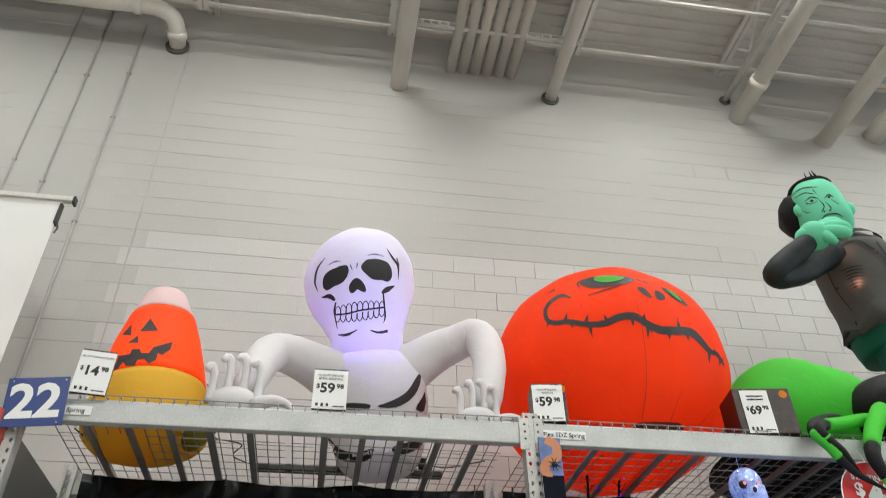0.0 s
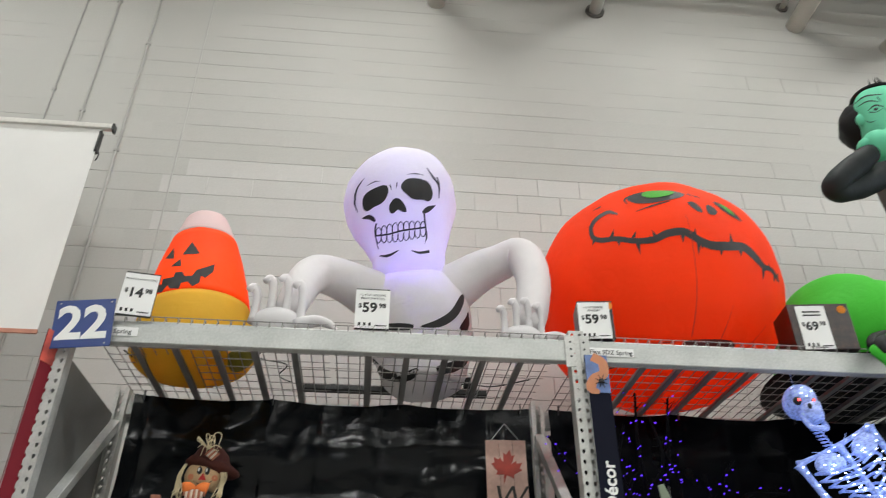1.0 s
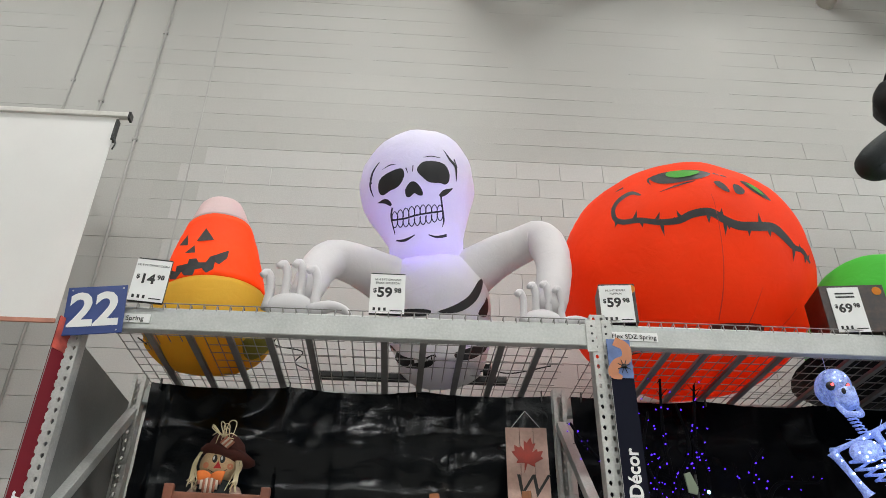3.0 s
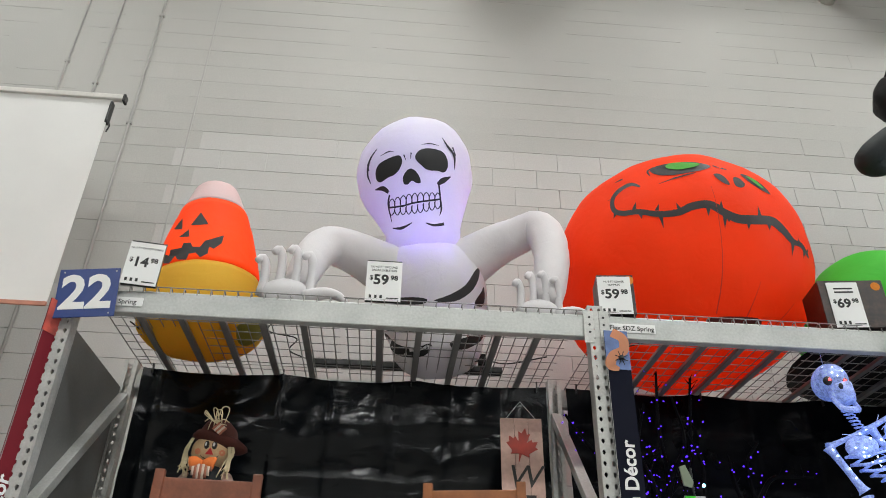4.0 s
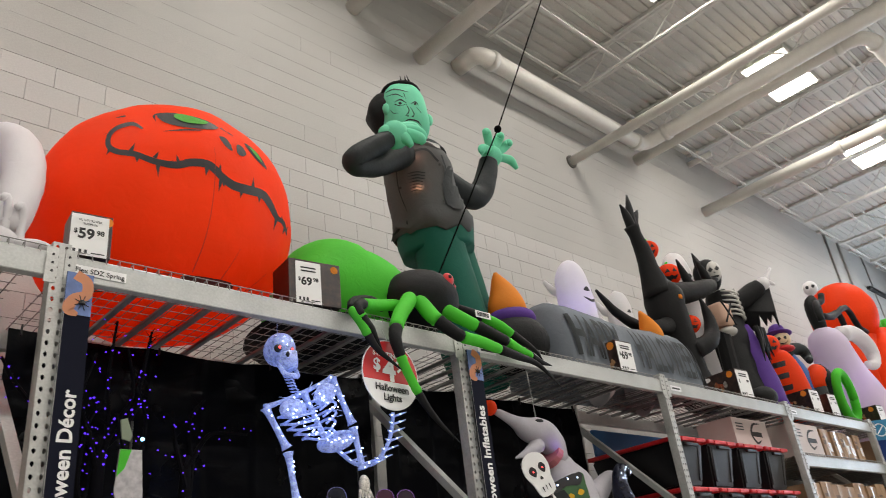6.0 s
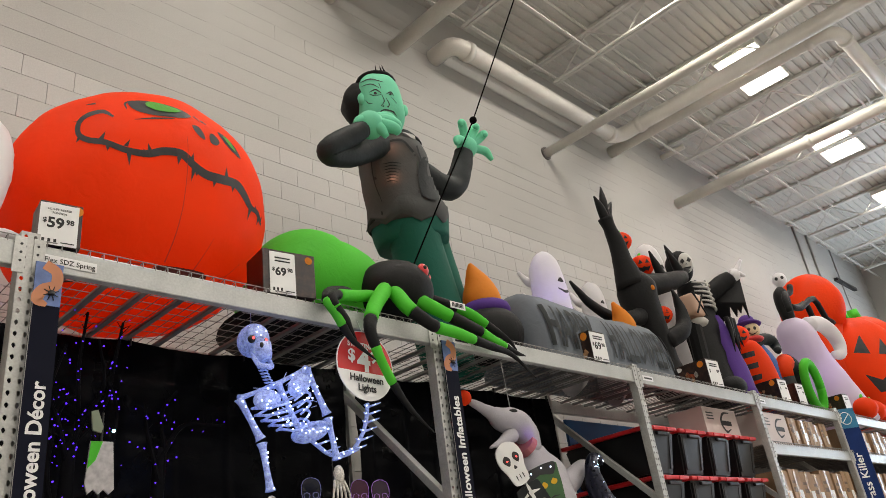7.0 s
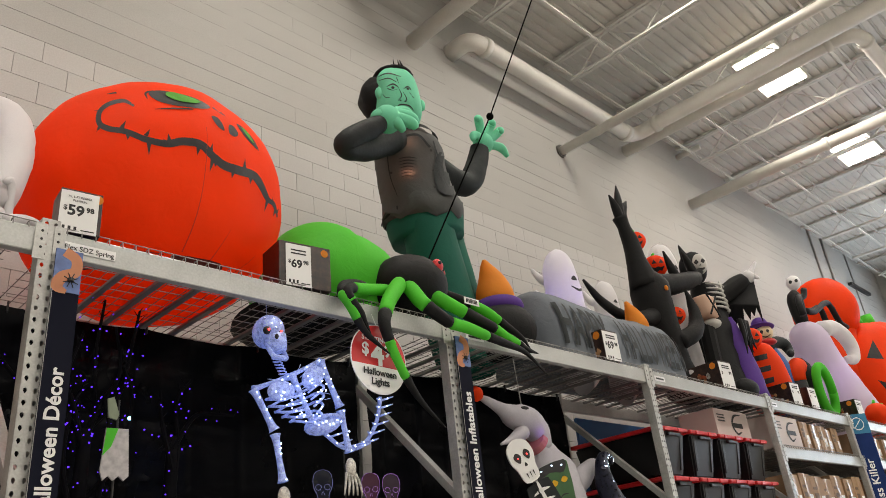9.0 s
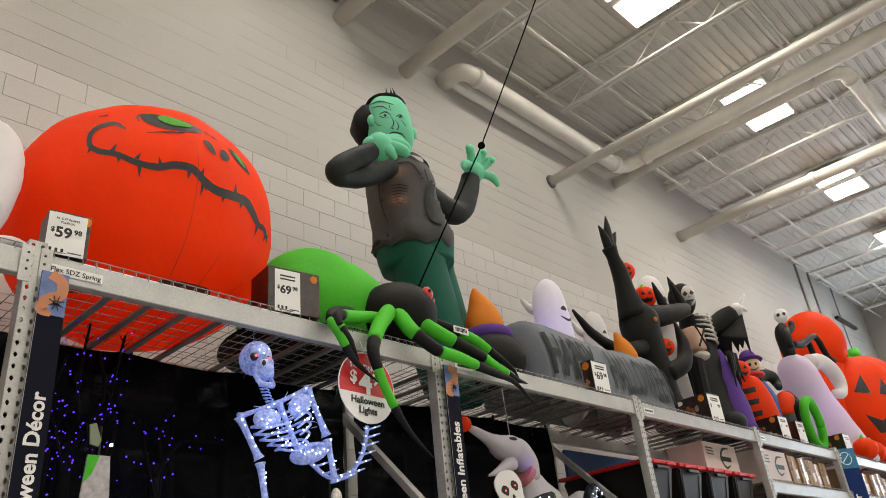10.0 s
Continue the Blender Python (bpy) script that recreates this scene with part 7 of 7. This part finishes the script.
    for s in (-1, 1):
        P.append((tube(bmesh.new(), [(x - 0.01, y - 0.10, z - 0.085, .013), (x - 0.01 + s * 0.032, y - 0.105, z - 0.078, .026), (x - 0.01 + s * 0.062, y - 0.10, z - 0.083, .030)], 10, 2, flat=0.5, side=(0, 1, 0)), orange))
    for k in range(9):
        a = (k - 4) / 4.4
        h = 0.075 * math.sqrt(1 - a * a)
        P.append((boxed(x - 0.012 + a * 0.055, y - 0.105, z - 0.09 - h / 2, 0.0122, 0.012, h), stripe_a if k % 2 else stripe_b))
    P.append((tube(bmesh.new(), [(x, y, z - 0.08, .06), (x, y, z - 0.17, .105), (x, y, z - 0.5, .11), (x, y, 1.275, .11)], 16, 3), CHARCOAL_CLOTH))
    for s in (-1, 1):
        P.append((tube(bmesh.new(), [(x + s * 0.08, y, z - 0.13, .045), (x + s * 0.13, y - 0.03, z - 0.24, .045), (x + s * 0.12, y - 0.06, z - 0.4, .04)], 10, 3), material("plaid_sleeve", (0.45, 0.30, 0.24), 0.8, 0, 0.5, 25)))
    figure("scarecrow_doll", P, "straw-haired scarecrow doll in a brown felt hat", "doll")


scarecrow_doll()


def welcome_board():
    t = thing("welcome_board", "tall pale pink wooden board with script letters and a red leaf", "sign", pose(2.235, 0.52, 1.272, -4, 0, -3))
    w, h = 0.225, 1.50
    pale = material("blush_wood", (0.55, 0.37, 0.31), 0.7, 0, 0.12, 5, 0.08, 50)
    for k in range(3):
        part("plank", boxed(-w / 3 + k * w / 3, 0, h / 2, w / 3 - 0.002, 0.016, h, 0.002), pale, t)
    leaf = [(0, -0.10), (0.008, -0.045), (0.05, -0.055), (0.045, -0.035), (0.085, 0.0), (0.07, 0.008), (0.078, 0.04), (0.05, 0.03), (0.045, 0.045), (0.022, 0.02), (0.032, 0.075), (0.015, 0.066), (0, 0.10),
            (-0.015, 0.066), (-0.032, 0.075), (-0.022, 0.02), (-0.045, 0.045), (-0.05, 0.03), (-0.078, 0.04), (-0.07, 0.008), (-0.085, 0.0), (-0.045, -0.035), (-0.05, -0.055), (-0.008, -0.045)]
    part("leaf", placed(fill(leaf, 0.003), pose(0, -0.012, h - 0.155, 90, 12, 0)), material("rust_red_paint", (0.33, 0.035, 0.02), 0.6, 0, 0.2, 20), t, "rust red maple leaf")
    for k, c in enumerate("WELCOME"):
        lettering("letter", c, 0.17, material("black_script", (0.02, 0.018, 0.016), 0.6) if k == 0 else bpy.data.materials["black_script"], pose(0, -0.010, h - 0.325 - 0.155 * k, 90, 0, 0), t, slant=0.25, label="black script letter")
    bm = bmesh.new()
    for s in (-1, 1):
        rod(bm, (s * 0.08, 0, h), (0.0, 0.0, h + 0.10), 0.0018, 5)
    part("hanger_wire", bm, GALV, t)


welcome_board()

# power bar and its leads on the deck
t = thing("power_bar", "long dark power bar lying on the wire deck", "power strip")
part("bar", boxed(1.62, 0.86, DECK + 0.035, 1.12, 0.06, 0.04, 0.006), DARK_METAL, t)
for k in range(3):
    part("plug", boxed(1.86 + 0.1 * k, 0.83, DECK + 0.085, 0.045, 0.05, 0.07, 0.008), BLACK_CLOTH, t)
for rows in ([(1.1, 0.85, 3.13), (0.95, 0.7, 3.13), (1.0, 0.55, 3.14), (0.86, 0.45, 3.13), (0.92, 0.3, 3.14)], [(1.9, 0.8, 3.14), (2.05, 0.7, 3.13), (2.2, 0.75, 3.14), (2.4, 0.6, 3.13)], [(0.5, 0.6, 3.12), (0.3, 0.75, 3.13), (0.2, 0.6, 3.13), (0.15, 0.4, 3.12)],
             [(2.7, 0.5, 3.13), (3.0, 0.3, 3.13), (3.5, 0.35, 3.13), (4.2, 0.3, 3.13)]):
    part("lead", tube(bmesh.new(), [(*r, .004) for r in rows], 5, 6), DARK_METAL, t)


def screen():
    t = thing("roll_screen", "white roll-down screen hung on wall brackets", "screen")
    y, x1, x0 = 1.2, -0.695, -3.2
    part("cloth", boxed((x0 + x1) / 2, y, 4.46, x1 - x0, 0.004, 1.74), SCREEN_WHITE, t)
    part("bottom_bar", boxed((x0 + x1) / 2, y, 3.585, x1 - x0, 0.016, 0.03, 0.003), material("rust_hem", (0.50, 0.22, 0.15), 0.6, 0, 0.3, 6), t, "pinkish hem bar")
    part("roller_case", boxed((x0 + x1) / 2 + 0.03, y, 5.345, x1 - x0 + 0.10, 0.05, 0.045, 0.008), STEEL_PAINT, t, "white case")
    part("end_cap", boxed(x1 + 0.085, y, 5.335, 0.02, 0.06, 0.065, 0.004), DARK_METAL, t)
    for x in (x1 - 0.01, x0 + 0.1):
        part("bracket_arm", boxed(x - 0.5, (y + WALL) / 2, 5.27, 0.03, WALL - y, 0.03), GALV, t)
        part("bracket_plate", boxed(x + 0.01, y + 0.01, 5.2, 0.02, 0.05, 0.2, 0.004), DARK_METAL, t)
        part("hook", tube(bmesh.new(), [(x + 0.02, y - 0.02, 5.12, .006), (x + 0.05, y - 0.02, 5.06, .006), (x + 0.04, y - 0.02, 5.0, .006)], 6, 3), DARK_METAL, t)


screen()


def ghost_dog():
    t = thing("ghost_dog", "white cloth ghost dog with an orange nose hung from the deck", "ornament")
    skin_white = material("grey_white_felt", (0.52, 0.50, 0.54), 0.85, 0, 0.08, 6, 0.06, 120, 0.001, 0.2)
    y = 0.3
    part("head", wrinkled(tube(bmesh.new(), [(5.60, y - 0.03, 2.715, .022), (5.80, y - 0.02, 2.66, .045), (5.95, y, 2.62, .085), (6.10, y, 2.60, .11), (6.22, y, 2.52, .10), (6.28, y, 2.40, .07)], 16, 4), 0.006, 8), skin_white, t, smooth=True)
    part("nose", ball(bmesh.new(), (5.54, y - 0.03, 2.735), 0.055, 14, 10), ORANGE_CLOTH, t, "small orange pumpkin nose", smooth=True)
    part("jaw", tube(bmesh.new(), [(6.02, y - 0.02, 2.50, .06), (5.88, y - 0.04, 2.44, .035), (5.72, y - 0.05, 2.385, .008)], 12, 3), skin_white, t, smooth=True)
    part("eye", ball(bmesh.new(), (6.02, y - 0.07, 2.665), (0.045, 0.03, 0.018), 12, 8), BLACK_INK, t)
    part("collar", tube(bmesh.new(), [(6.16, y, 2.445, .095), (6.20, y, 2.415, .10)], 16), material("dusty_pink", (0.42, 0.13, 0.15), 0.7), t, "dusty pink collar")
    body = tube(bmesh.new(), [(6.2, y, 2.44, .08), (6.28, y, 2.32, .16), (6.36, y, 2.15, .24), (6.38, y, 1.95, .28), (6.4, y, 1.75, .22)], 22, 4, flat=0.6, side=(0, 1, 0))
    part("body", wrinkled(body, 0.03, 6), skin_white, t, smooth=True)
    part("tail", tube(bmesh.new(), [(6.55, y, 2.12, .09), (6.72, y, 2.2, .085), (6.86, y, 2.30, .05), (6.95, y, 2.34, .012)], 12, 3), skin_white, t, smooth=True)
    part("hook", rod(bmesh.new(), (6.08, y, 2.69), (6.06, y, 3.08), 0.004), GALV, t)
    lamp("ornament_led", "POINT", pose(6.14, y - 0.13, 2.47), 0.12, (0.3, 0.1, 1.0), 0.02)


ghost_dog()


def flat_board(name, label, at, outline, mat, marks, leds, stake=1.0):
    t = thing(name, label, "ornament", at)
    ring_pts = smooth_path(outline[-1:] + outline + outline[:2], 3)[3:-4]
    part("board", placed(fill([(q[0], q[1]) for q in ring_pts], 0.012), pose(0, 0, 0, 90, 0, 0)), mat, t)
    for nm, pts, mt in marks:
        part(nm, placed(shape(pts, 3), pose(0, -0.003, 0, 90, 0, 0)), mt, t)
    for x, z, mt in leds:
        part("led", ball(bmesh.new(), (x, -0.008, z), 0.006, 6, 4), mt, t)
    part("stake", rod(bmesh.new(), (0, 0.016, -stake), (0, 0.016, 0.0), 0.005), DARK_METAL, t)


RED_LED = bpy.data.materials["red_led"]
flat_board("skull_board", "flat white skull ornament with red lit eyes", pose(5.70, 0.05, 2.235, 0, -24, -20) @ Matrix.Diagonal((0.95, 0.95, 0.95, 1)), [(-0.06, -0.15), (-0.085, -0.05), (-0.11, 0.03), (-0.09, 0.12), (0.0, 0.16), (0.09, 0.12), (0.11, 0.03), (0.08, -0.05), (0.06, -0.15)], CARD_WHITE,
           [("eye_socket", [(-0.075, 0.04), (-0.04, 0.07), (-0.01, 0.035), (-0.04, -0.01)], BLACK_INK), ("eye_socket", [(0.015, 0.04), (0.045, 0.07), (0.075, 0.035), (0.045, -0.01)], BLACK_INK), ("nose_gap", [(-0.014, -0.04), (0.0, -0.015), (0.014, -0.04)], BLACK_INK),
            ("tooth_gap", [(-0.035, -0.09), (-0.03, -0.13), (-0.025, -0.09)], BLACK_INK), ("tooth_gap", [(-0.003, -0.09), (0.0, -0.13), (0.005, -0.09)], BLACK_INK), ("tooth_gap", [(0.025, -0.09), (0.03, -0.13), (0.035, -0.09)], BLACK_INK)],
           [(-0.042, 0.03, RED_LED), (0.045, 0.03, RED_LED)], 1.10)
flat_board("bones_board", "flat dark ornament with white printed bones", pose(5.84, 0.03, 2.00, 0, -24, -20), [(-0.10, -0.3), (-0.11, 0.05), (-0.06, 0.10), (0.06, 0.10), (0.11, 0.05), (0.10, -0.3)], CHARCOAL_CLOTH,
           [("bone_print", [(-0.012, -0.2), (-0.012, 0.08), (0.012, 0.08), (0.012, -0.2)], CARD_WHITE), ("bone_print", [(-0.08, 0.03), (0.0, 0.055), (0.08, 0.03), (0.0, 0.03)], CARD_WHITE), ("bone_print", [(-0.08, -0.04), (0.0, -0.015), (0.08, -0.04), (0.0, -0.04)], CARD_WHITE)], [], 0.81)
flat_board("green_board", "flat green monster ornament with yellow eyes", pose(6.06, 0.06, 2.10, 0, -18, -20), [(-0.12, -0.2), (-0.14, 0.06), (-0.15, 0.13), (0.12, 0.13), (0.13, 0.04), (0.1, -0.1), (0.05, -0.2)], material("dark_green_print", (0.03, 0.10, 0.03), 0.5, 0, 0.2, 10),
           [("hair", [(-0.15, 0.13), (-0.14, 0.06), (-0.03, 0.08), (0.08, 0.05), (0.12, 0.13)], BLACK_INK), ("eye_print", [(-0.06, 0.0), (-0.03, 0.025), (0.0, 0.0), (-0.03, -0.02)], YELLOW_CLOTH), ("eye_print", [(0.03, 0.0), (0.06, 0.025), (0.09, 0.0), (0.06, -0.02)], YELLOW_CLOTH), ("mouth_print", [(-0.04, -0.11), (0.0, -0.085), (0.06, -0.10), (0.0, -0.095)], BLACK_INK)],
           [(-0.1, 0.11, LED_WHITE), (0.0, 0.12, LED_WHITE), (0.08, 0.10, LED_WHITE)], 0.88)


def skull_outline(x, z, colour, tint):
    """A thin clear skull cut-out edged with a glowing line, on a stake."""
    t = thing("skull_cutout", "dark clear skull cut-out with a thin glowing edge", "ornament", pose(x, 0.30, z, 0, 0, -18), "skull cut-outs")
    rim = [(-0.030, -0.10), (-0.034, -0.05), (-0.053, -0.01), (-0.056, 0.04), (-0.04, 0.075), (0.0, 0.088), (0.04, 0.075), (0.056, 0.04), (0.053, -0.01), (0.034, -0.05), (0.030, -0.10)]
    edge = [q for q in smooth_path([(a, -0.006, b, .0011) for a, b in rim + rim[:1]], 3)]
    part("board", placed(fill([(q[0], q[2]) for q in edge[:-1]], 0.006), pose(0, 0, 0, 90, 0, 0)), tint, t)
    part("edge_line", tube(bmesh.new(), edge, 5), colour, t)
    for dx in (-0.026, 0.026):
        part("eye_line", tube(bmesh.new(), [(dx + 0.018 * math.cos(k * 0.785), -0.006, -0.008 + 0.016 * math.sin(k * 0.785), .0009) for k in range(9)], 5), colour, t)
    part("nose_line", tube(bmesh.new(), [(-0.009, -0.006, -0.048, .0009), (0.0, -0.006, -0.028, .0009), (0.009, -0.006, -0.048, .0009)], 5), colour, t)
    part("stake", rod(bmesh.new(), (0, 0.004, 1.262 - z), (0, 0.004, -0.09), 0.004), DARK_METAL, t)


edge_blue, edge_violet = glow("blue_edge_line", (0.25, 0.28, 0.7), 0.22), glow("violet_edge_line", (0.45, 0.2, 0.8), 0.3)
skull_outline(4.19, 2.075, edge_blue, material("clear_dark_acrylic", (0.010, 0.012, 0.022), 0.2))
skull_outline(4.54, 2.07, edge_violet, material("plum_acrylic", (0.06, 0.012, 0.035), 0.25))
skull_outline(4.70, 2.07, edge_violet, material("smoke_acrylic", (0.028, 0.012, 0.028), 0.25))


def witch_hat():
    t = thing("lit_witch_hat", "dark bent witch hat with white string lights", "ornament")
    rows = [(6.80, 0.12, 1.85, .15), (6.79, 0.12, 2.0, .10), (6.74, 0.12, 2.15, .07), (6.74, 0.12, 2.26, .055), (6.80, 0.12, 2.33, .04), (6.87, 0.12, 2.32, .03), (6.89, 0.12, 2.27, .01)]
    part("cone", wrinkled(tube(bmesh.new(), rows, 14, 4), 0.008, 9), material("dark_tinsel", (0.012, 0.014, 0.03), 0.3, 0.4, 0.4, 40), t, smooth=True)
    rs = random.Random(11)
    path = smooth_path(rows, 5)
    for k in range(22):
        p = path[rs.randrange(len(path) - 2)]
        a = rs.uniform(-2.6, -0.5)
        part("led", ball(bmesh.new(), (p[0] + p[3] * math.cos(a), p[1] + p[3] * math.sin(a), p[2]), 0.005, 6, 4), LED_WHITE, t)
    part("stake", rod(bmesh.new(), (6.8, 0.12, 1.262), (6.8, 0.12, 1.9), 0.008), DARK_METAL, t)


witch_hat()

TOTE_BLACK = material("black_tote_plastic", (0.009, 0.009, 0.010), 0.42, 0, 0.15, 6, 0.05, 90)
LID_RED = material("red_lid_plastic", (0.55, 0.018, 0.022), 0.38, 0, 0.08, 6)


def tote(x, z, depth=0.95):
    t = thing("storage_tote", "black plastic storage tote with a red lid", "storage tote", pose(x, 0.06, z), "storage totes")
    w, h = 0.47, 0.385
    bm = bmesh.new()
    box(bm, 0, depth / 2, h / 2, w, depth - 0.04, h)
    for v in bm.verts:
        if v.co.z < 0.1:
            v.co.x *= 0.74
            v.co.y = depth / 2 + (v.co.y - depth / 2) * 0.86
    bmesh.ops.bevel(bm, geom=list(bm.edges), offset=0.02, segments=2, affect="EDGES")
    part("tub", bm, TOTE_BLACK, t)
    for s in (-1, 1):
        rib = bmesh.new()
        box(rib, s * 0.165, 0.028, h * 0.55, 0.05, 0.02, h * 0.8, 0.008)
        for v in rib.verts:
            v.co.y += (h - v.co.z) * 0.14
            v.co.x *= 0.8 + 0.2 * v.co.z / h
        part("rib", rib, TOTE_BLACK, t)
    lid = part("lid", boxed(0, depth / 2, h + 0.018, w + 0.05, depth + 0.02, 0.036, 0.014), LID_RED, t, "red lid")
    part("lid_panel", boxed(0, depth / 2, h + 0.040, w - 0.08, depth - 0.1, 0.014, 0.005), LID_RED, lid)
    for s in (-1, 1):
        part("latch", boxed(s * 0.12, -0.008, h + 0.012, 0.09, 0.02, 0.034, 0.006), LID_RED, lid)
    part("handle", boxed(0, 0.004, h - 0.03, 0.2, 0.03, 0.03, 0.008), TOTE_BLACK, t)
    return t


first = tote(7.885, 1.345)
for c in range(4):
    for r in range(3):
        if c or r:
            copy_thing(first, pose(7.885 + 0.575 * c, 0.06, 1.345 + 0.432 * r))

tagged(link("back_board", boxed(8.8, DEPTH - 0.1, 2.12, 2.2, 0.03, 1.55), material("blue_board", (0.02, 0.10, 0.26), 0.5, 0, 0.15, 3)), "blue board standing behind the totes", "board")


def carton(x, y, z, w, d, h, turn=0, pale=False, logo=False):
    t = thing("carton", "white printed carton on the shelf" if pale else "taped brown cardboard carton on the shelf", "carton", pose(x, y, z, 0, 0, turn), "cartons")
    part("carton_body", boxed(0, d / 2, h / 2, w, d, h, 0.004), CARD_PALE if pale else BROWN_CARD, t)
    if not pale:
        part("tape", boxed(0, d / 2 - 0.001, h / 2, 0.05, d + 0.004, h + 0.003), TAPE, t, "glossy tape strip")
        part("print_bar", boxed(-w * 0.2, -0.001, h * 0.72, w * 0.4, 0.003, 0.03), INK_BROWN, t)
        part("print_bar", boxed(-w * 0.2, -0.001, h * 0.55, w * 0.4, 0.003, 0.05), INK_BROWN, t)
        part("shipping_label", boxed(w * 0.25, -0.001, h * 0.4, w * 0.28, 0.003, h * 0.3), CARD_WHITE, t)
    if logo:
        part("swoosh", placed(stroke([(0.14, 0.12, .3), (-0.02, 0.10, 1), (-0.10, 0.0, 1.2), (-0.02, -0.09, 1), (0.10, -0.06, .3)], 0.028), pose(0.08, -0.004, h * 0.5, 90, 0, 0)), BLACK_INK, t, "dark swoosh mark")
        part("print_bar", boxed(0.10, -0.003, h * 0.5, 0.24, 0.003, 0.05), BLACK_INK, t)
        for k in range(3):
            part("print_bar", boxed(-w * 0.32, -0.003, h * (0.8 - 0.1 * k), w * 0.2, 0.003, 0.012), DARK_METAL, t)
    return t


CARD_PALE = material("pale_carton", (0.58, 0.50, 0.47), 0.65, 0, 0.06, 4)
TAPE = material("packing_tape", (0.40, 0.27, 0.16), 0.2, 0, 0.1, 5)
INK_BROWN = material("brown_ink", (0.12, 0.07, 0.04), 0.6)
carton(9.52, 0.22, 2.648, 0.78, 0.4, 0.31, 0, True, True)
for i, bay in ((4, BAY[4]), (5, BAY[5]), (6, BAY[6])):
    a, b = BAY[i], BAY[i + 1]
    for zz in (2.57, 1.80):
        rack_beam(a, b, zz, False)
        rack_beam(a, b, zz, True)
        wire_deck(a + 0.05, (a + b) / 2 - 0.005, zz + 0.004)
        wire_deck((a + b) / 2 + 0.005, b - 0.05, zz + 0.004)
    rs = random.Random(i)
    x = a + 0.10
    if i == 4:
        carton(a + 0.46, 0.06, 2.582, 0.70, 0.45, 0.36, 0, True, True)
        x = a + 0.88
    while x < b - 0.32:
        w = rs.choice((0.24, 0.26, 0.30))
        carton(x + w / 2, 0.05 + rs.uniform(0, .05), 2.582, w, 0.92, rs.uniform(0.30, 0.36), rs.uniform(-3, 3))
        x += w + 0.03
    x = a + 0.08
    while x < b - 0.32:
        w = rs.choice((0.28, 0.30, 0.34))
        carton(x + w / 2, 0.05 + rs.uniform(0, .04), 1.812, w, 0.92, rs.uniform(0.46, 0.52), rs.uniform(-2, 2))
        x += w + 0.02


# ---- the wall's blocks ----
BL, BH, GAP = 0.4064, 0.2032, 0.0012
PATCH_Z, PATCH_X = 5.87, -0.42


def block_mesh(mat, bed, head):
    """A block face; joints that thick paint has closed have no bevel."""
    bm = bmesh.new()
    box(bm, 0, 0.005, 0, BL - (GAP if head else 0), 0.012, BH - (GAP if bed else 0))
    for v in bm.verts:
        if v.co.y < 0:
            v.co.y = -0.003
            v.co.x *= 1 - head / BL
            v.co.z *= 1 - bed / BH
    bmesh.ops.recalc_face_normals(bm, faces=bm.faces)
    me = bpy.data.meshes.new("block")
    bm.to_mesh(me)
    bm.free()
    me.materials.append(mat)
    return me


BED = (0.0, 0.0022, 0.0040)
BLOCKS = {(p, b, h): block_mesh(WALL_PALE if p else WALL_GREY, BED[b], 0.0034 if h else 0.0) for p in (False, True) for b in (0, 1, 2) for h in (False, True)}
rnd = random.Random(4)
rest_v, rest_f, rest_m = [], [], []
count = 0
for r in range(-29, 18):
    z = PATCH_Z + BH / 2 + r * BH
    if z < 0.1 or z > ROOF + 0.1:
        continue
    first = 2.95 + (0 if r % 2 else BL / 2)
    for c in range(-30, 60):
        x = first + (c + 0.5) * BL
        if x < X0 + 0.2 or x > X1 - 0.2:
            continue
        pale = z < (PATCH_Z if x > PATCH_X else 4.3)
        wear = noise.noise(Vector((x * 0.55, r * 0.83, 2.7))) + 0.25 * rnd.uniform(-1, 1)
        if pale:
            bed, head = (2 if wear > -0.3 else 1), x > 2.4 or rnd.random() < 0.12
        else:
            bed, head = (0 if wear < 0.02 else 1 if wear < 0.3 else 2), rnd.random() < 0.03 and z < 7.5
        me = BLOCKS[(pale, bed, head)]
        y = WALL + rnd.uniform(-0.0006, 0.0006) * (1.5 if head else 0.3)
        if 4.6 < z < 6.9 and -0.9 < x < 6.6 and count < 300:
            o = new("block", me)
            o.parent = wall_north
            o.location = (x, y, z)
            count += 1
        else:
            n = len(rest_v)
            rest_v += [(v.co.x + x, v.co.y + y, v.co.z + z) for v in me.vertices]
            rest_f += [[n + k for k in p.vertices] for p in me.polygons]
            rest_m += [1 if pale else 0] * len(me.polygons)
me = bpy.data.meshes.new("blockwork")
me.from_pydata(rest_v, [], rest_f)
me.materials.append(WALL_GREY)
me.materials.append(WALL_PALE)
me.polygons.foreach_set("material_index", rest_m)
o = new("blockwork", me)
o.parent = wall_north
tagged(o, kind="stuff")
